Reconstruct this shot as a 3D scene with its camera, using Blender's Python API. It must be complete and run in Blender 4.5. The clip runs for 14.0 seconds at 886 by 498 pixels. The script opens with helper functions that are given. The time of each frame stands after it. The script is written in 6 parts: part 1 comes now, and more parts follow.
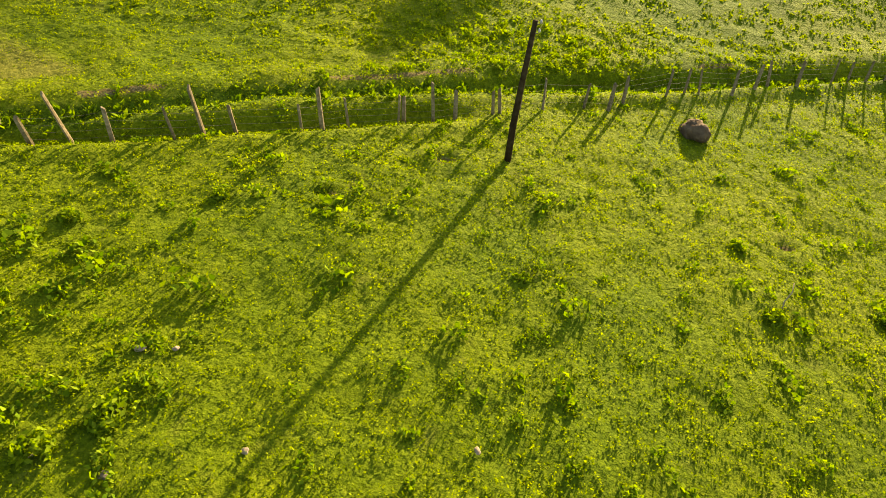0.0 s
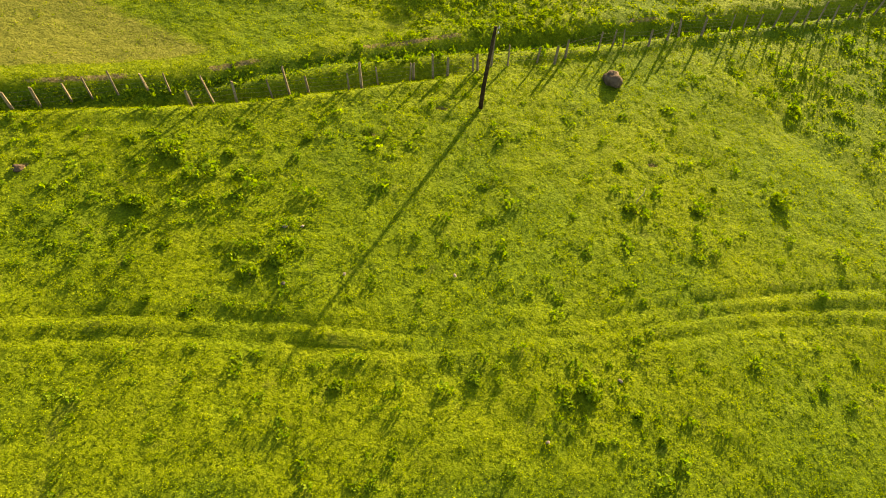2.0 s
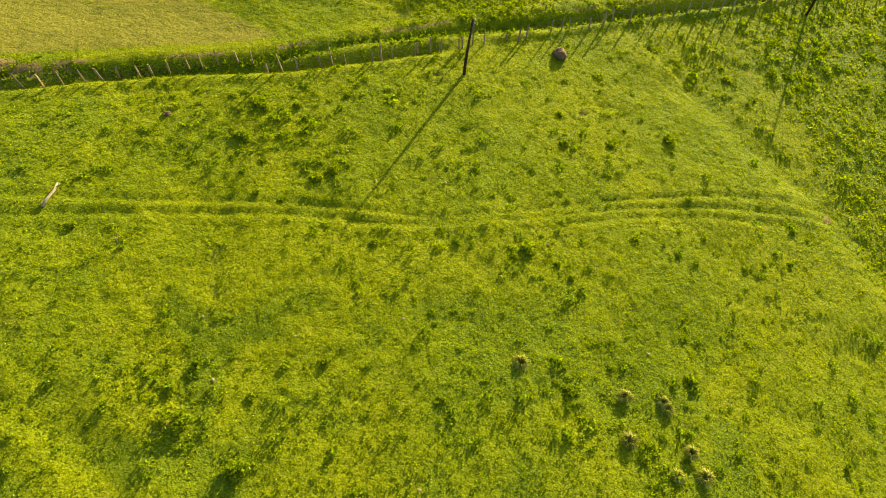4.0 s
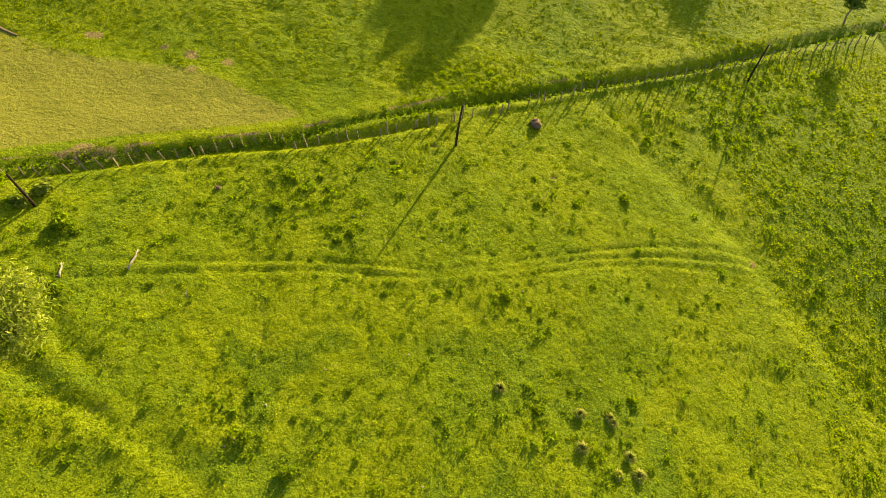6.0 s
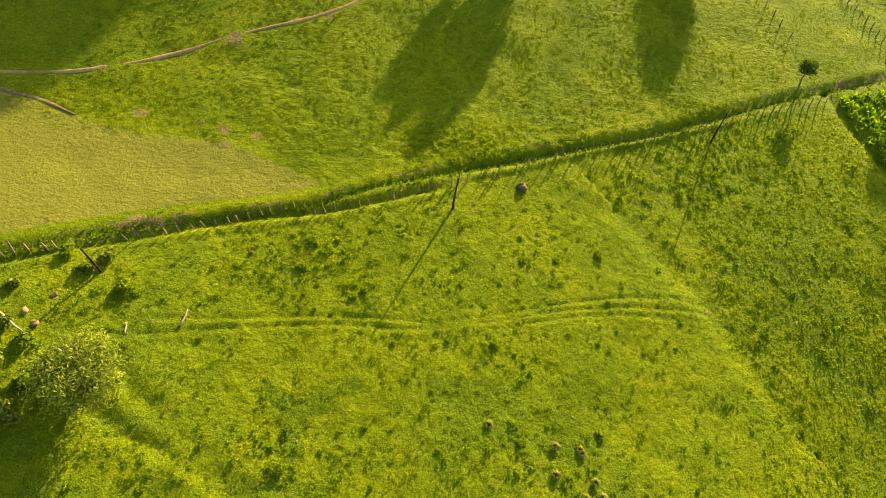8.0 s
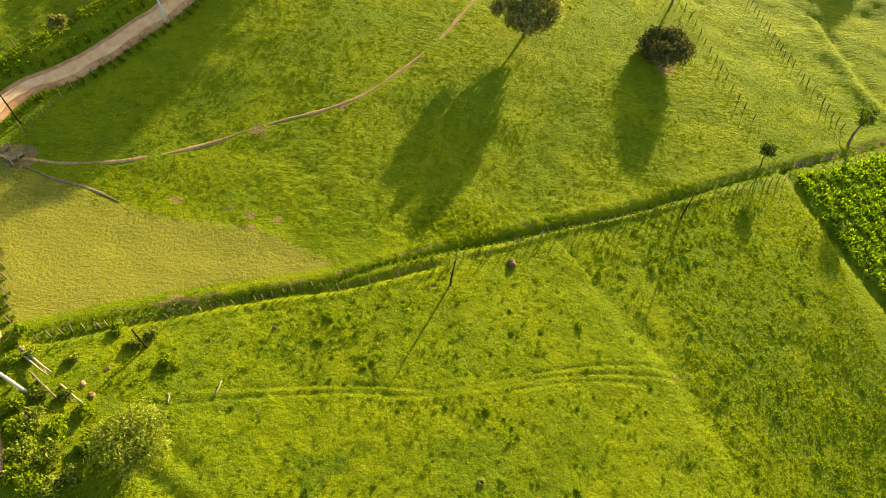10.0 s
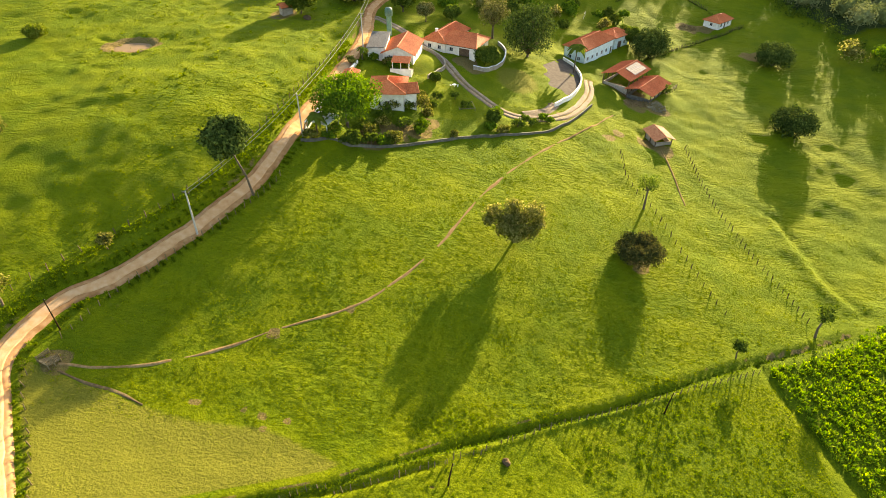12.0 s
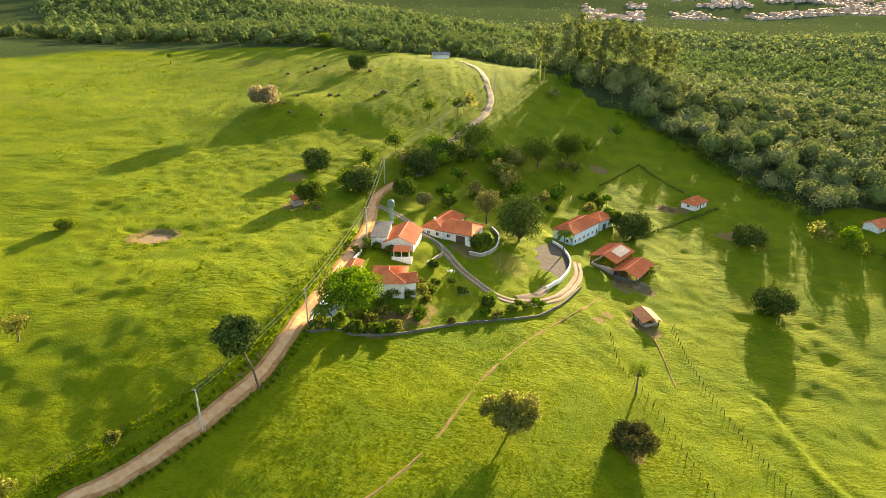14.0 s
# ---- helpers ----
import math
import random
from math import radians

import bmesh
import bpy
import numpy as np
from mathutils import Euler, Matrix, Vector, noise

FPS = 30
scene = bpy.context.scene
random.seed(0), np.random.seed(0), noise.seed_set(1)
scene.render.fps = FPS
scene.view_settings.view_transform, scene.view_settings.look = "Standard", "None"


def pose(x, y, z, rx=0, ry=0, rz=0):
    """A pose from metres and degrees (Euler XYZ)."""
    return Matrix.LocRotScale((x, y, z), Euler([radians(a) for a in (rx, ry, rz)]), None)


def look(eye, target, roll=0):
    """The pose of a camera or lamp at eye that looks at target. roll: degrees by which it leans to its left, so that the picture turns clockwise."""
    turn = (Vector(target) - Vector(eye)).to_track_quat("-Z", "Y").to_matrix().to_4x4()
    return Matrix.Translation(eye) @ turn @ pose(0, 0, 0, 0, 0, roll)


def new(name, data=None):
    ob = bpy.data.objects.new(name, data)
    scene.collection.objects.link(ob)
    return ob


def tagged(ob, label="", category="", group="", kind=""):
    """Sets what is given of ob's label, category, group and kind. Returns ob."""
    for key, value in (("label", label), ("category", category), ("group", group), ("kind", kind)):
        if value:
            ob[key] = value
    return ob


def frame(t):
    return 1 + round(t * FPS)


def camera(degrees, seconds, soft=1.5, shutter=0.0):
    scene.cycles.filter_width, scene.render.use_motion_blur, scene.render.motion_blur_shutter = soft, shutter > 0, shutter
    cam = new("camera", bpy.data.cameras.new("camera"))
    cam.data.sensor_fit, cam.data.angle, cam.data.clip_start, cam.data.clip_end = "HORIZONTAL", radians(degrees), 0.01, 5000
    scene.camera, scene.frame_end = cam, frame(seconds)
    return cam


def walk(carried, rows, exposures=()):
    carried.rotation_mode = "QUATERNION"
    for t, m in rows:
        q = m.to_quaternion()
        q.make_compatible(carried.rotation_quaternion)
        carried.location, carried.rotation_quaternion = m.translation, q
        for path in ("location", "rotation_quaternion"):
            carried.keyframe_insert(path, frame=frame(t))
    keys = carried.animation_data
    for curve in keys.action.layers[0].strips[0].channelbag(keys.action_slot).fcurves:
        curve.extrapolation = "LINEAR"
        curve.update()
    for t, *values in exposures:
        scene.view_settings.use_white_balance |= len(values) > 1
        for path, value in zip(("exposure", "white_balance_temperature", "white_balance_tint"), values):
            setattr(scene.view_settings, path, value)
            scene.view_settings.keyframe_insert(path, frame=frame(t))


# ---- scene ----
# The camera climbs and draws back over a pasture, then tilts up.
cam = camera(71.1, 14.0, soft=0.9)
METRES, EYE, TILT, LEAN, TURN = 91.2, 15.0, -40.5, 0.0, 0.0
ROWS = [
    (0.0, 0.0, 0.0, 0.0, 0.0, 0.0, -0.0),
    (0.5, 0.0006, -0.0301, 0.0162, 0.01, -1.68, 0.01),
    (1.0, 0.0015, -0.0666, 0.0246, 0.07, -4.95, 0.02),
    (1.5, 0.0022, -0.1089, 0.0267, 0.09, -8.66, 0.03),
    (2.0, 0.003, -0.1562, 0.0239, 0.08, -11.03, 0.02),
    (2.5, 0.0037, -0.2076, 0.0167, 0.05, -12.49, 0.05),
    (3.0, 0.0046, -0.2608, 0.0084, -0.0, -13.31, 0.08),
    (5.5, 0.0054, -0.4319, 0.067, -0.5, -13.68, 0.33),
    (6.0, 0.0054, -0.456, 0.0891, -0.58, -13.66, 0.37),
    (6.5, 0.0057, -0.48, 0.1117, -0.62, -13.66, 0.37),
    (7.0, 0.0055, -0.5039, 0.1338, -0.67, -13.64, 0.36),
    (7.5, 0.0053, -0.5277, 0.1562, -0.69, -13.64, 0.34),
    (10.0, 0.0028, -0.6461, 0.2694, -0.88, -11.09, 0.2),
    (10.5, 0.0025, -0.67, 0.2922, -0.95, -7.57, 0.17),
    (11.0, 0.0022, -0.6938, 0.3139, -0.98, -3.95, 0.21),
    (11.5, 0.002, -0.7178, 0.3354, -0.99, -0.38, 0.25),
    (12.0, 0.0024, -0.742, 0.3561, -1.02, 3.2, 0.28),
    (12.5, 0.003, -0.7662, 0.3765, -1.02, 6.75, 0.34),
    (13.0, 0.0031, -0.7902, 0.3961, -1.05, 10.28, 0.39),
    (13.5, 0.0038, -0.8142, 0.4154, -1.07, 13.73, 0.45),
    (14.0, 0.0045, -0.8386, 0.4352, -1.07, 17.1, 0.51),
]
walk(cam, [(t, pose(0, 0, EYE, TILT, LEAN, TURN) @ pose(METRES * x, METRES * y, METRES * z, 90 + pitch, roll, yaw)) for t, x, y, z, yaw, pitch, roll in ROWS],
     exposures=[(0.0, 2.26, 7500, 13), (3.0, 2.26, 7500, 13), (7.5, 2.26, 7500, 13), (14.0, 2.38, 7500, 13)])

# ---- light: a low evening sun ahead and to the right ----
SUN_AZ, SUN_EL = radians(28.0), radians(12.7)
to_sun = Vector((math.sin(SUN_AZ) * math.cos(SUN_EL), math.cos(SUN_AZ) * math.cos(SUN_EL), math.sin(SUN_EL)))
sun = new("sun", bpy.data.lights.new("sun", "SUN"))
sun.data.energy, sun.data.angle, sun.data.color = 5.0, radians(0.6), (1.0, 0.84, 0.55)
sun.matrix_world = look(to_sun * 300, (0, 0, 0))
world = bpy.data.worlds.new("sky")
scene.world = world
world.use_nodes = True
sky = world.node_tree.nodes.new("ShaderNodeTexSky")
sky.sky_type, sky.sun_disc, sky.sun_elevation, sky.sun_rotation = "NISHITA", False, SUN_EL, SUN_AZ
sky.air_density, sky.dust_density, sky.ozone_density = 1.0, 1.5, 1.0
world.node_tree.nodes["Background"].inputs["Strength"].default_value = 0.11
world.node_tree.links.new(sky.outputs["Color"], world.node_tree.nodes["Background"].inputs["Color"])

# ---- materials ----
def material(name, colours, scale=4.0, rough=0.85, bump=0.0, bump_scale=None, metal=0.0, through_light=0.0, island=0.0, detail=4.0, spec=0.3):
    """A procedural surface: colours along two sizes of noise, with relief; island: how far single leaves or pieces differ."""
    m = bpy.data.materials.new(name)
    m.use_nodes = True
    nt = m.node_tree
    n, link = nt.nodes, nt.links.new
    bsdf = n["Principled BSDF"]
    place = n.new("ShaderNodeTexCoord").outputs["Object"]
    fine = n.new("ShaderNodeTexNoise")
    fine.inputs["Scale"].default_value, fine.inputs["Detail"].default_value = scale, detail
    broad = n.new("ShaderNodeTexNoise")
    broad.inputs["Scale"].default_value, broad.inputs["Detail"].default_value = scale * 0.13, 3.0
    link(place, fine.inputs["Vector"])
    link(place, broad.inputs["Vector"])
    mix = n.new("ShaderNodeMath")
    mix.operation = "MULTIPLY_ADD"
    mix.inputs[1].default_value = 0.6
    half = n.new("ShaderNodeMath")
    half.operation = "MULTIPLY"
    half.inputs[1].default_value = 0.4
    link(broad.outputs["Fac"], half.inputs[0])
    link(fine.outputs["Fac"], mix.inputs[0])
    link(half.outputs[0], mix.inputs[2])
    value = mix.outputs[0]
    if island:
        geo = n.new("ShaderNodeNewGeometry")
        add = n.new("ShaderNodeMath")
        add.operation = "MULTIPLY_ADD"
        add.inputs[1].default_value = island
        link(geo.outputs["Random Per Island"], add.inputs[0])
        low = n.new("ShaderNodeMath")
        low.operation = "SUBTRACT"
        low.inputs[1].default_value = island / 2
        link(value, add.inputs[2])
        link(add.outputs[0], low.inputs[0])
        value = low.outputs[0]
    ramp = n.new("ShaderNodeValToRGB")
    link(value, ramp.inputs["Fac"])
    e = ramp.color_ramp.elements
    k = len(colours)
    while len(e) < k:
        e.new(0.5)
    for i, c in enumerate(colours):
        e[i].position = 0.3 + 0.4 * i / max(1, k - 1)
        e[i].color = (*c, 1)
    info = n.new("ShaderNodeObjectInfo")
    tone = n.new("ShaderNodeHueSaturation")
    spread = n.new("ShaderNodeMapRange")
    spread.inputs["To Min"].default_value, spread.inputs["To Max"].default_value = 0.86, 1.14
    link(info.outputs["Random"], spread.inputs["Value"])
    link(spread.outputs["Result"], tone.inputs["Value"])
    link(ramp.outputs["Color"], tone.inputs["Color"])
    link(tone.outputs["Color"], bsdf.inputs["Base Color"])
    bsdf.inputs["Roughness"].default_value, bsdf.inputs["Metallic"].default_value = rough, metal
    bsdf.inputs["Specular IOR Level"].default_value = spec
    if bump:
        bnoise = n.new("ShaderNodeTexNoise")
        bnoise.inputs["Scale"].default_value, bnoise.inputs["Detail"].default_value = bump_scale or scale * 2, 5.0
        link(place, bnoise.inputs["Vector"])
        relief = n.new("ShaderNodeBump")
        relief.inputs["Strength"].default_value, relief.inputs["Distance"].default_value = 1.0, bump
        link(bnoise.outputs["Fac"], relief.inputs["Height"])
        link(relief.outputs["Normal"], bsdf.inputs["Normal"])
    if through_light:
        leaf = n.new("ShaderNodeBsdfTranslucent")
        bright = n.new("ShaderNodeHueSaturation")
        bright.inputs["Value"].default_value, bright.inputs["Saturation"].default_value = 1.5, 1.1
        link(tone.outputs["Color"], bright.inputs["Color"])
        link(bright.outputs["Color"], leaf.inputs["Color"])
        both = n.new("ShaderNodeMixShader")
        both.inputs["Fac"].default_value = through_light
        link(bsdf.outputs[0], both.inputs[1])
        link(leaf.outputs[0], both.inputs[2])
        link(both.outputs[0], n["Material Output"].inputs["Surface"])
    return m


def ground_material():
    """Grass over red earth; the sheet's own masks say where the turf is dry, weedy, bare or wooded. The weed mask also
    darkens some turf in place of weaker sunlight.
    """
    m = bpy.data.materials.new("pasture")
    m.use_nodes = True
    nt = m.node_tree
    n, link = nt.nodes, nt.links.new
    bsdf = n["Principled BSDF"]
    place = n.new("ShaderNodeTexCoord").outputs["Object"]

    def noise_tex(scale, detail, rough=0.55):
        t = n.new("ShaderNodeTexNoise")
        t.inputs["Scale"].default_value, t.inputs["Detail"].default_value, t.inputs["Roughness"].default_value = scale, detail, rough
        link(place, t.inputs["Vector"])
        return t.outputs["Fac"]

    def ramp(fac, stops):
        r = n.new("ShaderNodeValToRGB")
        link(fac, r.inputs["Fac"])
        e = r.color_ramp.elements
        while len(e) < len(stops):
            e.new(0.5)
        for i, (p, c) in enumerate(stops):
            e[i].position, e[i].color = p, (*c, 1)
        return r.outputs["Color"]

    def blend(fac, a, b):
        x = n.new("ShaderNodeMix")
        x.data_type = "RGBA"
        link(fac, x.inputs["Factor"])
        link(a, x.inputs["A"])
        link(b, x.inputs["B"])
        return x.outputs["Result"]

    def mask(name, ragged, width=0.35):
        a = n.new("ShaderNodeAttribute")
        a.attribute_name = name
        s = n.new("ShaderNodeMath")
        s.operation = "MULTIPLY_ADD"
        s.inputs[1].default_value = width
        link(ragged, s.inputs[0])
        link(a.outputs["Fac"], s.inputs[2])
        r = n.new("ShaderNodeMapRange")
        r.inputs["From Min"].default_value, r.inputs["From Max"].default_value = 0.5 + width / 2 - 0.12, 0.5 + width / 2 + 0.12
        link(s.outputs[0], r.inputs["Value"])
        return r.outputs["Result"]

    fine, mid, broad = noise_tex(7.0, 6.0, 0.65), noise_tex(0.9, 5.0), noise_tex(0.09, 4.0)
    turf = ramp(fine, [(0.3, (0.065, 0.09, 0.003)), (0.5, (0.128, 0.162, 0.004)), (0.7, (0.195, 0.225, 0.009))])
    lush = ramp(fine, [(0.3, (0.045, 0.072, 0.003)), (0.5, (0.09, 0.132, 0.004)), (0.7, (0.15, 0.195, 0.008))])
    dry = ramp(fine, [(0.3, (0.094, 0.104, 0.012)), (0.5, (0.142, 0.146, 0.018)), (0.7, (0.196, 0.186, 0.034))])
    weed = ramp(fine, [(0.3, (0.035, 0.06, 0.003)), (0.5, (0.08, 0.122, 0.005)), (0.7, (0.145, 0.19, 0.009))])
    soil = ramp(fine, [(0.3, (0.085, 0.062, 0.018)), (0.5, (0.165, 0.125, 0.042)), (0.7, (0.25, 0.195, 0.085))])
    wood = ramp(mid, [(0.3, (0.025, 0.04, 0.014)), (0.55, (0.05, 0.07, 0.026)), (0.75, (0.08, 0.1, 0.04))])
    town = ramp(broad, [(0.4, (0.03, 0.05, 0.018)), (0.55, (0.05, 0.07, 0.028)), (0.65, (0.09, 0.095, 0.05))])
    patches = n.new("ShaderNodeMapRange")
    patches.inputs["From Min"].default_value, patches.inputs["From Max"].default_value = 0.42, 0.6
    link(broad, patches.inputs["Value"])
    colour = blend(patches.outputs["Result"], turf, lush)
    worn = n.new("ShaderNodeMapRange")
    worn.inputs["From Min"].default_value, worn.inputs["From Max"].default_value, worn.inputs["To Max"].default_value = 0.6, 0.75, 0.5
    link(mid, worn.inputs["Value"])
    colour = blend(worn.outputs["Result"], colour, dry)
    tufts = n.new("ShaderNodeMapRange")
    tufts.inputs["From Min"].default_value, tufts.inputs["From Max"].default_value, tufts.inputs["To Max"].default_value = 0.52, 0.68, 0.6
    link(noise_tex(0.33, 7.0, 0.72), tufts.inputs["Value"])
    colour = blend(tufts.outputs["Result"], colour, weed)
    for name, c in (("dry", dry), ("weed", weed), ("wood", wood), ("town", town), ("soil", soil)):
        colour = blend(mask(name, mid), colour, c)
    link(colour, bsdf.inputs["Base Color"])
    bsdf.inputs["Roughness"].default_value, bsdf.inputs["Specular IOR Level"].default_value = 0.95, 0.03
    leafy = n.new("ShaderNodeAttribute")
    leafy.attribute_name = "wood"
    sheen = n.new("ShaderNodeMapRange")
    sheen.inputs["From Max"].default_value, sheen.inputs["To Min"].default_value, sheen.inputs["To Max"].default_value = 0.6, 0.038, 0.0
    link(leafy.outputs["Fac"], sheen.inputs["Value"])
    link(sheen.outputs["Result"], bsdf.inputs["Specular IOR Level"])
    b1 = n.new("ShaderNodeBump")
    b1.inputs["Distance"].default_value = 0.12
    link(noise_tex(8.0, 5.0, 0.7), b1.inputs["Height"])
    b2 = n.new("ShaderNodeBump")
    b2.inputs["Distance"].default_value = 0.38
    link(noise_tex(2.1, 5.0, 0.62), b2.inputs["Height"])
    b3 = n.new("ShaderNodeBump")
    b3.inputs["Distance"].default_value = 0.16
    link(noise_tex(0.5, 5.0, 0.6), b3.inputs["Height"])
    # narrow cattle treads that run along the slope
    lie = n.new("ShaderNodeMapping")
    lie.inputs["Rotation"].default_value = (0, 0, radians(-14))
    lie.inputs["Scale"].default_value = (0.32, 0.8, 0.4)
    link(place, lie.inputs["Vector"])
    treads = n.new("ShaderNodeTexNoise")
    treads.inputs["Scale"].default_value, treads.inputs["Detail"].default_value, treads.inputs["Distortion"].default_value = 1.0, 4.0, 0.6
    link(lie.outputs["Vector"], treads.inputs["Vector"])
    trodden = n.new("ShaderNodeAttribute")
    trodden.attribute_name = "tread"
    b4 = n.new("ShaderNodeBump")
    b4.inputs["Distance"].default_value = 0.6
    link(trodden.outputs["Fac"], b4.inputs["Strength"])
    link(treads.outputs["Fac"], b4.inputs["Height"])
    link(b4.outputs["Normal"], b3.inputs["Normal"])
    link(b3.outputs["Normal"], b2.inputs["Normal"])
    link(b2.outputs["Normal"], b1.inputs["Normal"])
    link(b1.outputs["Normal"], bsdf.inputs["Normal"])
    return m


PASTURE = ground_material()
BLADES = material("grass leaves", [(0.08, 0.118, 0.003), (0.145, 0.19, 0.005), (0.212, 0.252, 0.012)], 1.1, 0.9, through_light=0.42, island=0.4, spec=0.0)
WEED_LEAF = material("broad weed leaves", [(0.07, 0.118, 0.006), (0.125, 0.178, 0.009), (0.185, 0.24, 0.016)], 3, 0.8, through_light=0.42, island=0.4, spec=0.0)
HERB = material("weed leaves", [(0.045, 0.085, 0.005), (0.09, 0.14, 0.008), (0.15, 0.205, 0.014)], 3, 0.8, through_light=0.4, island=0.45, spec=0.0)
STRAW_TIPS = material("pale tussock grass", [(0.12, 0.15, 0.012), (0.2, 0.22, 0.03), (0.3, 0.28, 0.08)], 2, 0.8, through_light=0.4, island=0.6, spec=0.0)
CROP = material("crop leaves", [(0.06, 0.12, 0.008), (0.125, 0.205, 0.011), (0.21, 0.275, 0.02)], 0.6, 0.5, through_light=0.4, island=0.5, spec=0.0)
LEAF_DARK = material("dark foliage", [(0.03, 0.05, 0.012), (0.062, 0.092, 0.02), (0.115, 0.15, 0.035)], 0.7, 0.55, through_light=0.15, island=0.5, spec=0.0)
LEAF_MID = material("green foliage", [(0.042, 0.072, 0.012), (0.085, 0.125, 0.018), (0.15, 0.195, 0.03)], 0.7, 0.55, through_light=0.38, island=0.4, spec=0.0)
LEAF_BRIGHT = material("fresh foliage", [(0.04, 0.085, 0.008), (0.08, 0.14, 0.012), (0.14, 0.21, 0.02)], 0.7, 0.5, through_light=0.3, island=0.4, spec=0.0)
LEAF_YELLOW = material("yellowing foliage", [(0.05, 0.065, 0.012), (0.12, 0.13, 0.02), (0.24, 0.22, 0.06)], 0.8, 0.6, through_light=0.3, island=0.6, spec=0.0)
LEAF_PALE = material("pale blossoming foliage", [(0.14, 0.12, 0.055), (0.25, 0.21, 0.11), (0.36, 0.3, 0.19)], 0.5, 0.8, through_light=0.4, island=0.4, spec=0.0)
LEAF_OLIVE = material("olive foliage", [(0.075, 0.085, 0.018), (0.15, 0.155, 0.034), (0.27, 0.245, 0.085)], 0.35, 0.7, through_light=0.5, island=0.5, spec=0.0)
LEAF_BROWN = material("dark brown-green foliage", [(0.028, 0.034, 0.012), (0.06, 0.068, 0.02), (0.12, 0.105, 0.03)], 0.5, 0.6, through_light=0.2, island=0.5, spec=0.0)
LEAF_LONG = material("long yellow-green leaves", [(0.08, 0.115, 0.012), (0.14, 0.18, 0.02), (0.21, 0.235, 0.04)], 0.8, 0.8, through_light=0.35, island=0.45, spec=0.0)
LEAF_GREY = material("grey-green foliage", [(0.05, 0.06, 0.016), (0.115, 0.12, 0.035), (0.21, 0.2, 0.08)], 0.8, 0.65, through_light=0.25, island=0.6, spec=0.0)
WOODS = material("woodland foliage", [(0.075, 0.1, 0.036), (0.128, 0.155, 0.054), (0.19, 0.21, 0.078)], 0.5, 0.95, through_light=0.2, island=0.12, spec=0.0)
WOODS_DEEP = material("deep green woodland foliage", [(0.055, 0.084, 0.028), (0.095, 0.128, 0.04), (0.15, 0.182, 0.06)], 0.5, 0.95, through_light=0.2, island=0.12, spec=0.0)
WOODS_PALE = material("pale woodland foliage", [(0.1, 0.122, 0.05), (0.16, 0.178, 0.072), (0.22, 0.235, 0.105)], 0.5, 0.95, through_light=0.22, island=0.12, spec=0.0)
GUM_LEAF = material("eucalyptus foliage", [(0.065, 0.09, 0.028), (0.12, 0.145, 0.046), (0.185, 0.205, 0.078)], 0.5, 0.65, through_light=0.32, island=0.25, spec=0.0)
BARK = material("bark", [(0.05, 0.035, 0.022), (0.11, 0.08, 0.05), (0.18, 0.15, 0.11)], 5, 0.9, bump=0.03)
PALE_WOOD = material("bleached wood", [(0.12, 0.1, 0.06), (0.22, 0.185, 0.115), (0.31, 0.265, 0.175)], 9, 0.95, bump=0.01, spec=0.03)
POST_WOOD = material("weathered post", [(0.07, 0.053, 0.028), (0.165, 0.128, 0.07), (0.28, 0.23, 0.14)], 8, 0.95, bump=0.015, spec=0.05)
DARK_POLE = material("tarred pole", [(0.012, 0.008, 0.003), (0.03, 0.02, 0.009), (0.055, 0.04, 0.02)], 6, 0.95, bump=0.01, spec=0.02)
CONCRETE = material("concrete", [(0.225, 0.217, 0.203), (0.338, 0.330, 0.307), (0.413, 0.405, 0.375)], 3, 0.85, bump=0.004)
WIRE = material("rusty wire", [(0.05, 0.04, 0.03), (0.1, 0.085, 0.07)], 20, 0.8)
CABLE = material("power cable", [(0.24, 0.24, 0.225), (0.34, 0.335, 0.315)], 20, 0.6, metal=0.3)
EARTH_ROAD = material("red earth road", [(0.25, 0.12, 0.045), (0.39, 0.215, 0.095), (0.47, 0.31, 0.17)], 0.9, 0.95, bump=0.05, bump_scale=3.5, spec=0.0)
WORN_ROAD = material("pale worn road dust", [(0.38, 0.2, 0.085), (0.47, 0.285, 0.14), (0.54, 0.37, 0.22)], 0.8, 0.95, bump=0.04, bump_scale=3.0, spec=0.0)
GRAVEL_ROAD = material("pale gravel road", [(0.13, 0.09, 0.055), (0.21, 0.155, 0.1), (0.28, 0.22, 0.155)], 1.3, 0.95, bump=0.04, bump_scale=5)
YARD = material("worn yard paving", [(0.06, 0.05, 0.042), (0.1, 0.082, 0.068), (0.14, 0.12, 0.1)], 0.8, 0.9, bump=0.02, bump_scale=4, spec=0.05)
TRAIL = material("trodden earth", [(0.14, 0.088, 0.034), (0.23, 0.152, 0.068), (0.31, 0.22, 0.115)], 2.5, 0.95, bump=0.04, bump_scale=6, spec=0.0)
BARE = material("bare brown soil", [(0.06, 0.04, 0.015), (0.12, 0.082, 0.034), (0.2, 0.145, 0.07)], 1.6, 0.95, bump=0.06, bump_scale=4)
TILE = material("clay roof tiles", [(0.35, 0.08, 0.027), (0.54, 0.14, 0.046), (0.63, 0.22, 0.085)], 2.2, 0.8, bump=0.03, bump_scale=9)
TILE_OLD = material("old clay tiles", [(0.3, 0.068, 0.024), (0.48, 0.118, 0.04), (0.58, 0.19, 0.075)], 2.2, 0.85, bump=0.03, bump_scale=9)
SHEET = material("fibre-cement sheets", [(0.11, 0.105, 0.1), (0.19, 0.18, 0.17), (0.27, 0.26, 0.25)], 2.0, 0.8, bump=0.01)
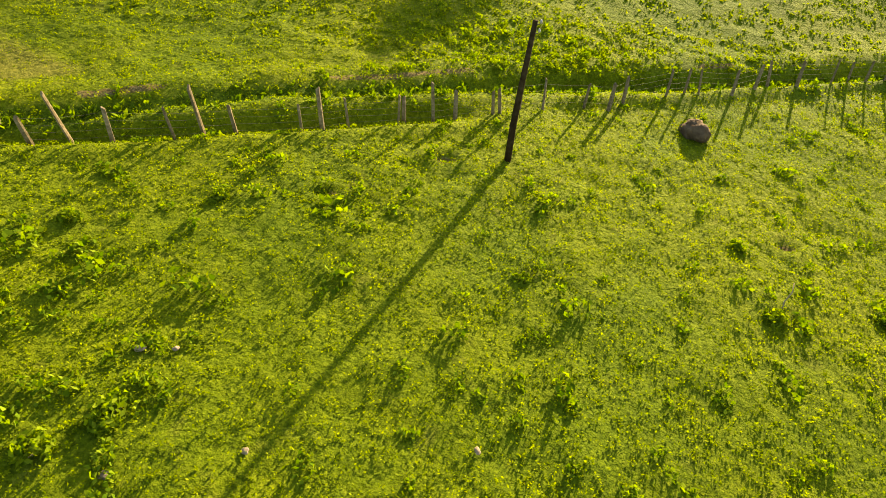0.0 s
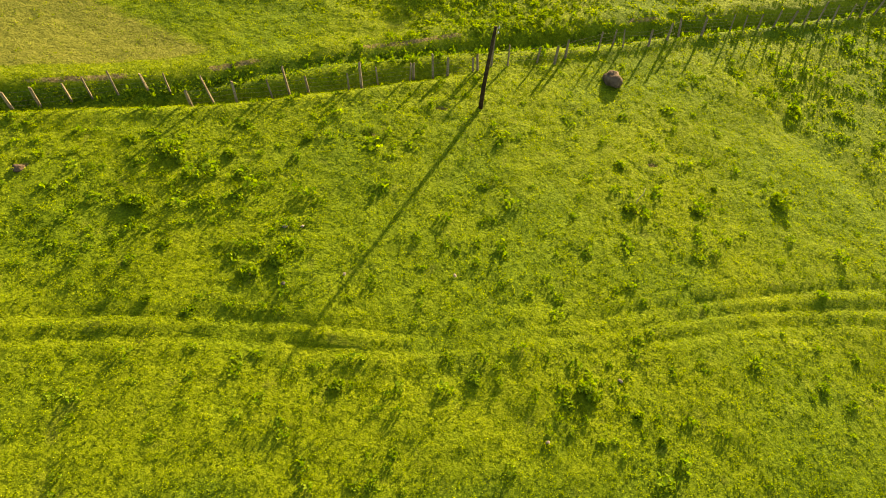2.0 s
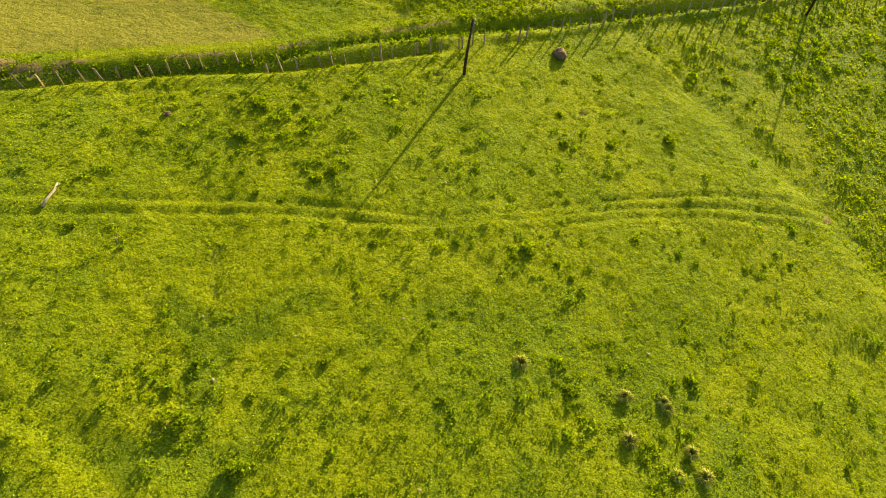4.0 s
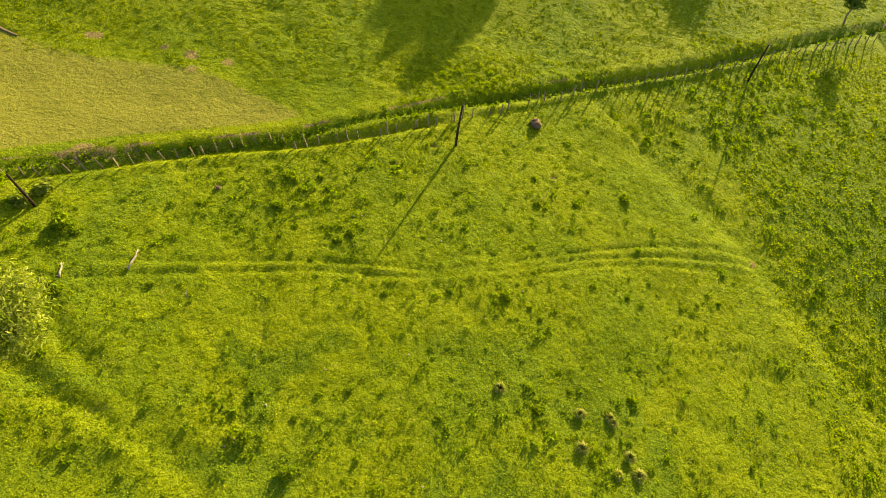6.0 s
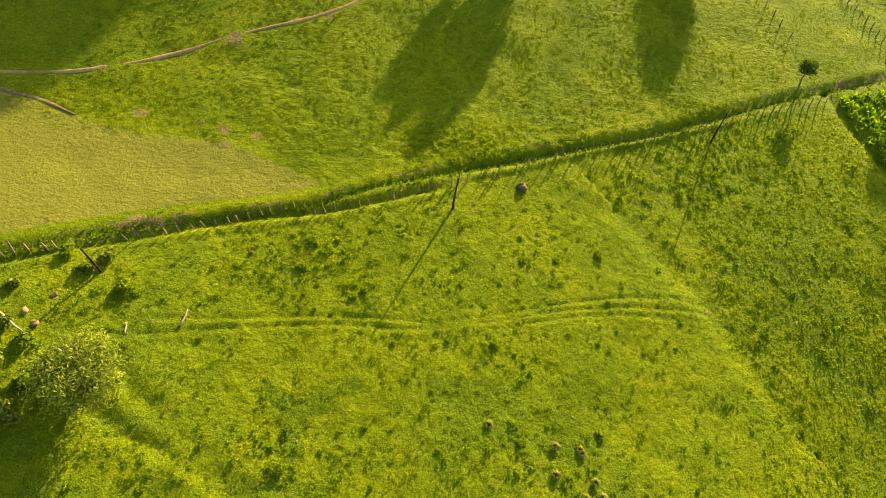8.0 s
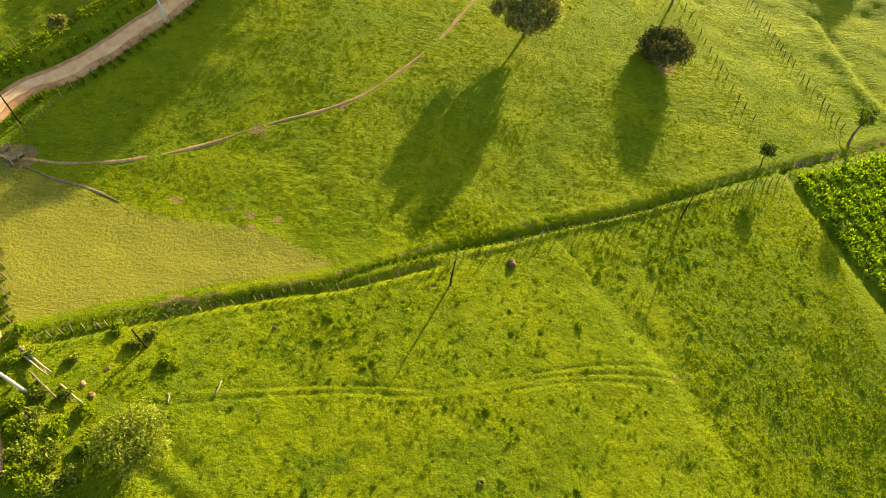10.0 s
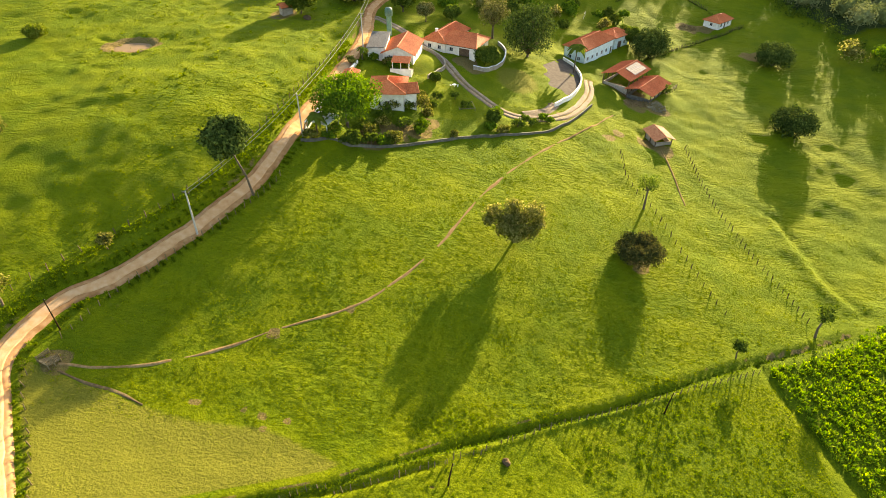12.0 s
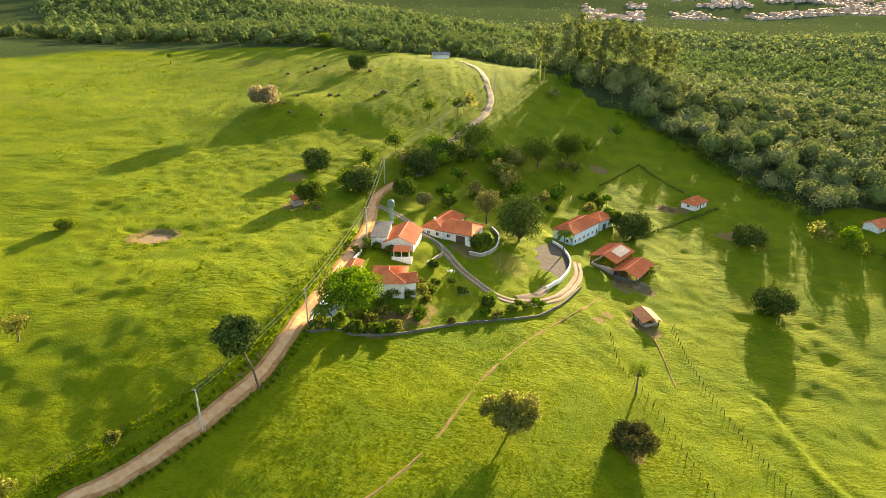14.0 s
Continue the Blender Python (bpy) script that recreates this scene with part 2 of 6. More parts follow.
PLASTER = material("white plaster", [(0.55, 0.52, 0.46), (0.7, 0.68, 0.63), (0.8, 0.79, 0.75)], 1.1, 0.85, bump=0.004)
BLUE_PLASTER = material("pale blue plaster", [(0.42, 0.53, 0.55), (0.55, 0.68, 0.7), (0.66, 0.76, 0.77)], 1.1, 0.85, bump=0.004)
STONEWORK = material("rough masonry", [(0.16, 0.13, 0.1), (0.28, 0.24, 0.19), (0.4, 0.36, 0.3)], 2.6, 0.9, bump=0.04)
DULL_WALL = material("stained wall", [(0.05, 0.05, 0.04), (0.1, 0.095, 0.08), (0.17, 0.16, 0.14)], 1.5, 0.9, bump=0.02)
TIMBER = material("dark timber", [(0.045, 0.028, 0.016), (0.09, 0.058, 0.034), (0.16, 0.11, 0.07)], 5, 0.75, bump=0.008)
WHITE_SHEET = material("white canopy", [(0.65, 0.66, 0.68), (0.78, 0.79, 0.8)], 1.0, 0.5)
GREEN_TANK = material("green tank", [(0.05, 0.11, 0.085), (0.085, 0.16, 0.125), (0.14, 0.22, 0.18)], 1.5, 0.5, bump=0.004)
SOLAR = material("solar cells", [(0.03, 0.04, 0.06), (0.055, 0.07, 0.1)], 2.0, 0.6, spec=0.03)
ALU = material("aluminium frame", [(0.4, 0.4, 0.41), (0.52, 0.52, 0.53)], 6, 0.8, spec=0.0)
ROCK = material("granite boulder", [(0.04, 0.026, 0.014), (0.1, 0.068, 0.038), (0.17, 0.125, 0.075)], 3.5, 0.95, bump=0.08, spec=0.05)
PALE_ROCK = material("pale stone", [(0.14, 0.1, 0.055), (0.22, 0.165, 0.1), (0.28, 0.22, 0.15)], 5, 0.9, bump=0.02)
WATER = material("muddy water", [(0.17, 0.115, 0.062), (0.23, 0.16, 0.092)], 0.4, 0.75, spec=0.05)
WHITE_METAL = material("white paint", [(0.68, 0.68, 0.66), (0.8, 0.8, 0.78)], 4, 0.5)
CAR_GREY = material("grey car paint", [(0.09, 0.1, 0.11), (0.12, 0.13, 0.14)], 2, 0.3, metal=0.4)
BUS_WHITE = material("bus paint", [(0.6, 0.62, 0.64), (0.72, 0.74, 0.76)], 2, 0.4)
RUBBER = material("rubber", [(0.015, 0.015, 0.015), (0.03, 0.03, 0.03)], 8, 0.8)
GLASS = material("window glass", [(0.02, 0.025, 0.03), (0.035, 0.04, 0.045)], 1, 0.08, spec=0.8)
ORANGE_SHEET = material("orange roof sheet", [(0.42, 0.13, 0.05), (0.56, 0.2, 0.08), (0.64, 0.28, 0.13)], 1.5, 0.7, bump=0.02, bump_scale=8)
FAR_WALL = material("far pale walls", [(0.25, 0.21, 0.18), (0.34, 0.29, 0.25), (0.44, 0.4, 0.36)], 0.02, 0.9, island=0.5)
FAR_ROOF = material("far clay roofs", [(0.34, 0.19, 0.12), (0.45, 0.27, 0.18), (0.52, 0.35, 0.26)], 0.02, 0.9, island=0.5)

# ---- builders ----
class Shape:
    """Collects corners and faces of one mesh."""

    def __init__(self):
        self.v, self.f = [], []

    def add(self, verts, faces):
        k = len(self.v)
        self.v += [tuple(p) for p in verts]
        self.f += [tuple(k + i for i in f) for f in faces]
        return self

    def box(self, x0, y0, z0, x1, y1, z1, m=None, chamfer=0.0):
        c = [(x0, y0, z0), (x1, y0, z0), (x1, y1, z0), (x0, y1, z0), (x0, y0, z1), (x1, y0, z1), (x1, y1, z1), (x0, y1, z1)]
        if m is not None:
            c = [m @ Vector(p) for p in c]
        return self.add(c, [(0, 3, 2, 1), (4, 5, 6, 7), (0, 1, 5, 4), (1, 2, 6, 5), (2, 3, 7, 6), (3, 0, 4, 7)])

    def tube(self, points, radii, n=7, caps=True):
        """A tube through points, with a radius at each."""
        pts = [Vector(p) for p in points]
        rings = []
        for i, p in enumerate(pts):
            d = (pts[min(i + 1, len(pts) - 1)] - pts[max(i - 1, 0)]).normalized()
            a = d.orthogonal().normalized() if abs(d.z) < 0.9 else Vector((1, 0, 0)) - d * d.x
            a.normalize()
            b = d.cross(a)
            rings.append([p + (a * math.cos(2 * math.pi * k / n) + b * math.sin(2 * math.pi * k / n)) * radii[i] for k in range(n)])
        verts = [q for r in rings for q in r]
        faces = [(i * n + k, i * n + (k + 1) % n, (i + 1) * n + (k + 1) % n, (i + 1) * n + k) for i in range(len(pts) - 1) for k in range(n)]
        if caps:
            faces += [tuple(range(n))[::-1], tuple((len(pts) - 1) * n + k for k in range(n))]
        return self.add(verts, faces)

    def slab(self, outline, down):
        """A flat piece with this outline above and thickness straight down."""
        n = len(outline)
        low = [(p[0], p[1], p[2] - down) for p in outline]
        return self.add(list(outline) + low, [tuple(range(n)), tuple(range(2 * n - 1, n - 1, -1))] + [(i, n + i, n + (i + 1) % n, (i + 1) % n) for i in range(n)])

    def mesh(self, name):
        me = bpy.data.meshes.new(name)
        me.from_pydata(self.v, [], self.f)
        me.update()
        return me


def array_mesh(name, verts, faces, smooth=False):
    """A mesh from arrays: verts (n, 3), faces (m, 3 or 4)."""
    me = bpy.data.meshes.new(name)
    verts, faces = np.asarray(verts, np.float32), np.asarray(faces, np.int32)
    k = faces.shape[1]
    me.vertices.add(len(verts))
    me.vertices.foreach_set("co", verts.ravel())
    me.loops.add(faces.size)
    me.loops.foreach_set("vertex_index", faces.ravel())
    me.polygons.add(len(faces))
    me.polygons.foreach_set("loop_start", np.arange(len(faces), dtype=np.int32) * k)
    if smooth:
        me.polygons.foreach_set("use_smooth", np.ones(len(faces), bool))
    me.update(calc_edges=True)
    return me


def part(name, shape, mat, parent=None, label="", smooth=False):
    """One mesh object, a thing's part or a thing."""
    me = shape if isinstance(shape, bpy.types.Mesh) else shape.mesh(name)
    if name == "wall":
        bm = bmesh.new()
        bm.from_mesh(me)
        bmesh.ops.remove_doubles(bm, verts=bm.verts, dist=0.001)
        bm.to_mesh(me)
        bm.free()
    if not me.materials:
        me.materials.append(mat)
    if smooth:
        me.polygons.foreach_set("use_smooth", [True] * len(me.polygons))
    ob = new(name, me)
    if parent is not None:
        ob.parent = parent
    if label:
        tagged(ob, label)
    return ob


def thing(name, m, label, category, group=""):
    """An Empty at a thing's base."""
    ob = new(name)
    ob.empty_display_size = 0.3
    ob.matrix_basis = m
    return tagged(ob, label, category, group)


def smooth_line(points, step=1.0):
    """Evenly spaced points along a gentle curve through these."""
    p = np.array(points, float)
    q = np.vstack([2 * p[0] - p[1], p, 2 * p[-1] - p[-2]])
    out = []
    for i in range(1, len(q) - 2):
        n = max(2, int(np.linalg.norm(q[i + 1] - q[i]) / step))
        t = np.linspace(0, 1, n, endpoint=False)[:, None]
        a, b, c, d = q[i - 1], q[i], q[i + 1], q[i + 2]
        out.append(0.5 * (2 * b + (c - a) * t + (2 * a - 5 * b + 4 * c - d) * t**2 + (3 * b - a - 3 * c + d) * t**3))
    return np.vstack(out + [p[-1:]])


def line_distance(x, y, line, reach=12.0):
    """Distance of places from a line, signed: plus to its left; far places give reach."""
    x, y = np.asarray(x, float), np.asarray(y, float)
    best = np.full(x.shape, reach)
    sign = np.ones(x.shape)
    lo, hi = line.min(0) - reach, line.max(0) + reach
    near = (x > lo[0]) & (x < hi[0]) & (y > lo[1]) & (y < hi[1])
    if not near.any():
        return best
    px, py = x[near], y[near]
    b, s = np.full(px.shape, reach), np.ones(px.shape)
    for (x0, y0), (x1, y1) in zip(line[:-1], line[1:]):
        dx, dy = x1 - x0, y1 - y0
        ll = dx * dx + dy * dy + 1e-9
        t = np.clip(((px - x0) * dx + (py - y0) * dy) / ll, 0, 1)
        d = np.hypot(px - x0 - t * dx, py - y0 - t * dy)
        closer = d < b
        b = np.where(closer, d, b)
        s = np.where(closer, np.sign(dx * (py - y0) - dy * (px - x0)), s)
    best[near], sign[near] = b, s
    return best * np.where(sign == 0, 1, sign)


def rough_noise(x, y, size, seed=0):
    """Smooth random relief, -1 to 1, with humps about size metres apart."""
    u, v = np.asarray(x, float) / size, np.asarray(y, float) / size
    i, j = np.floor(u).astype(np.int64), np.floor(v).astype(np.int64)
    fu, fv = u - i, v - j
    fu, fv = fu * fu * (3 - 2 * fu), fv * fv * (3 - 2 * fv)

    def corner(a, b):
        h = (a * 374761393 + b * 668265263 + seed * 974711 + 12345) & 0x7FFFFFFF
        h = ((h ^ (h >> 13)) * 1274126177) & 0x7FFFFFFF
        return ((h ^ (h >> 16)) & 0xFFFF) / 32767.5 - 1

    return (corner(i, j) * (1 - fu) + corner(i + 1, j) * fu) * (1 - fv) + (corner(i, j + 1) * (1 - fu) + corner(i + 1, j + 1) * fu) * fv


def soft(a, b, x):
    t = np.clip((np.asarray(x, float) - a) / (b - a), 0, 1)
    return t * t * (3 - 2 * t)

# ---- the land ----
# broad hills: x, y, radius, height
NEAR_HILLS = [(-48, -14, 29, 4.88), (-48, 22, 29, -5.37), (-48, 58, 29, 0.27), (-48, 94, 29, 9.19), (-14, -14, 29, -7.05), (-14, 22, 29, 4.34), (-14, 58, 29, 1.42), (-14, 94, 29, -1.6), (19, -14, 29, 4.16), (19, 22, 29, -4.58), (19, 58, 29, 4.36), (19, 94, 29, 2.32), (53, -14, 29, -8.21), (53, 22, 29, 2.49), (53, 58, 29, -2.09), (53, 94, 29, 2.7), (86, -14, 29, 1.21), (86, 22, 29, 0.99), (86, 58, 29, 1.39), (86, 94, 29, -2.51), (-36, -10, 17, 0.77), (-12, -10, 17, 0.71), (12, -10, 17, 0.91), (36, -10, 17, -0.13), (60, -10, 17, -0.14), (-36, 14, 17, 0.9), (-12, 14, 17, 0.26), (12, 14, 17, 0.86), (36, 14, 17, 0.5), (60, 14, 17, 0.58), (-36, 38, 17, -0.34), (-12, 38, 17, -0.32), (12, 38, 17, -1.65), (36, 38, 17, -0.04), (60, 38, 17, -0.59), (45, -2, 16, 0.7), (50, 46, 16, -0.6)]
FAR_HILLS = [(-96, 132, 54, 4.9), (-24, 144, 41, 9.5), (42, 156, 41, 4.8), (114, 144, 60, -0.5), (-96, 228, 66, 6), (-6, 234, 50, 5.6), (84, 240, 60, -2.6), (-120, 336, 84, -2.9), (12, 336, 66, 22.2), (108, 336, 72, -0.8), (-216, 480, 120, 8.2), (-24, 468, 96, 15.1), (204, 396, 108, 13.6), (216, 216, 96, 10.9), (-132, 0, 72, 13.9), (-360, 720, 204, -29.3), (0, 744, 180, 21.1), (312, 600, 180, -1.6), (-420, 1140, 336, 74.6), (0, -120, 120, 12.4), (0, 120, 204, -18.2), (-240, 240, 300, 35.4), (-840, 720, 600, 72.7)]
FENCE_LINE = smooth_line([(-45.1, 7.1), (-40.4, 8.9), (-31.8, 11.7), (-22.5, 15.0), (-15.2, 17.9), (-8.8, 20.5), (-1.6, 23.3), (2.8, 25.0), (11.2, 28.0), (20.3, 32.0), (29.8, 35.2), (40.0, 39.1), (50.9, 43.1), (60.5, 46.2)])
POST_HOLLOW = smooth_line([(-44.8, 7.2), (-31.9, 12.1), (-22.6, 15.4), (-14.0, 17.7), (-10.0, 19.0), (-5.3, 20.8), (-1.8, 22.4), (2.5, 24.2)])
DITCH_LINE = smooth_line([(-45.5, 8.1), (-38.0, 11.0), (-30.3, 13.7), (-20.7, 16.5), (-12.4, 19.3), (-6.6, 22.3), (2.8, 26.2), (11.3, 29.3), (20.4, 32.8), (29.9, 36.1), (40.3, 40.3), (51.4, 45.1), (63.1, 49.3), (75.4, 53.3), (84.6, 57.1)])
RUT_A, RUT_B = smooth_line([(-34.9, 0.7), (-29.2, 0.8), (-22.5, 2.0), (-16.3, 3.0), (-8.5, 3.8), (-2.4, 3.8), (5.7, 5.2), (13.2, 7.1), (20.4, 8.3), (26.7, 8.7), (32.5, 8.5)]), smooth_line([(-27.1, 2.7), (-21.0, 3.4), (-13.5, 4.4), (-6.5, 4.8), (-0.3, 4.7), (6.2, 6.0), (13.3, 7.9), (20.7, 9.5), (27.1, 10.2), (32.2, 9.8)])
RUT_C = smooth_line([(10.5, 5.4), (14.5, 6.5), (19.1, 7.3), (25.4, 7.5), (31.6, 7.5)])
GULLY_A, GULLY_B = smooth_line([(-30.5, -0.5), (-29.4, -2.1), (-26.9, -5.0), (-23.4, -7.7), (-19.7, -10.4), (-16.2, -12.9)]), smooth_line([(-31.0, -6.2), (-29.0, -7.3), (-26.5, -8.9), (-23.9, -9.8), (-21.3, -11.0), (-18.6, -12.7), (-16.0, -14.6)])
TRAIL_LINE = smooth_line([(-57.2, 35.6), (-50.4, 35.7), (-41.0, 38.0), (-33.1, 41.2), (-26.6, 44.9), (-14.2, 51.1), (-6.6, 58.0), (1.9, 69.2), (10.7, 85.7), (21.1, 101.2), (34.8, 117.5)], 0.6)
WEST_DITCH = smooth_line([(-56.7, 34.3), (-51.7, 32.6), (-47.4, 31.6), (-42.8, 29.6)], 0.6)
CROP_EDGE = smooth_line([(61.5, 47.4), (63.3, 37.1), (66.0, 24.2), (68.3, 16.8)])
TERRACE = smooth_line([(23.8, 22.6), (27.5, 17.3), (32.9, 9.7), (36.3, 2.3), (39.6, -5.5)])
BANK = smooth_line([(86.1, 97.1), (87, 84), (86.9, 73.8), (89.1, 66.1)])
ROAD_LINE = smooth_line([(-43.4, -8.9), (-47.5, -1.7), (-50.6, 6.7), (-54.2, 12.7), (-58.7, 21.1), (-63.4, 29.5), (-65.4, 35.7), (-64.4, 41.4), (-61.0, 48.2), (-53.8, 54.0), (-44.9, 64.3), (-39.9, 71.6), (-35.2, 79.9), (-32, 92.8), (-28.8, 106.4), (-24.7, 127.6), (-21.4, 145.9), (-19.9, 162), (-19.8, 184.3), (-16.1, 198), (-7.9, 211.8)], 1.5)
FAR_ROAD = smooth_line([(-7.9, 211.8), (0, 225), (10.7, 254.3), (26.1, 283.5), (33.2, 306.7), (33.4, 332.4), (30.1, 365), (19.4, 387.6)], 2.0)
DRIVE_LINE = smooth_line([(-18.6, 178.0), (-14.5, 174.5), (-9.3, 169.5), (-3.8, 162.3), (3.4, 152.4), (8.4, 141.3), (13.9, 133.5), (20.8, 126.9), (29, 126.8), (38.4, 132.6), (45.5, 142.5), (49.1, 151.1), (50.5, 159.4)], 1.0)
# a dug cattle pond on the hillside
POND = (-82.6, 141.8)
POND_ARM = smooth_line([(-93.5, 147.2), (-90.0, 145.2), (-86.5, 143.4)], 0.6)
# small dug-out hollows in the turf: x, y, radius
HOLLOWS = [(0.1, 19.7, 0.55), (12.6, 17.4, 0.5), (-19.5, 11.7, 0.4), (-3.8, 16.7, 0.4)]
# level ground under the buildings: x, y, radius, height
PADS = [(-10.7, 120.1, 7, 17.1), (-7.9, 148.1, 8, 18.6), (9.9, 165.3, 10, 15.8), (55.4, 184, 10, 6.1), (66.8, 195.1, 7, 6.1), (63.8, 164.5, 8, 4.3), (69.5, 157.6, 8, 2.8), (65.3, 129.3, 5, 0.8), (116.6, 223.9, 6, 3.8), (184.5, 200.9, 7, 2), (-24.6, 99.5, 5, 19.3), (-45.7, 172.9, 3, 23.7), (7.9, 407.6, 7, 46.1)]


def broad_land(x, y):
    z = np.full(np.shape(x), -24.0)
    for cx, cy, s, a in NEAR_HILLS + FAR_HILLS:
        z = z + a * np.exp(-((x - cx) ** 2 + (y - cy) ** 2) / (2 * s * s))
    far = np.hypot(x, y)
    z = z + soft(500, 1500, far) * (16 * rough_noise(x, y, 420, 3) + 8 * rough_noise(x, y, 170, 4))
    z = z + 7.0 * np.exp(-((x + 66) ** 2 + (y - 282) ** 2) / (2 * 17.0**2)) - 2.5 * np.exp(-((x + 45) ** 2 + (y - 262) ** 2) / (2 * 14.0**2))
    z = z + 14.0 * np.exp(-((x - 119) / 60) ** 2 - ((y - 384) / 45) ** 2)
    return z + soft(2300, 3600, y) * 55 * (0.6 + 0.4 * rough_noise(x, y, 900, 8))


def land(x, y):
    """Height of the ground, with its banks, ruts and levelled plots."""
    x, y = np.asarray(x, float), np.asarray(y, float)
    z = broad_land(x, y)
    for px, py, r, pz in PADS:
        w = 1 - soft(r * 0.7, r * 1.5, np.hypot(x - px, y - py))
        z = z * (1 - w) + pz * w
    q = np.hypot((x - POND[0]) / 1.25, y - POND[1])
    z = z - 0.95 * (1 - soft(3.5, 4.9, q + 0.5 * rough_noise(x, y, 2.2, 71))) + 0.2 * np.exp(-((q - 6.0) / 0.9) ** 2) * soft(3, -2, 0.47 * (x - POND[0]) + 0.88 * (y - POND[1]))
    z = z - 0.8 * np.exp(-(line_distance(x, y, POND_ARM) / 1.5) ** 2) * soft(4.0, 6.0, q)
    d = line_distance(x, y, DITCH_LINE)
    east = soft(-3, 6, x)
    z = z + (0.2 + 0.36 * east) * np.where(d < 0, -(1 - soft(0.05, 0.5, -d)), -(1 - soft(0.2 + 0.25 * east, 0.75 + 0.55 * east, d))) + 0.14 * np.exp(-((d - 1.4 - 0.8 * east) / 0.6) ** 2)
    f = line_distance(x, y, FENCE_LINE)
    w = 0.1 + 0.9 * soft(0, 8, x)
    z = z + w * 0.24 * np.exp(-(f / 0.4) ** 2)
    e = line_distance(x, y, POST_HOLLOW)
    z = z - (1 - soft(-1, 3, x)) * (0.5 * np.exp(-(e / 0.6) ** 2) - 0.12 * np.exp(-((e + 1.1) / 0.45) ** 2))
    for px, py, pr in HOLLOWS:
        q = np.hypot((x - px) / 1.5, y - py) / pr
        z = z + 0.14 * np.exp(-((q - 1.0) / 0.35) ** 2) - 0.22 * np.exp(-(q / 0.55) ** 2)
    worn = 0.78 + 0.22 * soft(-4, 14, x)
    for line, deep in ((RUT_A, 0.105), (RUT_B, 0.105), (RUT_C, 0.07)):
        e = np.abs(line_distance(x, y, line, 5.0))
        z = z + worn * (0.5 * deep * np.exp(-((e - 0.5) / 0.22) ** 2) - deep * np.exp(-(e / 0.24) ** 2))
    e = line_distance(x, y, TERRACE, 40.0)
    z = z - 0.42 * soft(-3.2, 0.2, e) * np.exp(-np.clip(e, 0, None) / 7.0) * (x > 5)
    for line, deep in ((GULLY_A, 0.13), (GULLY_B, 0.22)):
        e = line_distance(x, y, line, 8.0)
        z = z - deep * np.exp(-(e / 0.75) ** 2) + 0.55 * deep * np.exp(-((e + 1.7) / 1.0) ** 2) + 0.5 * deep * np.exp(-((e - 1.8) / 1.0) ** 2)
    z = z - 0.03 * np.exp(-(line_distance(x, y, TRAIL_LINE, 4.0) / 0.4) ** 2)
    z = z - 0.12 * np.exp(-(line_distance(x, y, WEST_DITCH, 4.0) / 0.6) ** 2)
    e = line_distance(x, y, BANK)
    z = z + 0.9 * np.exp(-(e / 2.2) ** 2) - 0.7 * np.exp(-((e - 3) / 1.5) ** 2)
    e = line_distance(x, y, CROP_EDGE)
    z = z - 0.6 * np.exp(-((e - 1.2) / 0.8) ** 2)
    e = line_distance(x, y, ROAD_LINE, 14.0)
    bank = 1 - soft(4.0, 9.0, np.abs(e))
    z = z + bank * np.where(e > 0, 0.6 * soft(2.2, 3.4, e), 0.0) * soft(38, 60, y) - 0.18 * (1 - soft(2.0, 3.0, np.abs(e)))
    z = z - 0.15 * (1 - soft(1.8, 2.6, np.abs(line_distance(x, y, DRIVE_LINE, 6.0))))
    wild = soft(40, 120, np.hypot(x - 10, y - 20)) * (1 - soft(500, 900, y)) * soft(0.6, 2.0, np.abs(line_distance(x, y, TRAIL_LINE, 4.0)))
    wild = wild * soft(2.2, 6.0, np.abs(line_distance(x, y, ROAD_LINE))) * soft(2.0, 5.0, np.abs(line_distance(x, y, DRIVE_LINE)))
    z = z + wild * (0.42 * rough_noise(x, y, 9, 51) + 0.42 * rough_noise(x, y, 26, 52) * soft(60, 160, np.hypot(x - 20, y - 60)) + 0.3 * rough_noise(x, y, 3.2, 53))
    z = z + 1.4 * rough_noise(x, y, 48, 54) * soft(120, 220, np.hypot(x - 20, y - 60)) * (1 - soft(-50, -5, x))
    return z


def land_at(x, y):
    return float(land(np.array([x]), np.array([y]))[0])


def axis(fine0, fine1, fine, mid0, mid1, mid, far0, far1, growth):
    a = list(np.arange(fine0, fine1, fine))
    while a[-1] < mid1:
        a.append(a[-1] + mid)
    s = mid
    while a[-1] < far1:
        s *= growth
        a.append(a[-1] + s)
    b = [fine0]
    while b[-1] > mid0:
        b.append(b[-1] - mid)
    s = mid
    while b[-1] > far0:
        s *= growth
        b.append(b[-1] - s)
    return np.array(b[:0:-1] + a)


gx = axis(-30, 42, 0.33, -100, 120, 1.0, -4200, 4200, 1.09)
gy = axis(-14, 40, 0.33, -26, 220, 1.0, -700, 4300, 1.07)
GX, GY = np.meshgrid(gx, gy)
fx, fy = GX.ravel(), GY.ravel()
gz = land(fx, fy)


def micro_relief(x, y):
    """Hummocks of the near turf."""
    near = 1 - soft(70, 200, np.hypot(x, y - 20))
    fine = soft(-31, -29, x) * (1 - soft(41, 43, x)) * soft(-15, -13, y) * (1 - soft(38, 40, y))
    return ((0.05 * rough_noise(x, y, 1.1, 1) + 0.035 * rough_noise(x, y, 0.57, 2)) * fine + 0.12 * rough_noise(x, y, 3.7, 5)) * near


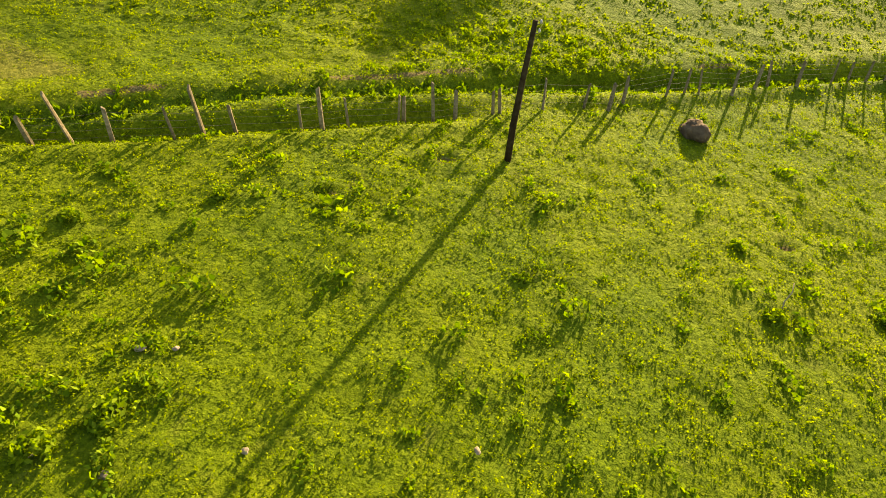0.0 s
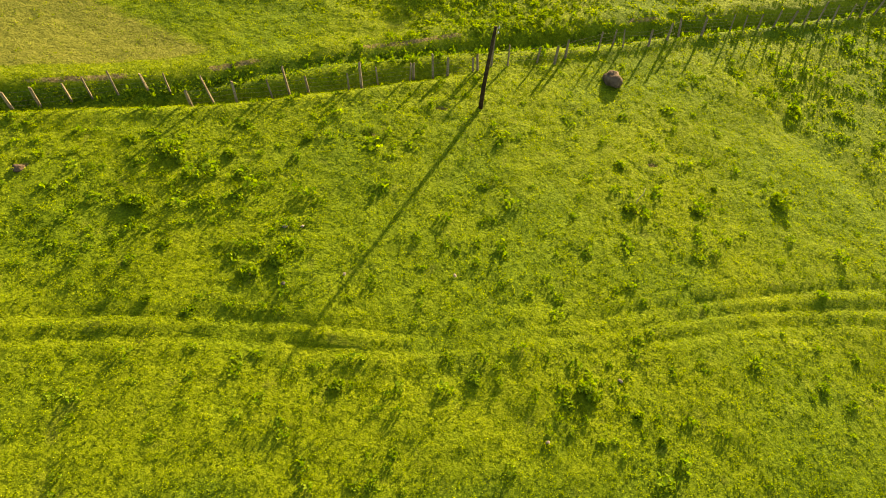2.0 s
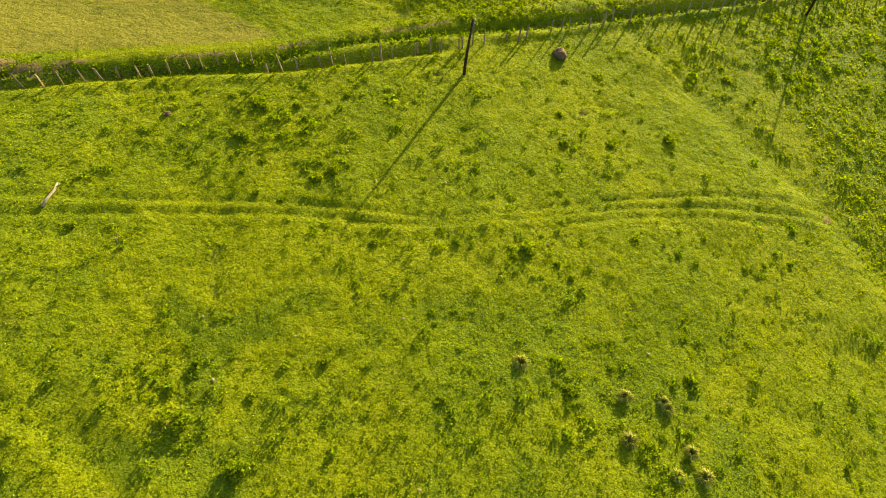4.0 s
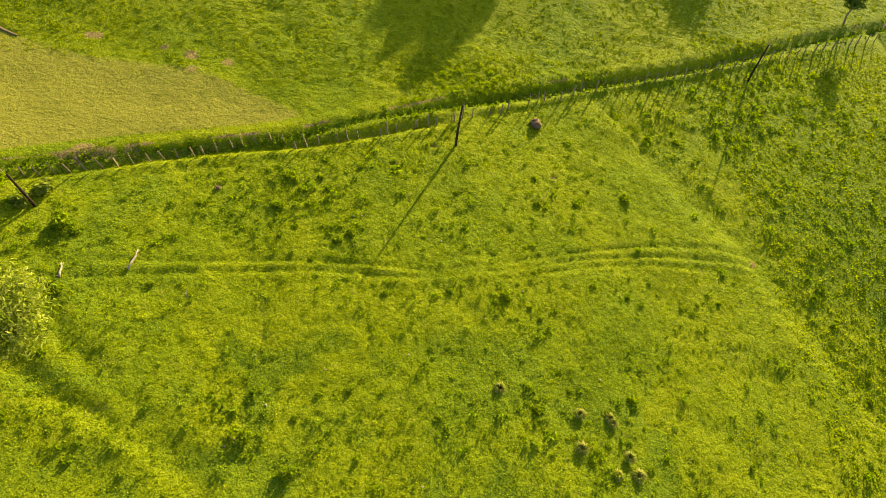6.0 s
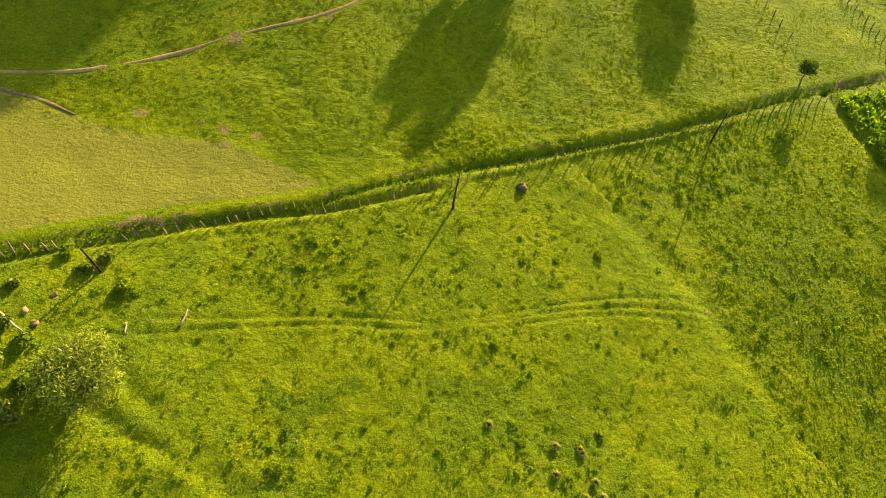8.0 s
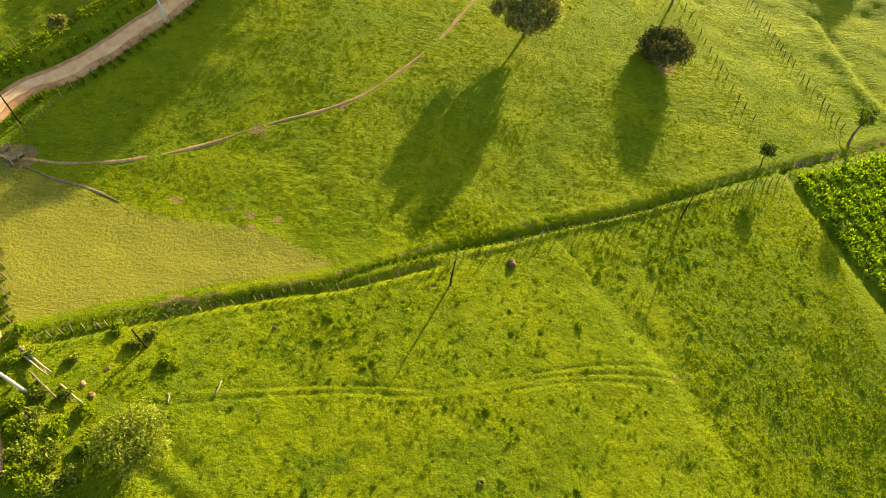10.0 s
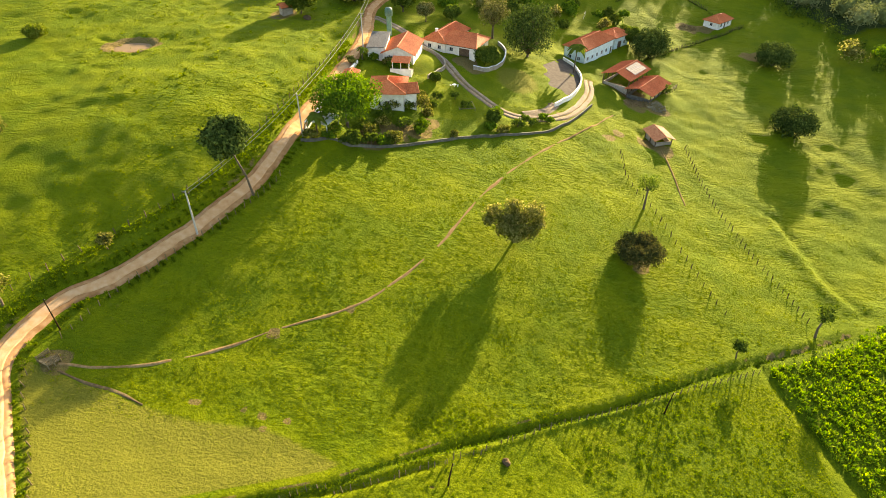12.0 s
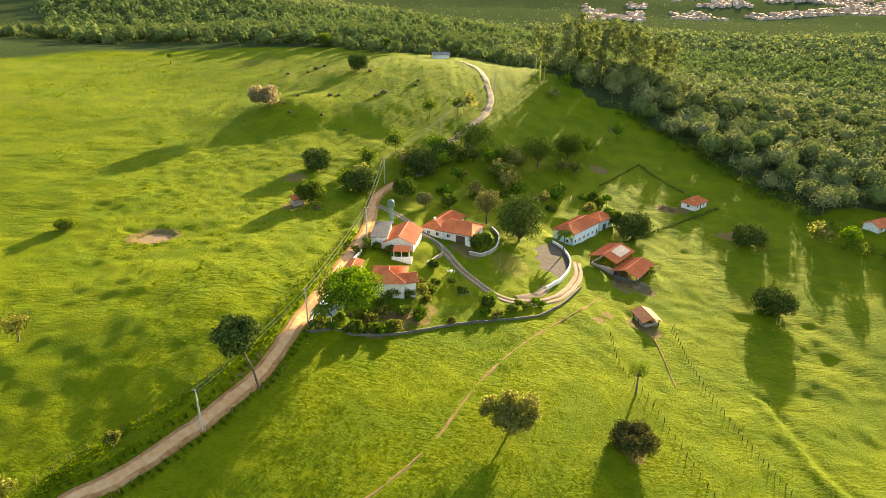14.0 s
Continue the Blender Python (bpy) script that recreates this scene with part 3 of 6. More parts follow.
gz = gz + micro_relief(fx, fy)
roadside = np.minimum(np.abs(line_distance(fx, fy, ROAD_LINE)), np.abs(line_distance(fx, fy, DRIVE_LINE)))
gz = gz + (land(fx, fy) - 0.1 - gz) * (1 - soft(2.2, 5.0, roadside))
nx_, ny_ = len(gx), len(gy)
idx = np.arange(nx_ * ny_).reshape(ny_, nx_)
quads = np.stack([idx[:-1, :-1], idx[:-1, 1:], idx[1:, 1:], idx[1:, :-1]], -1).reshape(-1, 4)
sheet = array_mesh("ground", np.stack([fx, fy, gz], 1), quads, smooth=True)
sheet.materials.append(PASTURE)

ditch_d = line_distance(fx, fy, DITCH_LINE, 60.0)
road_d = line_distance(fx, fy, ROAD_LINE, 60.0)
# a hayed, yellower corner between ditch and road
corner_line = np.array([(-57.4, 34.4), (-51.1, 32.7), (-42.7, 29.9), (-35.8, 28.0), (-23.7, 27.0), (-15.7, 23.6), (-9.6, 21.0)], float)
dry_m = soft(-2, 3, -line_distance(fx, fy, corner_line, 60.0)) * soft(1.8, 3.0, ditch_d) * soft(2, 4, -road_d) * (fx < 0)
dry_m = np.maximum(dry_m, 0.62 * soft(230, 300, fy) * (1 - soft(-40, 15, fx)) * (fy < 420) * (0.5 + 0.5 * rough_noise(fx, fy, 40, 9)))
dry_m = np.maximum(dry_m, 0.7 * (1 - soft(4, 10, np.hypot(fx - 26, (fy - 148) * 0.8))))
terr_d = line_distance(fx, fy, TERRACE, 60.0)
crop_d = line_distance(fx, fy, CROP_EDGE, 60.0)
# weeds on the terrace slope; the dark colour also imitates its weaker sunlight
weed_shade_m = soft(0, 2.5, terr_d) * (fx > 12) * (ditch_d < 0) * (crop_d < 0) * (0.26 + 0.75 * rough_noise(fx, fy, 5, 7)) * (1 - 0.6 * soft(45, 56, fx))
weed_shade_m = np.maximum(weed_shade_m, (fx > 40) * (crop_d > 1.0) * (ditch_d < -1) * (fy < 60) * 1.0)
weed_shade_m = np.maximum(weed_shade_m, 0.9 * np.exp(-(ditch_d / 0.75) ** 2))
# weeds south and west; their dark colour also stands in for weaker sun
weed_shade_m = np.maximum(weed_shade_m, (1 - soft(-4, 2, fy)) * (fx < 20) * (fy > -40) * (0.38 + 0.5 * rough_noise(fx, fy, 2.6, 67)))
weed_shade_m = np.maximum(weed_shade_m, (1 - soft(-30, -14, fx)) * (fy < 14) * (fy > -40) * (ditch_d < -1) * (0.42 + 0.5 * rough_noise(fx, fy, 3.5, 66)))
garden = np.hypot((fx + 2) / 30, (fy - 108) / 15)
weed_shade_m = np.maximum(weed_shade_m, 0.95 * (1 - soft(0.6, 1.0, garden + 0.2 * rough_noise(fx, fy, 6, 61))))
soil_m = np.zeros_like(fx)
for sx, sy, sr in [(64, 158.5, 4.9), (65.5, 149.7, 5.6), (70.7, 147.8, 4.2), (60.8, 161.3, 3.5), (44.7, 72.6, 3.0), (64.7, 123.5, 3.5), (61.4, 126.6, 4.2), (103.3, 219.8, 5.6), (109.8, 220.5, 4.2), (119.4, 196.1, 4.2), (124, 198.7, 2.8), (49.5, 124.3, 2.1), (53.1, 128.3, 2.1), (-46.8, 172.2, 4.9), (-51.3, 200, 5.6), (102.4, 308.8, 4.2), (-10, 107.4, 2.8), (81.8, 255.4, 5.6), (10.2, 152.6, 4.2), (12.8, 149, 3.5), (-8.5, 105.6, 4.2), (-3.6, 108.7, 4.2), (-13.8, 101, 4.2), (0.1, 113.9, 2.8), (37.5, 131.9, 2.8), (-31.6, 14.2, 1.2), (-27.8, 15.0, 0.8), (-57.2, 36.7, 1.6), (-29.4, 14.3, 0.8), (-32.3, 13.4, 0.8), (32.5, 8.9, 0.4), (-25.3, 28.9, 0.9), (-28.2, 29.8, 0.6), (-21.6, 28.3, 0.7), (-35.5, 30.8, 0.9), (-31.5, 30.4, 0.5), (-24.8, 26.6, 0.6), (-26.4, 44.4, 1.3), (-14.2, 50.8, 1.1), (-57.5, 36.0, 2.6)]:
    soil_m = np.maximum(soil_m, 1.15 * (1 - soft(0.35, 1.25, np.hypot(fx - sx, fy - sy) / sr + 0.3 * rough_noise(fx, fy, sr * 0.6, 11))))
far_bank = np.exp(-((ditch_d - 1.0 - 0.6 * soft(-3, 6, fx)) / 0.22) ** 2) * soft(0.15, 0.6, rough_noise(fx, fy, 3, 13) + 0.3 * (fx < -12))
soil_m = np.maximum(soil_m, 0.9 * far_bank)
soil_m = np.maximum(soil_m, 0.95 * np.exp(-((ditch_d - 0.7) / 0.5) ** 2) * soft(56, 62, fx) * soft(-0.5, 0.1, rough_noise(fx, fy, 3, 15)))
for sx, sy, sr in HOLLOWS:
    soil_m = np.maximum(soil_m, 1.0 * np.exp(-(np.hypot((fx - sx) / 1.6, fy - sy) / (sr * 0.55)) ** 2))
drive_d = np.abs(line_distance(fx, fy, DRIVE_LINE, 20.0))
soil_m = np.maximum(soil_m, 0.7 * np.exp(-(drive_d / 2.0) ** 2))
soil_m = np.maximum(soil_m, 0.75 * np.exp(-((road_d - 2.7) / 0.5) ** 2) * soft(-0.2, 0.5, rough_noise(fx, fy, 6, 14)))
ring = np.hypot((fx - POND[0]) / 1.25, fy - POND[1])
soil_m = np.maximum(soil_m, 1.3 * (1 - soft(4.9, 6.8, ring + 1.2 * rough_noise(fx, fy, 2.6, 72))))
edge_d = line_distance(fx, fy, np.array([(110.6, 321.4), (132, 287.2), (143.3, 243.1), (153.4, 210.8), (158.4, 186.1), (164.4, 165.2)], float), 400.0)
crest_d = line_distance(fx, fy, np.array([(-900, 560), (-413.7, 606.5), (-255.6, 455.3), (-199, 470.4), (-129.4, 450.3), (-74.2, 443.8), (-22.7, 404.2), (10.5, 437.9), (60, 400), (120, 360)], float), 900.0)
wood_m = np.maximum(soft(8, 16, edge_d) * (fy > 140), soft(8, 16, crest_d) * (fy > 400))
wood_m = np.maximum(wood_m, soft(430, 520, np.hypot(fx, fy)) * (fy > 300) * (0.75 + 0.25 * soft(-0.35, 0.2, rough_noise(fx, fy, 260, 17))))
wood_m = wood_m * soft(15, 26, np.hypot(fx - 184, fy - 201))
town_m = soft(1950, 2150, fy) * (1 - soft(3100, 3400, fy)) * soft(420, 560, fx) * soft(-0.3, 0.2, rough_noise(fx, fy, 150, 21))
tread_m = 0.12 + 0.88 * soft(1.5, 6, ditch_d) * (1 - 0.8 * soft(300, 420, np.hypot(fx, fy))) * (1 - 0.75 * np.clip(dry_m, 0, 1)) * soft(-0.7, 0.2, rough_noise(fx, fy, 17, 51))
for name, values in (("tread", tread_m), ("dry", dry_m), ("weed", weed_shade_m), ("soil", soil_m), ("wood", wood_m), ("town", town_m)):
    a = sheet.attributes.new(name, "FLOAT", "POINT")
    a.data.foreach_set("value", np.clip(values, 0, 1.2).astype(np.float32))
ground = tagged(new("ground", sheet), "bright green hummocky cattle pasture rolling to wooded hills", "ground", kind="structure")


def strip(name, line, half, mat, label, lift=0.05, across=6, ragged=0.25, kind="structure", category="road"):
    """A road or trail laid over the land."""
    p = line
    d = np.gradient(p, axis=0)
    d /= np.linalg.norm(d, axis=1)[:, None] + 1e-9
    side = np.stack([-d[:, 1], d[:, 0]], 1)
    k = np.linspace(-1, 1, across + 1)
    w = half if np.ndim(half) else np.full(len(p), half)
    wl = w + ragged * rough_noise(p[:, 0], p[:, 1], 2.3, 31)
    wr = w + ragged * rough_noise(p[:, 0], p[:, 1], 2.3, 37)
    reach = np.where(k[None, :] > 0, wl[:, None], wr[:, None]) * k[None, :]
    q = p[:, None, :] + side[:, None, :] * reach[:, :, None]
    z = land(q[..., 0].ravel(), q[..., 1].ravel()).reshape(q.shape[:2]) + lift * np.where(np.abs(k) > 0.99, -1.0, 1.0)[None, :]
    z = z - 0.05 * np.exp(-((np.abs(k)[None, :] - 0.45) / 0.2) ** 2) * (half if np.isscalar(half) else 2.0) / 2.0
    v = np.concatenate([q, z[..., None]], -1).reshape(-1, 3)
    i = np.arange(len(p) * (across + 1)).reshape(len(p), across + 1)
    f = np.stack([i[:-1, :-1], i[1:, :-1], i[1:, 1:], i[:-1, 1:]], -1).reshape(-1, 4)
    me = array_mesh(name, v, f[:, ::-1], smooth=True)
    me.materials.append(mat)
    return tagged(new(name, me), label, category, kind=kind)


strip("road", ROAD_LINE, 2.1, EARTH_ROAD, "red earth country road with worn wheel tracks", lift=0.2, across=10)
strip("road_crown", ROAD_LINE, 1.2, WORN_ROAD, "pale dusty worn middle of the earth road", lift=0.25, across=10, ragged=0.45)
strip("road_hill", FAR_ROAD, 2.2, GRAVEL_ROAD, "pale gravel road bending over the hill", lift=0.3, across=6)
dd = np.gradient(DRIVE_LINE, axis=0)
dd /= np.linalg.norm(dd, axis=1)[:, None]
for k in (-0.85, 0.85):
    strip("driveway", DRIVE_LINE + k * np.stack([-dd[:, 1], dd[:, 0]], 1), 0.68, GRAVEL_ROAD, "bare brown wheel track of the grassy driveway", lift=0.1, across=6, ragged=0.2)
strip("field_drain", WEST_DITCH, 0.34, BARE, "narrow eroded drain of dark bare earth", lift=0.11, across=4, ragged=0.2, category="ditch")
for stretch in ([(33.2, 115.5), (43.9, 126.7), (54.1, 138.9)], [(64.4, 125.5), (64.7, 118), (64.4, 108.9), (63.6, 98.3)]):
    strip("cattle_trail", smooth_line(stretch, 0.8), 0.3, TRAIL, "trodden bare cattle path near the shed", lift=0.15, across=4, ragged=0.15)
strip("cattle_trail", TRAIL_LINE, 0.34, TRAIL, "narrow trodden cattle trail of bare earth", lift=0.07, across=4, ragged=0.22)

# ---- plants ----
def leaf_cards(centres, normals, size, rng, slim=0.6):
    """Pointed leaves or sprays: one four-cornered blade at each centre."""
    n = len(centres)
    nn = normals / (np.linalg.norm(normals, axis=1)[:, None] + 1e-9)
    r = rng.normal(size=(n, 3))
    u = np.cross(nn, r)
    u /= np.linalg.norm(u, axis=1)[:, None] + 1e-9
    w = np.cross(nn, u)
    s = np.broadcast_to(np.asarray(size, float), (n,))[:, None] * rng.uniform(0.7, 1.3, (n, 1))
    sag = nn * s * rng.uniform(-0.25, 0.25, (n, 1))
    v = np.stack([centres - u * s, centres - w * s * slim + sag, centres + u * s, centres + w * s * slim + sag], 1).reshape(-1, 3)
    return v, np.arange(4 * n).reshape(n, 4)


def crown_points(lobes, n, rng, inner=0.35, up=0.25, ruffle=0.7):
    lobes = np.array(lobes, float)
    share = lobes[:, 3] ** 2
    pick = rng.choice(len(lobes), n, p=share / share.sum())
    d = rng.normal(size=(n, 3))
    d[:, 2] += up
    d /= np.linalg.norm(d, axis=1)[:, None]
    depth = 1 - inner * rng.random(n) ** 2
    bumpy = 1 + 0.16 * np.sin(5 * d[:, 0] + pick) * np.sin(4.3 * d[:, 1] + 2 * pick) + 0.08 * rng.normal(size=n)
    r = lobes[pick, 3] * depth * bumpy
    c = lobes[pick, :3] + d * r[:, None] * np.array([1, 1, 0.85])
    return c, d + ruffle * rng.normal(size=(n, 3))


def crown_lobes(rng, height, width, base, count, spread=0.62, heart=0.8):
    """Round masses of foliage set about the top of a tree."""
    cz = (height + base) / 2
    half_h, half_w = (height - base) / 2, width / 2
    lobes = [(0, 0, cz, min(half_h, half_w) * heart)]
    for k in range(count):
        u = 0.85 - 1.6 * (k + 0.5) / count
        a = 2.4 * k + rng.uniform(-0.4, 0.4)
        r = rng.uniform(0.34, 0.48) * half_w
        rr = (half_w - r) * math.sqrt(max(0.1, 1 - u * u)) * rng.uniform(0.85, 1.1)
        z = max(r * 0.75, cz + u * (half_h - r * 0.75))
        lobes.append((rr * math.cos(a), rr * math.sin(a), z, r))
    return lobes


def tree(x, y, height, width, label, foliage=None, seed=1, leaves=2600, leaf=0.42, bare=0.3, lobes=8, spread=0.62, lean=(0, 0), trunk=0.028, category="tree", name="tree", gaps=0.35, sink=0.15, slim=0.6, heart=0.8, masses=None):
    """A tapered trunk that forks into limbs, under a crown of many leaf sprays."""
    rng = np.random.default_rng(seed)
    foliage = foliage or LEAF_MID
    t = thing(name, pose(x, y, land_at(x, y) - sink, 0, 0, 0), label, category)
    base = height * bare
    ls = [(a + lean[0], b + lean[1], c, r) for a, b, c, r in (masses or crown_lobes(rng, height, width, base, lobes, spread, heart))]
    r0 = height * trunk
    wood = Shape()
    fork = Vector((lean[0] * 0.75, lean[1] * 0.75, base + 0.1 * (height - base)))
    mid = Vector((lean[0] * 0.3 + rng.uniform(-0.2, 0.2), lean[1] * 0.3 + rng.uniform(-0.2, 0.2), fork.z * 0.5))
    wood.tube([(0, 0, -0.3), (0, 0, 0.25), mid, fork], [r0 * 1.5, r0 * 1.1, r0 * 0.9, r0 * 0.7], 8)
    part("trunk", wood, BARK, t, smooth=True)
    limbs = Shape()
    for a, b, c, r in ls:
        e = Vector((a, b, c))
        m = fork.lerp(e, 0.5) + Vector((rng.uniform(-0.3, 0.3), rng.uniform(-0.3, 0.3), -0.1 * r))
        limbs.tube([fork - Vector((0, 0, 0.3)), m, e, e + Vector((a * 0.2, b * 0.2, r * 0.6))], [r0 * 0.55, r0 * 0.34, r0 * 0.18, r0 * 0.06], 5)
    part("limb", limbs, BARK, t, smooth=True)
    c, n = crown_points(ls, leaves, rng, gaps)
    c[:, 2] = np.maximum(c[:, 2], 0.15)
    me = array_mesh("crown", *leaf_cards(c, n, leaf, rng, slim))
    part("crown", me, foliage, t)
    return t


def palm(x, y, height, spread, label, seed=1, fronds=16):
    rng = np.random.default_rng(seed)
    t = thing("palm_tree", pose(x, y, land_at(x, y) - 0.1), label, "palm tree")
    s = Shape()
    top = Vector((0.25, 0.1, height * 0.8))
    s.tube([(0, 0, -0.2), (0.05, 0, height * 0.3), (0.15, 0.05, height * 0.6), top], [0.26, 0.2, 0.17, 0.15], 8)
    part("trunk", s, BARK, t, smooth=True)
    for k in range(fronds):
        a = 2 * math.pi * k / fronds + rng.uniform(-0.15, 0.15)
        rise = rng.uniform(0.1, 0.9)
        d = Vector((math.cos(a), math.sin(a), 0))
        f = Shape()
        rib = [top + d * spread * 0.5 * u + Vector((0, 0, spread * 0.5 * (rise * u - 1.05 * u * u))) for u in np.linspace(0, 1, 7)]
        side = Vector((-d.y, d.x, 0))
        wide = [spread * 0.17 * (1.02 - abs(i / 6 - 0.4) * 1.45) for i in range(7)]
        left = [rib[i] + side * wide[i] * (1 if i % 2 else 0.72) - Vector((0, 0, 0.35 * wide[i])) for i in range(7)]
        right = [rib[i] - side * wide[i] * (0.72 if i % 2 else 1) - Vector((0, 0, 0.35 * wide[i])) for i in range(7)]
        f.add(left + rib + right, [(i, i + 1, 8 + i, 7 + i) for i in range(6)] + [(7 + i, 8 + i, 15 + i, 14 + i) for i in range(6)])
        part("frond", f, LEAF_MID, t)
    return t


def bush(x, y, radius, label, foliage=None, seed=1, height=None, leaves=160, leaf=0.11, name="bush", category="bush", group=""):
    """A low plant: a few stems under a loose dome of leaves."""
    rng = np.random.default_rng(seed)
    h = height or radius * 1.1
    b = thing(name, pose(x, y, land_at(x, y) - 0.03), label, category, group)
    stems = Shape()
    for k in range(5):
        a = rng.uniform(0, 6.28)
        e = Vector((math.cos(a) * radius * 0.5, math.sin(a) * radius * 0.5, h * 0.6))
        stems.tube([(0, 0, -0.05), e * 0.5, e], [radius * 0.05, radius * 0.035, radius * 0.015], 4)
    part("stem", stems, BARK, b)
    lobes = [(0, 0, h * 0.45, radius * 0.6)] + [(math.cos(a) * radius * 0.6, math.sin(a) * radius * 0.6, h * rng.uniform(0.25, 0.5), radius * rng.uniform(0.3, 0.5)) for a in rng.uniform(0, 6.28, 6)]
    c, n = crown_points(lobes, leaves, rng, 0.6)
    c[:, 2] = np.clip(c[:, 2], 0.02, h * 1.15)
    part("foliage", array_mesh("foliage", *leaf_cards(c, n, leaf, rng, 0.5)), foliage or HERB, b)
    return b


def tussock(x, y, radius, label, mat, seed=1, blades=120, group=""):
    """A clump of long arching grass blades."""
    rng = np.random.default_rng(seed)
    v, f = [], []
    for k in range(blades):
        a = rng.uniform(0, 6.28)
        d = np.array([math.cos(a), math.sin(a), 0])
        s = np.array([-d[1], d[0], 0]) * 0.026
        ln = radius * rng.uniform(0.6, 1.2)
        up = radius * rng.uniform(0.3, 0.75)
        o = d * rng.uniform(0, 0.15) * radius
        i = len(v)
        v += [o - s, o + s, o + d * ln * 0.45 + [0, 0, up] + s, o + d * ln * 0.45 + [0, 0, up] - s, o + d * ln + [0, 0, up * 0.55]]
        f += [(i, i + 1, i + 2, i + 3), (i + 3, i + 2, i + 4, i + 4)]
    me = bpy.data.meshes.new("grass_tussock")
    me.from_pydata([tuple(map(float, p)) for p in v], [], [q if q[2] != q[3] else q[:3] for q in f])
    me.update()
    me.materials.append(mat)
    ob = new("grass_tussock", me)
    ob.matrix_basis = pose(x, y, land_at(x, y) - 0.02)
    return tagged(ob, label, "grass", group)


def leaf_turf(name, xs, ys, size, mat, label, rng, per=4, height=0.05, spread=0.1, flat=0.35):
    """Short leafy turf as one mass: small leaves tilted every way over the ground."""
    n = len(xs)
    a, q = rng.uniform(0, 6.28, (n, per)), spread * np.sqrt(rng.random((n, per)))
    px, py = (xs[:, None] + q * np.cos(a)).ravel(), (ys[:, None] + q * np.sin(a)).ravel()
    lump = np.repeat(rng.uniform(0.1, 0.7, n), per) + 1.5 * np.clip(rough_noise(px, py, 0.42, 47) + 0.5 * rough_noise(px, py, 0.9, 48) - 0.1, 0, 1)
    pz = land(px, py) + micro_relief(px, py) + height * lump * rng.uniform(0.5, 1.2, n * per) + 0.01
    nrm = rng.normal(size=(n * per, 3)) + np.array([0, 0, flat])
    me = array_mesh(name, *leaf_cards(np.stack([px, py, pz], 1), nrm, size, rng, 0.62))
    me.materials.append(mat)
    return tagged(new(name, me), label, "grass", kind="stuff")


def scatter(x0, x1, y0, y1, per_m2, rng):
    n = int((x1 - x0) * (y1 - y0) * per_m2)
    return rng.uniform(x0, x1, n), rng.uniform(y0, y1, n)


def clump_field(name, xs, ys, size, mat, label, category, rng, blades=5, tall=1.0, flat=0.35):
    """Many small tufts as one mass: each a fan of short blades."""
    n = len(xs)
    zs = land(xs, ys)
    sz = np.broadcast_to(size, (n,)) * rng.uniform(0.6, 1.4, n)
    k = blades
    a = rng.uniform(0, 6.28, (n, k))
    out = rng.uniform(0.35, 1.0, (n, k))
    root = np.stack([xs, ys, zs], 1)[:, None, :] + np.stack([np.cos(a), np.sin(a), 0 * a], -1) * (sz[:, None] * flat * rng.uniform(0, 1, (n, k)))[..., None]
    d = np.stack([np.cos(a) * out, np.sin(a) * out, tall * rng.uniform(0.45, 1.0, (n, k))], -1) * sz[:, None, None]
    side = np.stack([-np.sin(a), np.cos(a), 0 * a], -1) * (sz[:, None, None] * 0.24)
    v = np.stack([root - side * 0.5 - [0, 0, 0.03], root + d * 0.6 - side, root + d, root + d * 0.6 + side], 2).reshape(-1, 3)
    me = array_mesh(name, v, np.arange(len(v)).reshape(-1, 4))
    me.materials.append(mat)
    return tagged(new(name, me), label, category, kind="stuff")

def mound_field(name, xs, ys, radii, mat, label, category, rng, leaves=12, height=0.7, leaf=0.42, flat=0.0):
    """Many low leafy clumps as one mass: leaves set over small uneven domes."""
    n = len(xs)
    r = np.broadcast_to(radii, (n,))
    tall = height * rng.uniform(0.5, 1.35, n)
    d = rng.normal(size=(n, leaves, 3))
    d[..., 2] = np.abs(d[..., 2]) * 0.9 + 0.05
    d /= np.linalg.norm(d, axis=2)[..., None]
    reach = r[:, None] * rng.uniform(0.45, 1.1, (n, leaves))
    squash = rng.uniform(0.7, 1.4, (n, 1))
    px, py = xs[:, None] + d[..., 0] * reach * squash, ys[:, None] + d[..., 1] * reach / squash
    px, py = px.ravel(), py.ravel()
    pz = land(px, py) + micro_relief(px, py) + (d[..., 2] * reach * tall[:, None]).ravel()
    size = np.repeat(r, leaves) * leaf
    nrm = 0.5 * d.reshape(-1, 3) + 0.7 * rng.normal(size=(n * leaves, 3)) + np.array([0, 0, flat])
    me = array_mesh(name, *leaf_cards(np.stack([px, py, pz], 1), nrm, size, rng, 0.6))
    me.materials.append(mat)
    return tagged(new(name, me), label, category, kind="stuff")

# ---- fences, poles and buildings ----
def post_mesh(seed, height, radius, worn=0.3, mat=None):
    """An axe-split post with a slanted, weathered top."""
    rng = np.random.default_rng(seed)
    s = Shape()
    n = 6
    rings = []
    for z, f in ((-0.35, 1.0), (0.02, 1.05), (height * 0.55, 0.92), (height - 0.03, 0.85), (height, 0.62)):
        ring = []
        for k in range(n):
            a = 2 * math.pi * k / n
            r = radius * f * (1 + worn * math.sin(k * 2.1 + seed))
            ring.append((r * math.cos(a) + 0.012 * z * math.sin(seed), r * math.sin(a), z + (0.05 * math.cos(a + seed) if z > height - 0.1 else 0)))
        rings.append(ring)
    v = [p for r in rings for p in r]
    f = [(i * n + k, i * n + (k + 1) % n, (i + 1) * n + (k + 1) % n, (i + 1) * n + k) for i in range(4) for k in range(n)] + [tuple(4 * n + k for k in range(n))]
    s.add(v, f)
    me = s.mesh("post")
    me.materials.append(mat or POST_WOOD)
    return me


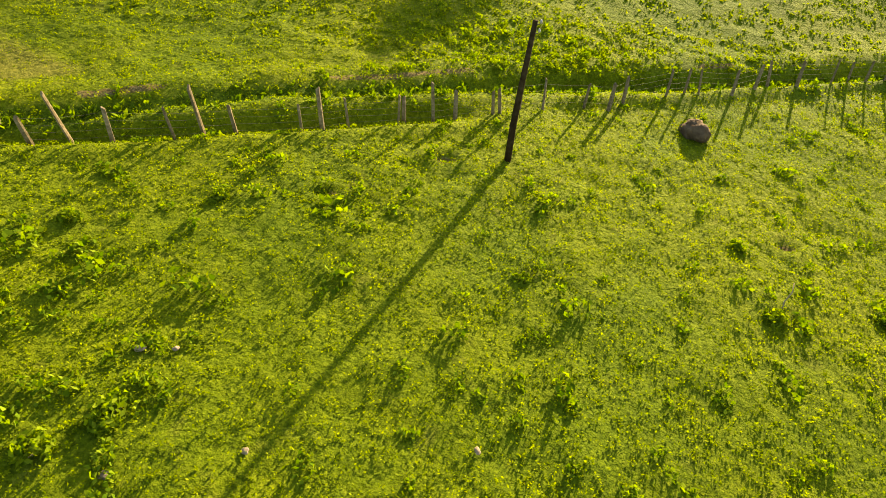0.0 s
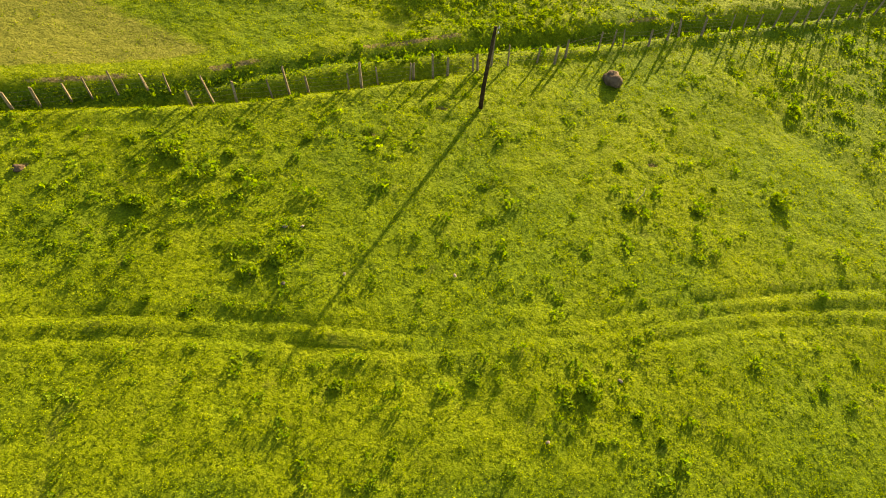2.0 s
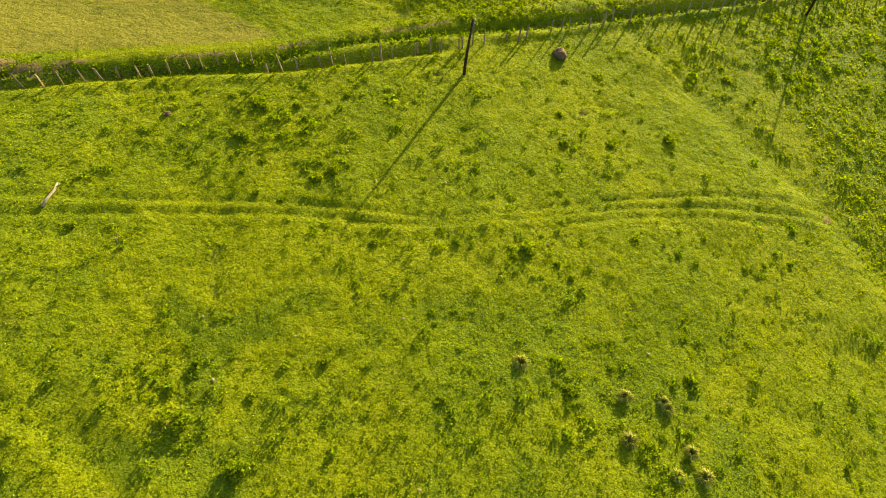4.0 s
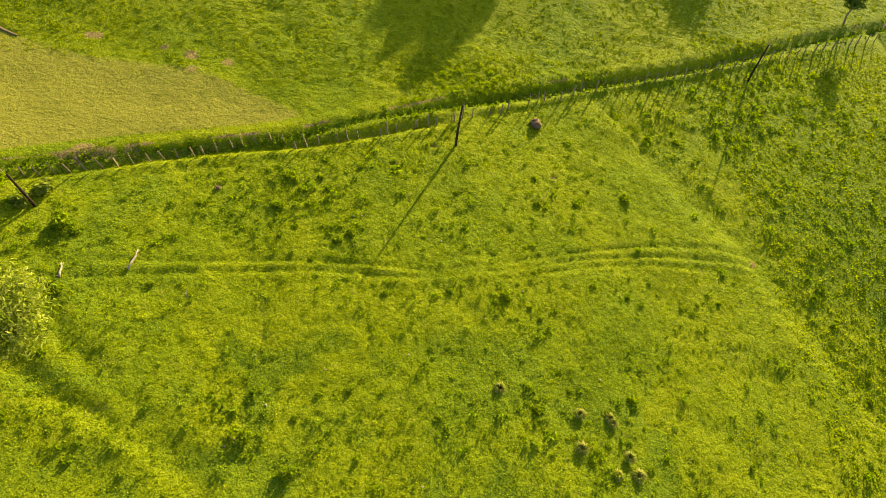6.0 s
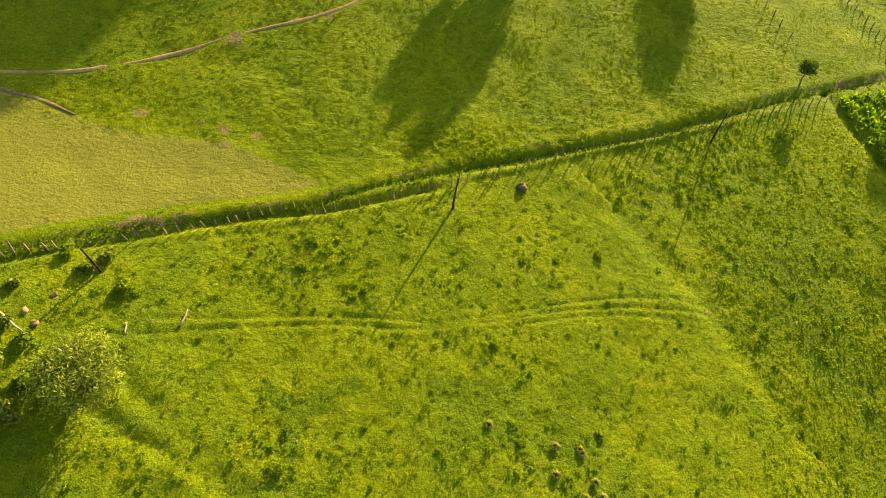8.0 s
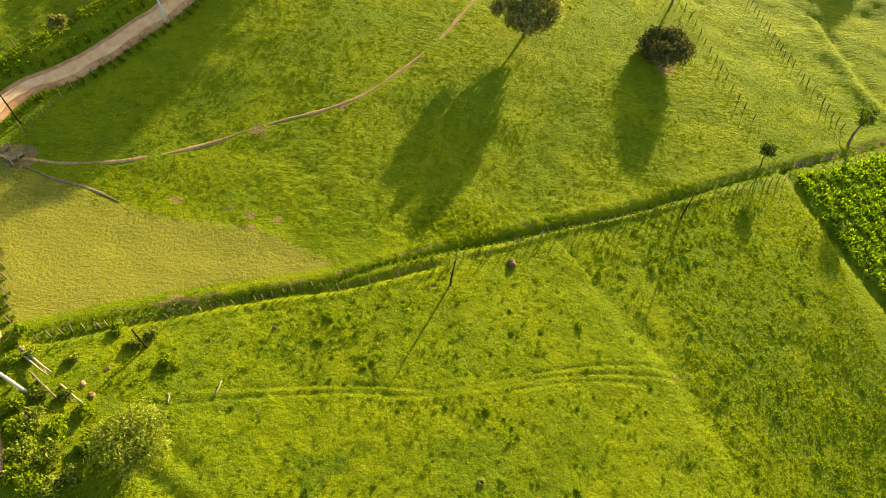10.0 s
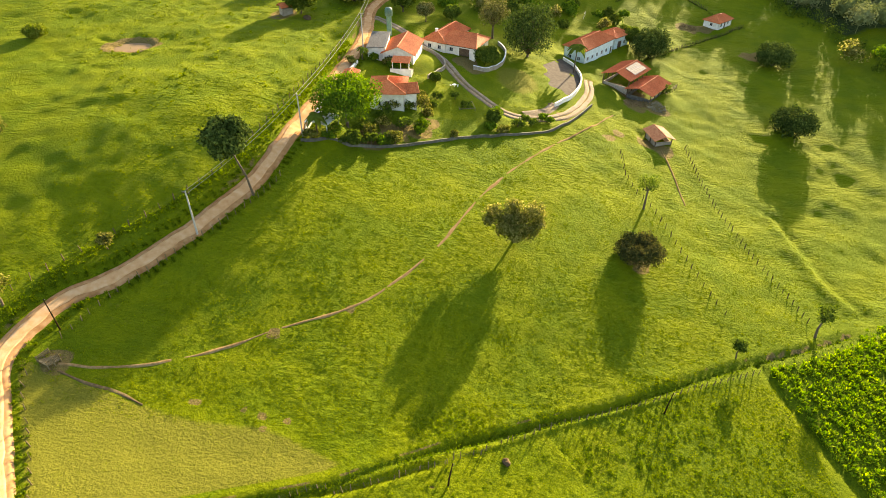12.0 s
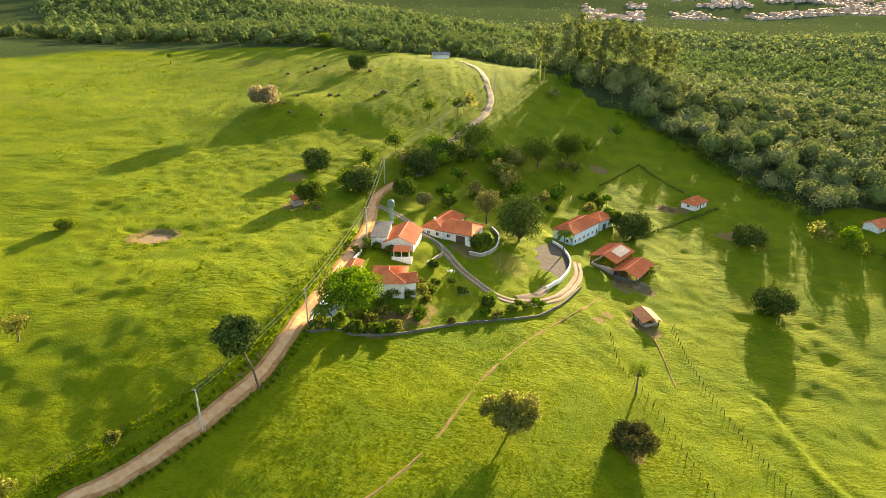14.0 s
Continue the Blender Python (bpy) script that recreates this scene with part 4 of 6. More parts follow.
SHORT_POSTS = [post_mesh(k, 1.3, 0.075) for k in range(3)]
TALL_POSTS = [post_mesh(5 + k, 1.95, 0.078) for k in range(2)]
THIN_POSTS = [post_mesh(9 + k, 1.5, 0.085, mat=TIMBER) for k in range(2)]


def fence(name, places, label, tall=(), strands=4, seed=1, meshes=None, top=1.1, wire=0.003, wired=True):
    """Posts at these places, leaning a little, with wires from one to the next."""
    rng = np.random.default_rng(seed)
    x0, y0 = places[0]
    base = Vector((x0, y0, land_at(x0, y0)))
    t = thing(name, Matrix.Translation(base), label, "fence")
    meshes = meshes or SHORT_POSTS
    heads = []
    for i, (x, y) in enumerate(places):
        z = land_at(x, y)
        me = TALL_POSTS[i % 2] if i in tall else meshes[int(rng.integers(len(meshes)))]
        ob = new("post", me)
        ob.parent = t
        m = pose(x, y, z, rng.normal(0, 3.5), rng.normal(0, 3.5), rng.uniform(0, 360))
        ob.matrix_basis = Matrix.Translation(-base) @ m @ Matrix.Diagonal((1, 1, rng.uniform(0.88, 1.08), 1))
        heads.append(Matrix.Translation(-base) @ m)
    if wired:
        for k in range(strands):
            h = top * (k + 1) / strands
            w = Shape()
            for a, b in zip(heads[:-1], heads[1:]):
                p, q = a @ Vector((0, 0, h)), b @ Vector((0, 0, h))
                w.tube([p, (p + q) / 2 - Vector((0, 0, 0.03)), q], [wire] * 3, 3, caps=False)
            part("wire", w, WIRE, t)
    return t


def spaced(line, gap, rng, jitter=0.25):
    d = np.concatenate([[0], np.cumsum(np.linalg.norm(np.diff(line, axis=0), axis=1))])
    s = np.arange(0, d[-1], gap) + rng.uniform(-jitter, jitter, len(np.arange(0, d[-1], gap)))
    s = np.clip(s, 0, d[-1])
    return [(float(np.interp(a, d, line[:, 0])), float(np.interp(a, d, line[:, 1]))) for a in s]


def wooden_pole(x, y, height, lean, label, insulators=2):
    t = thing("power_pole", pose(x, y, land_at(x, y)), label, "pole")
    top = Vector((lean[0], lean[1], height))
    s = Shape().tube([(0, 0, -0.6), (lean[0] * 0.26, lean[1] * 0.26, height * 0.3), (lean[0] * 0.59, lean[1] * 0.59, height * 0.62), top], [0.14, 0.125, 0.105, 0.085], 9)
    part("shaft", s, DARK_POLE, t, smooth=True)
    for k in range(insulators):
        z = height - 0.12 - 0.3 * k
        c = Vector((lean[0] * z / height, lean[1] * z / height, z))
        b = Shape().tube([c, c + Vector((0.16, -0.02, 0)), c + Vector((0.2, -0.02, 0.05))], [0.018, 0.018, 0.018], 5)
        arm = part("bracket", b, WIRE, t)
        q = c + Vector((0.2, -0.02, 0.03))
        part("insulator", Shape().tube([q, q + Vector((0, 0, 0.05)), q + Vector((0, 0, 0.09)), q + Vector((0, 0, 0.13))], [0.03, 0.05, 0.035, 0.02], 7), CONCRETE, arm, smooth=True)
    return t, top


def concrete_pole(x, y, height, label, lean=(0, 0), arm=1.6, turn=0.0):
    t = thing("utility_pole", pose(x, y, land_at(x, y), 0, 0, turn), label, "pole")
    s = Shape().tube([(0, 0, -0.8), (lean[0] / 2, lean[1] / 2, height / 2), (lean[0], lean[1], height)], [0.2, 0.165, 0.13], 8)
    part("shaft", s, CONCRETE, t)
    z = height - 0.35
    part("crossarm", Shape().box(lean[0] - arm / 2, lean[1] - 0.06, z - 0.06, lean[0] + arm / 2, lean[1] + 0.06, z + 0.06), TIMBER, t)
    for k in (-0.45, 0.0, 0.45):
        q = Vector((lean[0] + k * arm, lean[1], z + 0.06))
        part("insulator", Shape().tube([q, q + Vector((0, 0, 0.07)), q + Vector((0, 0, 0.16))], [0.03, 0.06, 0.03], 7), CONCRETE, t, smooth=True)
    return t


def cable(a, b, sag, radius=0.028):
    pts = [Vector(a).lerp(Vector(b), u) - Vector((0, 0, sag * 4 * u * (1 - u))) for u in np.linspace(0, 1, 11)]
    ob = part("power_line", Shape().tube(pts, [radius] * 11, 4), CABLE)
    return tagged(ob, "slack power cable between poles", "cable")


def wall_run(s, x0, y0, x1, y1, z0, z1, thick, openings=()):
    """A straight wall with real openings: each (along, width, sill, height)."""
    p, q = Vector((x0, y0, 0)), Vector((x1, y1, 0))
    ln = (q - p).length
    d = (q - p) / ln
    m = Matrix(((d.x, -d.y, 0, p.x), (d.y, d.x, 0, p.y), (0, 0, 1, 0), (0, 0, 0, 1)))
    at = 0.0
    for along, w, sill, h in sorted(openings):
        a, b = along - w / 2, along + w / 2
        s.box(at, 0, z0, a, thick, z1, m)
        if sill > 0:
            s.box(a, 0, z0, b, thick, sill, m)
        s.box(a, 0, sill + h, b, thick, z1, m)
        at = b
    s.box(at, 0, z0, ln, thick, z1, m)
    return m


def roof_slope(s, e0, e1, r1, r0, thick=0.16, rolls=0.0):
    """One roof slope, eave to ridge, as a slab with cover rolls that run down it."""
    s.slab([e0, e1, r1, r0], thick)
    if rolls:
        e0, e1, r0, r1 = (Vector(p) for p in (e0, e1, r0, r1))
        n = max(2, int((e1 - e0).length / rolls))
        for k in range(n + 1):
            u = k / n
            a, b = e0.lerp(e1, u), r0.lerp(r1, u)
            if (a - b).length > 0.5:
                w = (e1 - e0).normalized() * rolls * 0.22
                up = Vector((0, 0, 0.07))
                s.add([a - w, a + up, a + w, b - w, b + up, b + w], [(0, 1, 4, 3), (1, 2, 5, 4), (0, 2, 1), (3, 4, 5)])


def house(name, x, y, turn, length, width, eave, rise, label, wall_mat=None, roof_mat=None, hip=0.0, over=0.6, openings=None, floor=0.0, category="house", deep=2.5, z=None, rolls=0.45, chimney=None):
    """Walls with openings, windows and doors, under a gabled or hipped tile roof. Openings: side -> (along, width, sill, height, 'w' or 'd')."""
    z = land_at(x, y) + floor if z is None else z
    t = thing(name, pose(x, y, z, 0, 0, turn), label, category)
    wall_mat, roof_mat = wall_mat or PLASTER, roof_mat or TILE
    a, b, th = length / 2, width / 2, 0.22
    openings = openings or {}
    runs = {"-y": (-a, -b, a, -b), "+x": (a, -b, a, b), "+y": (a, b, -a, b), "-x": (-a, b, -a, -b)}
    for side, (x0, y0, x1, y1) in runs.items():
        w = Shape()
        ops = openings.get(side, ())
        m = wall_run(w, x0, y0, x1, y1, -deep, eave, th, [o[:4] for o in ops])
        if side in ("+x", "-x") and hip == 0:
            ln = 2 * b
            w.add([m @ Vector(p) for p in ((0, 0, eave), (ln, 0, eave), (ln / 2, 0, eave + rise * 0.98), (0, th, eave), (ln, th, eave), (ln / 2, th, eave + rise * 0.98))], [(0, 1, 2), (5, 4, 3), (0, 3, 4, 1), (1, 4, 5, 2), (2, 5, 3, 0)])
        part("wall", w, wall_mat, t)
        for along, ow, sill, oh, kind in ops:
            o = Shape()
            f = 0.07
            for bx in ((along - ow / 2, sill, along - ow / 2 + f, sill + oh), (along + ow / 2 - f, sill, along + ow / 2, sill + oh), (along - ow / 2 + f, sill + oh - f, along + ow / 2 - f, sill + oh), (along - 0.025, sill, along + 0.025, sill + oh - f)):
                o.box(bx[0], 0.05, bx[1], bx[2], 0.13, bx[3], m)
            win = part("window" if kind == "w" else "door", o, WHITE_METAL if kind == "w" else TIMBER, t)
            g = Shape().box(along - ow / 2 + f, 0.085, sill, along + ow / 2 - f, 0.1, sill + oh - f, m)
            part("pane" if kind == "w" else "leaf", g, GLASS if kind == "w" else TIMBER, win)
            if kind == "w":
                part("sill", Shape().box(along - ow / 2 - 0.06, -0.08, sill - 0.06, along + ow / 2 + 0.06, 0.04, sill, m), CONCRETE, win)
    pitch = rise / b
    ez, rz = eave - over * pitch + 0.1, eave + rise + 0.1
    A, Bw, hx = a + over, b + over, hip * b
    r = Shape()
    rx = a + over - (hx + over if hip else 0)
    roof_slope(r, (-A, -Bw, ez), (A, -Bw, ez), (rx, 0, rz), (-rx, 0, rz), rolls=rolls)
    roof_slope(r, (A, Bw, ez), (-A, Bw, ez), (-rx, 0, rz), (rx, 0, rz), rolls=rolls)
    if hip:
        r.slab([(A, -Bw, ez), (A, Bw, ez), (rx, 0, rz)], 0.16)
        r.slab([(-A, Bw, ez), (-A, -Bw, ez), (-rx, 0, rz)], 0.16)
    roof = part("roof", r, roof_mat, t)
    cap = Shape().tube([(-rx, 0, rz + 0.02), (rx, 0, rz + 0.02)], [0.14, 0.14], 6)
    if hip:
        for sx in (-1, 1):
            for sy in (-1, 1):
                cap.tube([(sx * rx, 0, rz + 0.02), (sx * A, sy * Bw, ez + 0.03)], [0.12, 0.12], 6)
    part("ridge_cap", cap, roof_mat, roof)
    for sy in (-1, 1):
        part("eave_board", Shape().box(-A + 0.05, sy * (Bw + 0.01) - 0.02, ez - 0.2, A - 0.05, sy * (Bw + 0.01) + 0.02, ez - 0.02), TIMBER, roof)
    if chimney:
        cx, cy = chimney
        part("chimney", Shape().box(cx - 0.3, cy - 0.3, eave, cx + 0.3, cy + 0.3, rz + 0.5).box(cx - 0.38, cy - 0.38, rz + 0.5, cx + 0.38, cy + 0.38, rz + 0.62), PLASTER, roof)
    return t


def open_barn(x, y, turn, length, width, eave, rise, label, roof_mat, walls=0.9, wall_mat=None, panels=None, name="barn", z=None):
    """A roof on posts over low walls; panels: rows and columns of solar modules on one slope."""
    z = land_at(x, y) if z is None else z
    t = thing(name, pose(x, y, z, 0, 0, turn), label, "barn")
    a, b = length / 2, width / 2
    n = max(2, int(length / 3.2))
    for k in range(n + 1):
        for sy in (-1, 1):
            px = -a + 0.3 + (length - 0.6) * k / n
            part("post", Shape().box(px - 0.11, sy * (b - 0.3) - 0.11, -2.0, px + 0.11, sy * (b - 0.3) + 0.11, eave), TIMBER, t)
    for sy in (-1, 1):
        part("beam", Shape().box(-a, sy * (b - 0.3) - 0.09, eave - 0.22, a, sy * (b - 0.3) + 0.09, eave), TIMBER, t)
    for k in range(n + 1):
        px = -a + 0.3 + (length - 0.6) * k / n
        part("rafter", Shape().tube([(px, -b, eave), (px, 0, eave + rise), (px, b, eave)], [0.07] * 3, 4), TIMBER, t)
    if walls:
        for x0, y0, x1, y1 in ((-a + 0.3, -b + 0.42, a * 0.8, -b + 0.42), (a - 0.3, b - 0.42, -a + 0.3, b - 0.42), (-a + 0.42, b - 0.5, -a + 0.42, -b + 0.5)):
            w = Shape()
            wall_run(w, x0, y0, x1, y1, -2.0, walls, 0.18)
            part("low_wall", w, wall_mat or PLASTER, t)
    r = Shape()
    ov = 0.5
    ez, rz, A, Bw = eave - ov * rise / b + 0.1, eave + rise + 0.1, a + ov, b + ov
    roof_slope(r, (-A, -Bw, ez), (A, -Bw, ez), (A, 0, rz), (-A, 0, rz), 0.12, 0.45)
    roof_slope(r, (A, Bw, ez), (-A, Bw, ez), (-A, 0, rz), (A, 0, rz), 0.12, 0.45)
    roof = part("roof", r, roof_mat, t)
    part("ridge_cap", Shape().tube([(-A, 0, rz + 0.02), (A, 0, rz + 0.02)], [0.13, 0.13], 6), roof_mat, roof)
    if panels:
        rows, cols = panels
        slope = math.degrees(math.atan2(rise, b))
        for i in range(rows):
            for j in range(cols):
                m = pose(-a * 0.35 + j * 1.3, -b * 0.9 + i * 2.0 * math.cos(radians(slope)), 0, slope, 0, 0)
                zz = ez + (-b * 0.9 + i * 2.0 * math.cos(radians(slope)) + Bw) * rise / b * 1.0 + 0.12
                m = Matrix.Translation((0, 0, zz)) @ m
                p = part("solar_panel", Shape().box(0, 0, 0, 1.25, 1.94, 0.04, m), ALU, t)
                part("cells", Shape().box(0.1, 0.1, 0.03, 1.15, 1.84, 0.07, m), SOLAR, p)
    return t


def masonry(name, line, height, thick, mat, label, coping=None, deep=0.8, category="wall"):
    """A curving free-standing wall with a coping."""
    x0, y0 = line[0]
    base = Vector((x0, y0, land_at(x0, y0)))
    t = thing(name, Matrix.Translation(base), label, category)
    d = np.gradient(line, axis=0)
    d /= np.linalg.norm(d, axis=1)[:, None] + 1e-9
    side = np.stack([-d[:, 1], d[:, 0]], 1) * thick / 2
    z = land(line[:, 0], line[:, 1])

    def band(z0, z1, grow):
        s = Shape()
        n = len(line)
        L, R = line + side * grow, line - side * grow
        v = []
        for i in range(n):
            for px, py, pz in ((L[i][0], L[i][1], z[i] + z0), (R[i][0], R[i][1], z[i] + z0), (R[i][0], R[i][1], z[i] + z1), (L[i][0], L[i][1], z[i] + z1)):
                v.append((px - base.x, py - base.y, pz - base.z))
        f = [(4 * i + k, 4 * i + (k + 1) % 4, 4 * i + 4 + (k + 1) % 4, 4 * i + 4 + k) for i in range(n - 1) for k in range(4)]
        f += [(0, 3, 2, 1), tuple(4 * (n - 1) + k for k in range(4))]
        return s.add(v, f)

    part("wall_body", band(-deep, height, 1.0), mat, t)
    part("coping", band(height, height + 0.08, 1.35), coping or mat, t)
    return t


def boulder(x, y, size, label, mat=None, seed=1, name="boulder", sink=0.3, category="rock", cleft=False, group=""):
    """A weathered stone: a ball pushed in and out by noise, half sunk in the turf."""
    bm = bmesh.new()
    bmesh.ops.create_icosphere(bm, subdivisions=3, radius=1.0)
    for v in bm.verts:
        k = 1 + 0.34 * noise.noise(v.co * 1.3 + Vector((seed * 3.1, 0, 0))) + 0.16 * noise.noise(v.co * 3.7 + Vector((0, seed, 0))) + 0.06 * noise.noise(v.co * 9.0)
        if cleft:
            k -= 0.3 * math.exp(-((v.co.x - 0.1 - 0.15 * v.co.y) / 0.13) ** 2) * max(0.2, v.co.z + 0.3)
        v.co = Vector((v.co.x * size[0], v.co.y * size[1], v.co.z * size[2])) * k
    me = bpy.data.meshes.new(name)
    bm.to_mesh(me)
    bm.free()
    ob = part(name, me, mat or ROCK, smooth=True)
    ob.matrix_basis = pose(x, y, land_at(x, y) + size[2] * (1 - 2 * sink), 0, 0, seed * 57)
    return tagged(ob, label, category, group)


def log(x, y, length, radius, turn, label, tilt=4.0, mat=None, stub=True, name="log"):
    s = Shape().tube([(0, 0, 0), (length * 0.3, 0.04, 0.02), (length * 0.7, -0.05, 0), (length, 0.03, 0.03)], [radius, radius * 0.95, radius * 0.8, radius * 0.5], 8)
    if stub:
        s.tube([(length * 0.15, 0, 0), (length * 0.05, radius * 2.4, radius)], [radius * 0.6, radius * 0.35], 6)
        s.tube([(length * 0.8, 0, 0), (length * 0.95, -radius * 2.2, radius)], [radius * 0.45, radius * 0.25], 6)
    ob = part(name, s, mat or PALE_WOOD, smooth=True)
    ob.matrix_basis = pose(x, y, land_at(x, y) + radius * 0.7, 0, -tilt, turn)
    return tagged(ob, label, "log")

# ---- the near pasture: fence, poles, stones, plants ----
NEAR_POSTS = [(-13.4, 17.55), (-12.3, 17.95), (-11.2, 18.35), (-9.4, 19.05), (-8.5, 19.45), (-7.5, 19.85), (-5.3, 20.55), (-4.6, 20.95), (-3.7, 21.55), (-1.8, 22.35), (-1.6, 22.55), (-0.4, 22.70), (0.5, 23.10), (2.1, 23.60), (2.4, 23.70), (3.3, 24.40), (4.4, 24.80), (6.4, 25.60), (7.6, 25.80), (8.4, 26.50), (10.9, 27.90), (12.0, 28.50), (12.8, 28.70), (14.8, 29.30), (16.4, 30.30), (17.5, 31.20), (19.4, 31.70), (21.9, 32.70)]
fence("wire_fence", NEAR_POSTS, "old barbed-wire fence of crooked weathered wooden posts along the ditch", tall=(1, 4, 7, 11, 15), seed=3)
rng = np.random.default_rng(7)
fence("wire_fence", spaced(smooth_line([(-45.1, 7.5), (-40.4, 9.4), (-31.8, 12.1), (-22.5, 15.4), (-15.2, 18.4), (-14.0, 17.3)]), 1.25, rng), "old barbed-wire fence of crooked weathered wooden posts beside the dry field", tall=(3.0, 6.7, 12), seed=4)
fence("wire_fence", spaced(smooth_line([(22.9, 33.1), (29.8, 35.2), (40.0, 39.1), (50.9, 43.1), (60.5, 46.2), (61.6, 46.6)]), 1.5, rng), "barbed-wire fence of grey posts on the ditch bank", tall=(5.0, 10.7), seed=5)
pole_a, top_a = wooden_pole(2.4, 20.1, 5.4, (0.62, 0.1), "leaning dark wooden power pole standing in the pasture")
pole_b, top_b = wooden_pole(39.9, 36.4, 5.3, (0.5, 0.15), "dark wooden power pole by the ditch")
pole_c, top_c = wooden_pole(-33.2, 7.4, 3.6, (-0.5, 0.3), "short grey wooden pole leaning over the weeds", insulators=0)
boulder(11.4, 24.8, (0.72, 0.56, 0.46), "grey-brown cleft boulder on the grass by the ditch", seed=2, cleft=True)
boulder(-19.5, 11.4, (0.3, 0.24, 0.16), "small brown stone ring in the grass", seed=3)
for i, (x, y) in enumerate([(-13.8, -4.6), (-12.5, -8.5), (-2.0, -3.7), (4.5, 0.1), (8.1, 3.1), (-7.3, 9.8), (-8.5, -1.4), (-11.3, -3.3), (-8.4, -5.4), (14.0, -4.9), (-10.1, -13.1), (-0.8, -14.0), (-14.8, -11.7), (-19.9, 0.3), (-35.8, 4.6), (-4.3, 7.4), (0.8, 7.9), (-6.9, 6.6), (-6.5, 9.9)]):
    boulder(x, y, (0.08 + 0.03 * (i % 3), 0.07 + 0.02 * (i % 2), 0.045), "small pale stone lying in the pasture", PALE_ROCK, seed=11 + i, name="stone", group="pale stones in the pasture")
log(-24.6, 2.0, 1.9, 0.1, 78, "bleached forked dead log lying in the grass")
log(-29.2, 0.7, 1.3, 0.1, 100, "bleached broken branch lying in the grass")
log(-19.7, -0.1, 1.0, 0.03, 110, "thin bleached stick lying on the turf", stub=False)
log(10.9, 13.9, 1.1, 0.025, 52, "thin grey stick leaning out of a weed", stub=False, tilt=25)
for i, (x, y, r) in enumerate(([(10.5, 13.5, 0.45), (20.2, 15.5, 0.75), (14.5, 13.9, 0.3), (18.3, 15.9, 0.22), (16.1, 15.9, 0.2), (10.6, 17.0, 0.35), (-12.3, 8.1, 0.4), (-13.7, 10.1, 0.45), (-10.5, 4.8, 0.35), (-12.3, 5.2, 0.3), (-8.4, 7.0, 0.5), (6.6, 2.5, 0.6), (5.5, 1.8, 0.35), (9.5, 0.5, 0.3), (27.2, 3.7, 0.28), (16.3, -6.5, 0.35), (8.3, -8.0, 0.5), (-6.4, -7.0, 0.4), (-4.1, 1.9, 0.35), (-4.0, 16.6, 0.35), (-10.6, 14.0, 0.4), (-7.0, 15.8, 0.35), (-12.9, 13.3, 0.45), (-15.4, 14.1, 0.35), (2.4, 13.8, 0.3), (0.3, -9.0, 0.4)] + [(8.6, 1.5, 0.25), (-10.3, -9.4, 0.3), (-29.3, 5.3, 0.6), (-28.9, -0.3, 0.5), (-22.7, 0.9, 0.35), (8.6, 1.5, 0.3), (16.3, -6.6, 0.35), (25.9, -11.5, 0.35), (-10.4, -13.3, 0.8), (-14.0, -10.9, 0.9), (8.3, -7.9, 0.5), (-35.1, 7.4, 0.8), (-13.1, 13.7, 0.7), (-11.1, 10.6, 0.6), (-7.3, 8.0, 0.6), (-14.2, 10.2, 0.5), (27.8, 24.8, 0.5), (43.0, 36.9, 0.5), (34.4, -7.4, 0.3)])):
    bush(x, y, r, "leafy green weed clump standing in the short turf", WEED_LEAF, seed=40 + i, leaves=int(200 * r / 0.4), leaf=0.07 + 0.04 * r, height=r * (0.45 + 0.2 * (i % 3)), name="weed_clump", category="weed", group="weed clumps")
for i, (x, y, r) in enumerate([(5.4, -6.2, 0.55), (11.8, -8.0, 0.5), (14.3, -8.2, 0.45), (11.6, -10.8, 0.6), (14.5, -8.6, 0.45), (15.4, -11.3, 0.5), (15.9, -12.7, 0.6), (14.2, -12.7, 0.45), (12.0, -8.0, 0.4)]):
    tussock(x, y, r, "tall grass tussock with straw-coloured tips", STRAW_TIPS, seed=80 + i, blades=220, group="grass tussocks")

# ---- the broken corner by the road: gate timbers, logs, stones ----
gate = thing("timber_gate", pose(-41.5, 1.4, 9.86, 0, 0, -38), "collapsed grey timber gate between leaning posts", "gate")
for k in range(5):
    part("rail", Shape().box(-1.6, -0.04 + 0.02 * k, 0.25 + 0.25 * k, 1.6, 0.04 + 0.02 * k, 0.38 + 0.25 * k), PALE_WOOD, gate)
for k in (-1.7, 1.7):
    part("post", Shape().tube([(k, 0, -0.4), (k + 0.1, 0.05, 2.1)], [0.13, 0.1], 8), POST_WOOD, gate, smooth=True)
part("brace", Shape().box(-1.5, -0.1, 0.3, -1.35, -0.05, 1.5, pose(0, 0, 0, 0, 28, 0)), PALE_WOOD, gate)
log(-46.1, 6.2, 6.0, 0.17, -34, "long fallen grey-brown gatepost", tilt=4)
log(-46.1, 5.7, 6.0, 0.12, -34, "grey-brown timber lying beside the gatepost", tilt=6, stub=False)
log(-40.4, 2.0, 4.0, 0.13, -35, "weathered grey timber fallen in the weeds", stub=False)
for i, (x, y) in enumerate([(-36.5, 4.3), (-38.3, 2.3), (-37.0, 1.1)]):
    boulder(x, y, (0.42, 0.3, 0.15), "brown weathered rock in the weeds", TRAIL if i else ROCK, seed=61 + i)
cpole_l = concrete_pole(-43.4, 1.0, 8.5, "tall pale concrete pole by the road", lean=(-0.6, 0.3), turn=60)
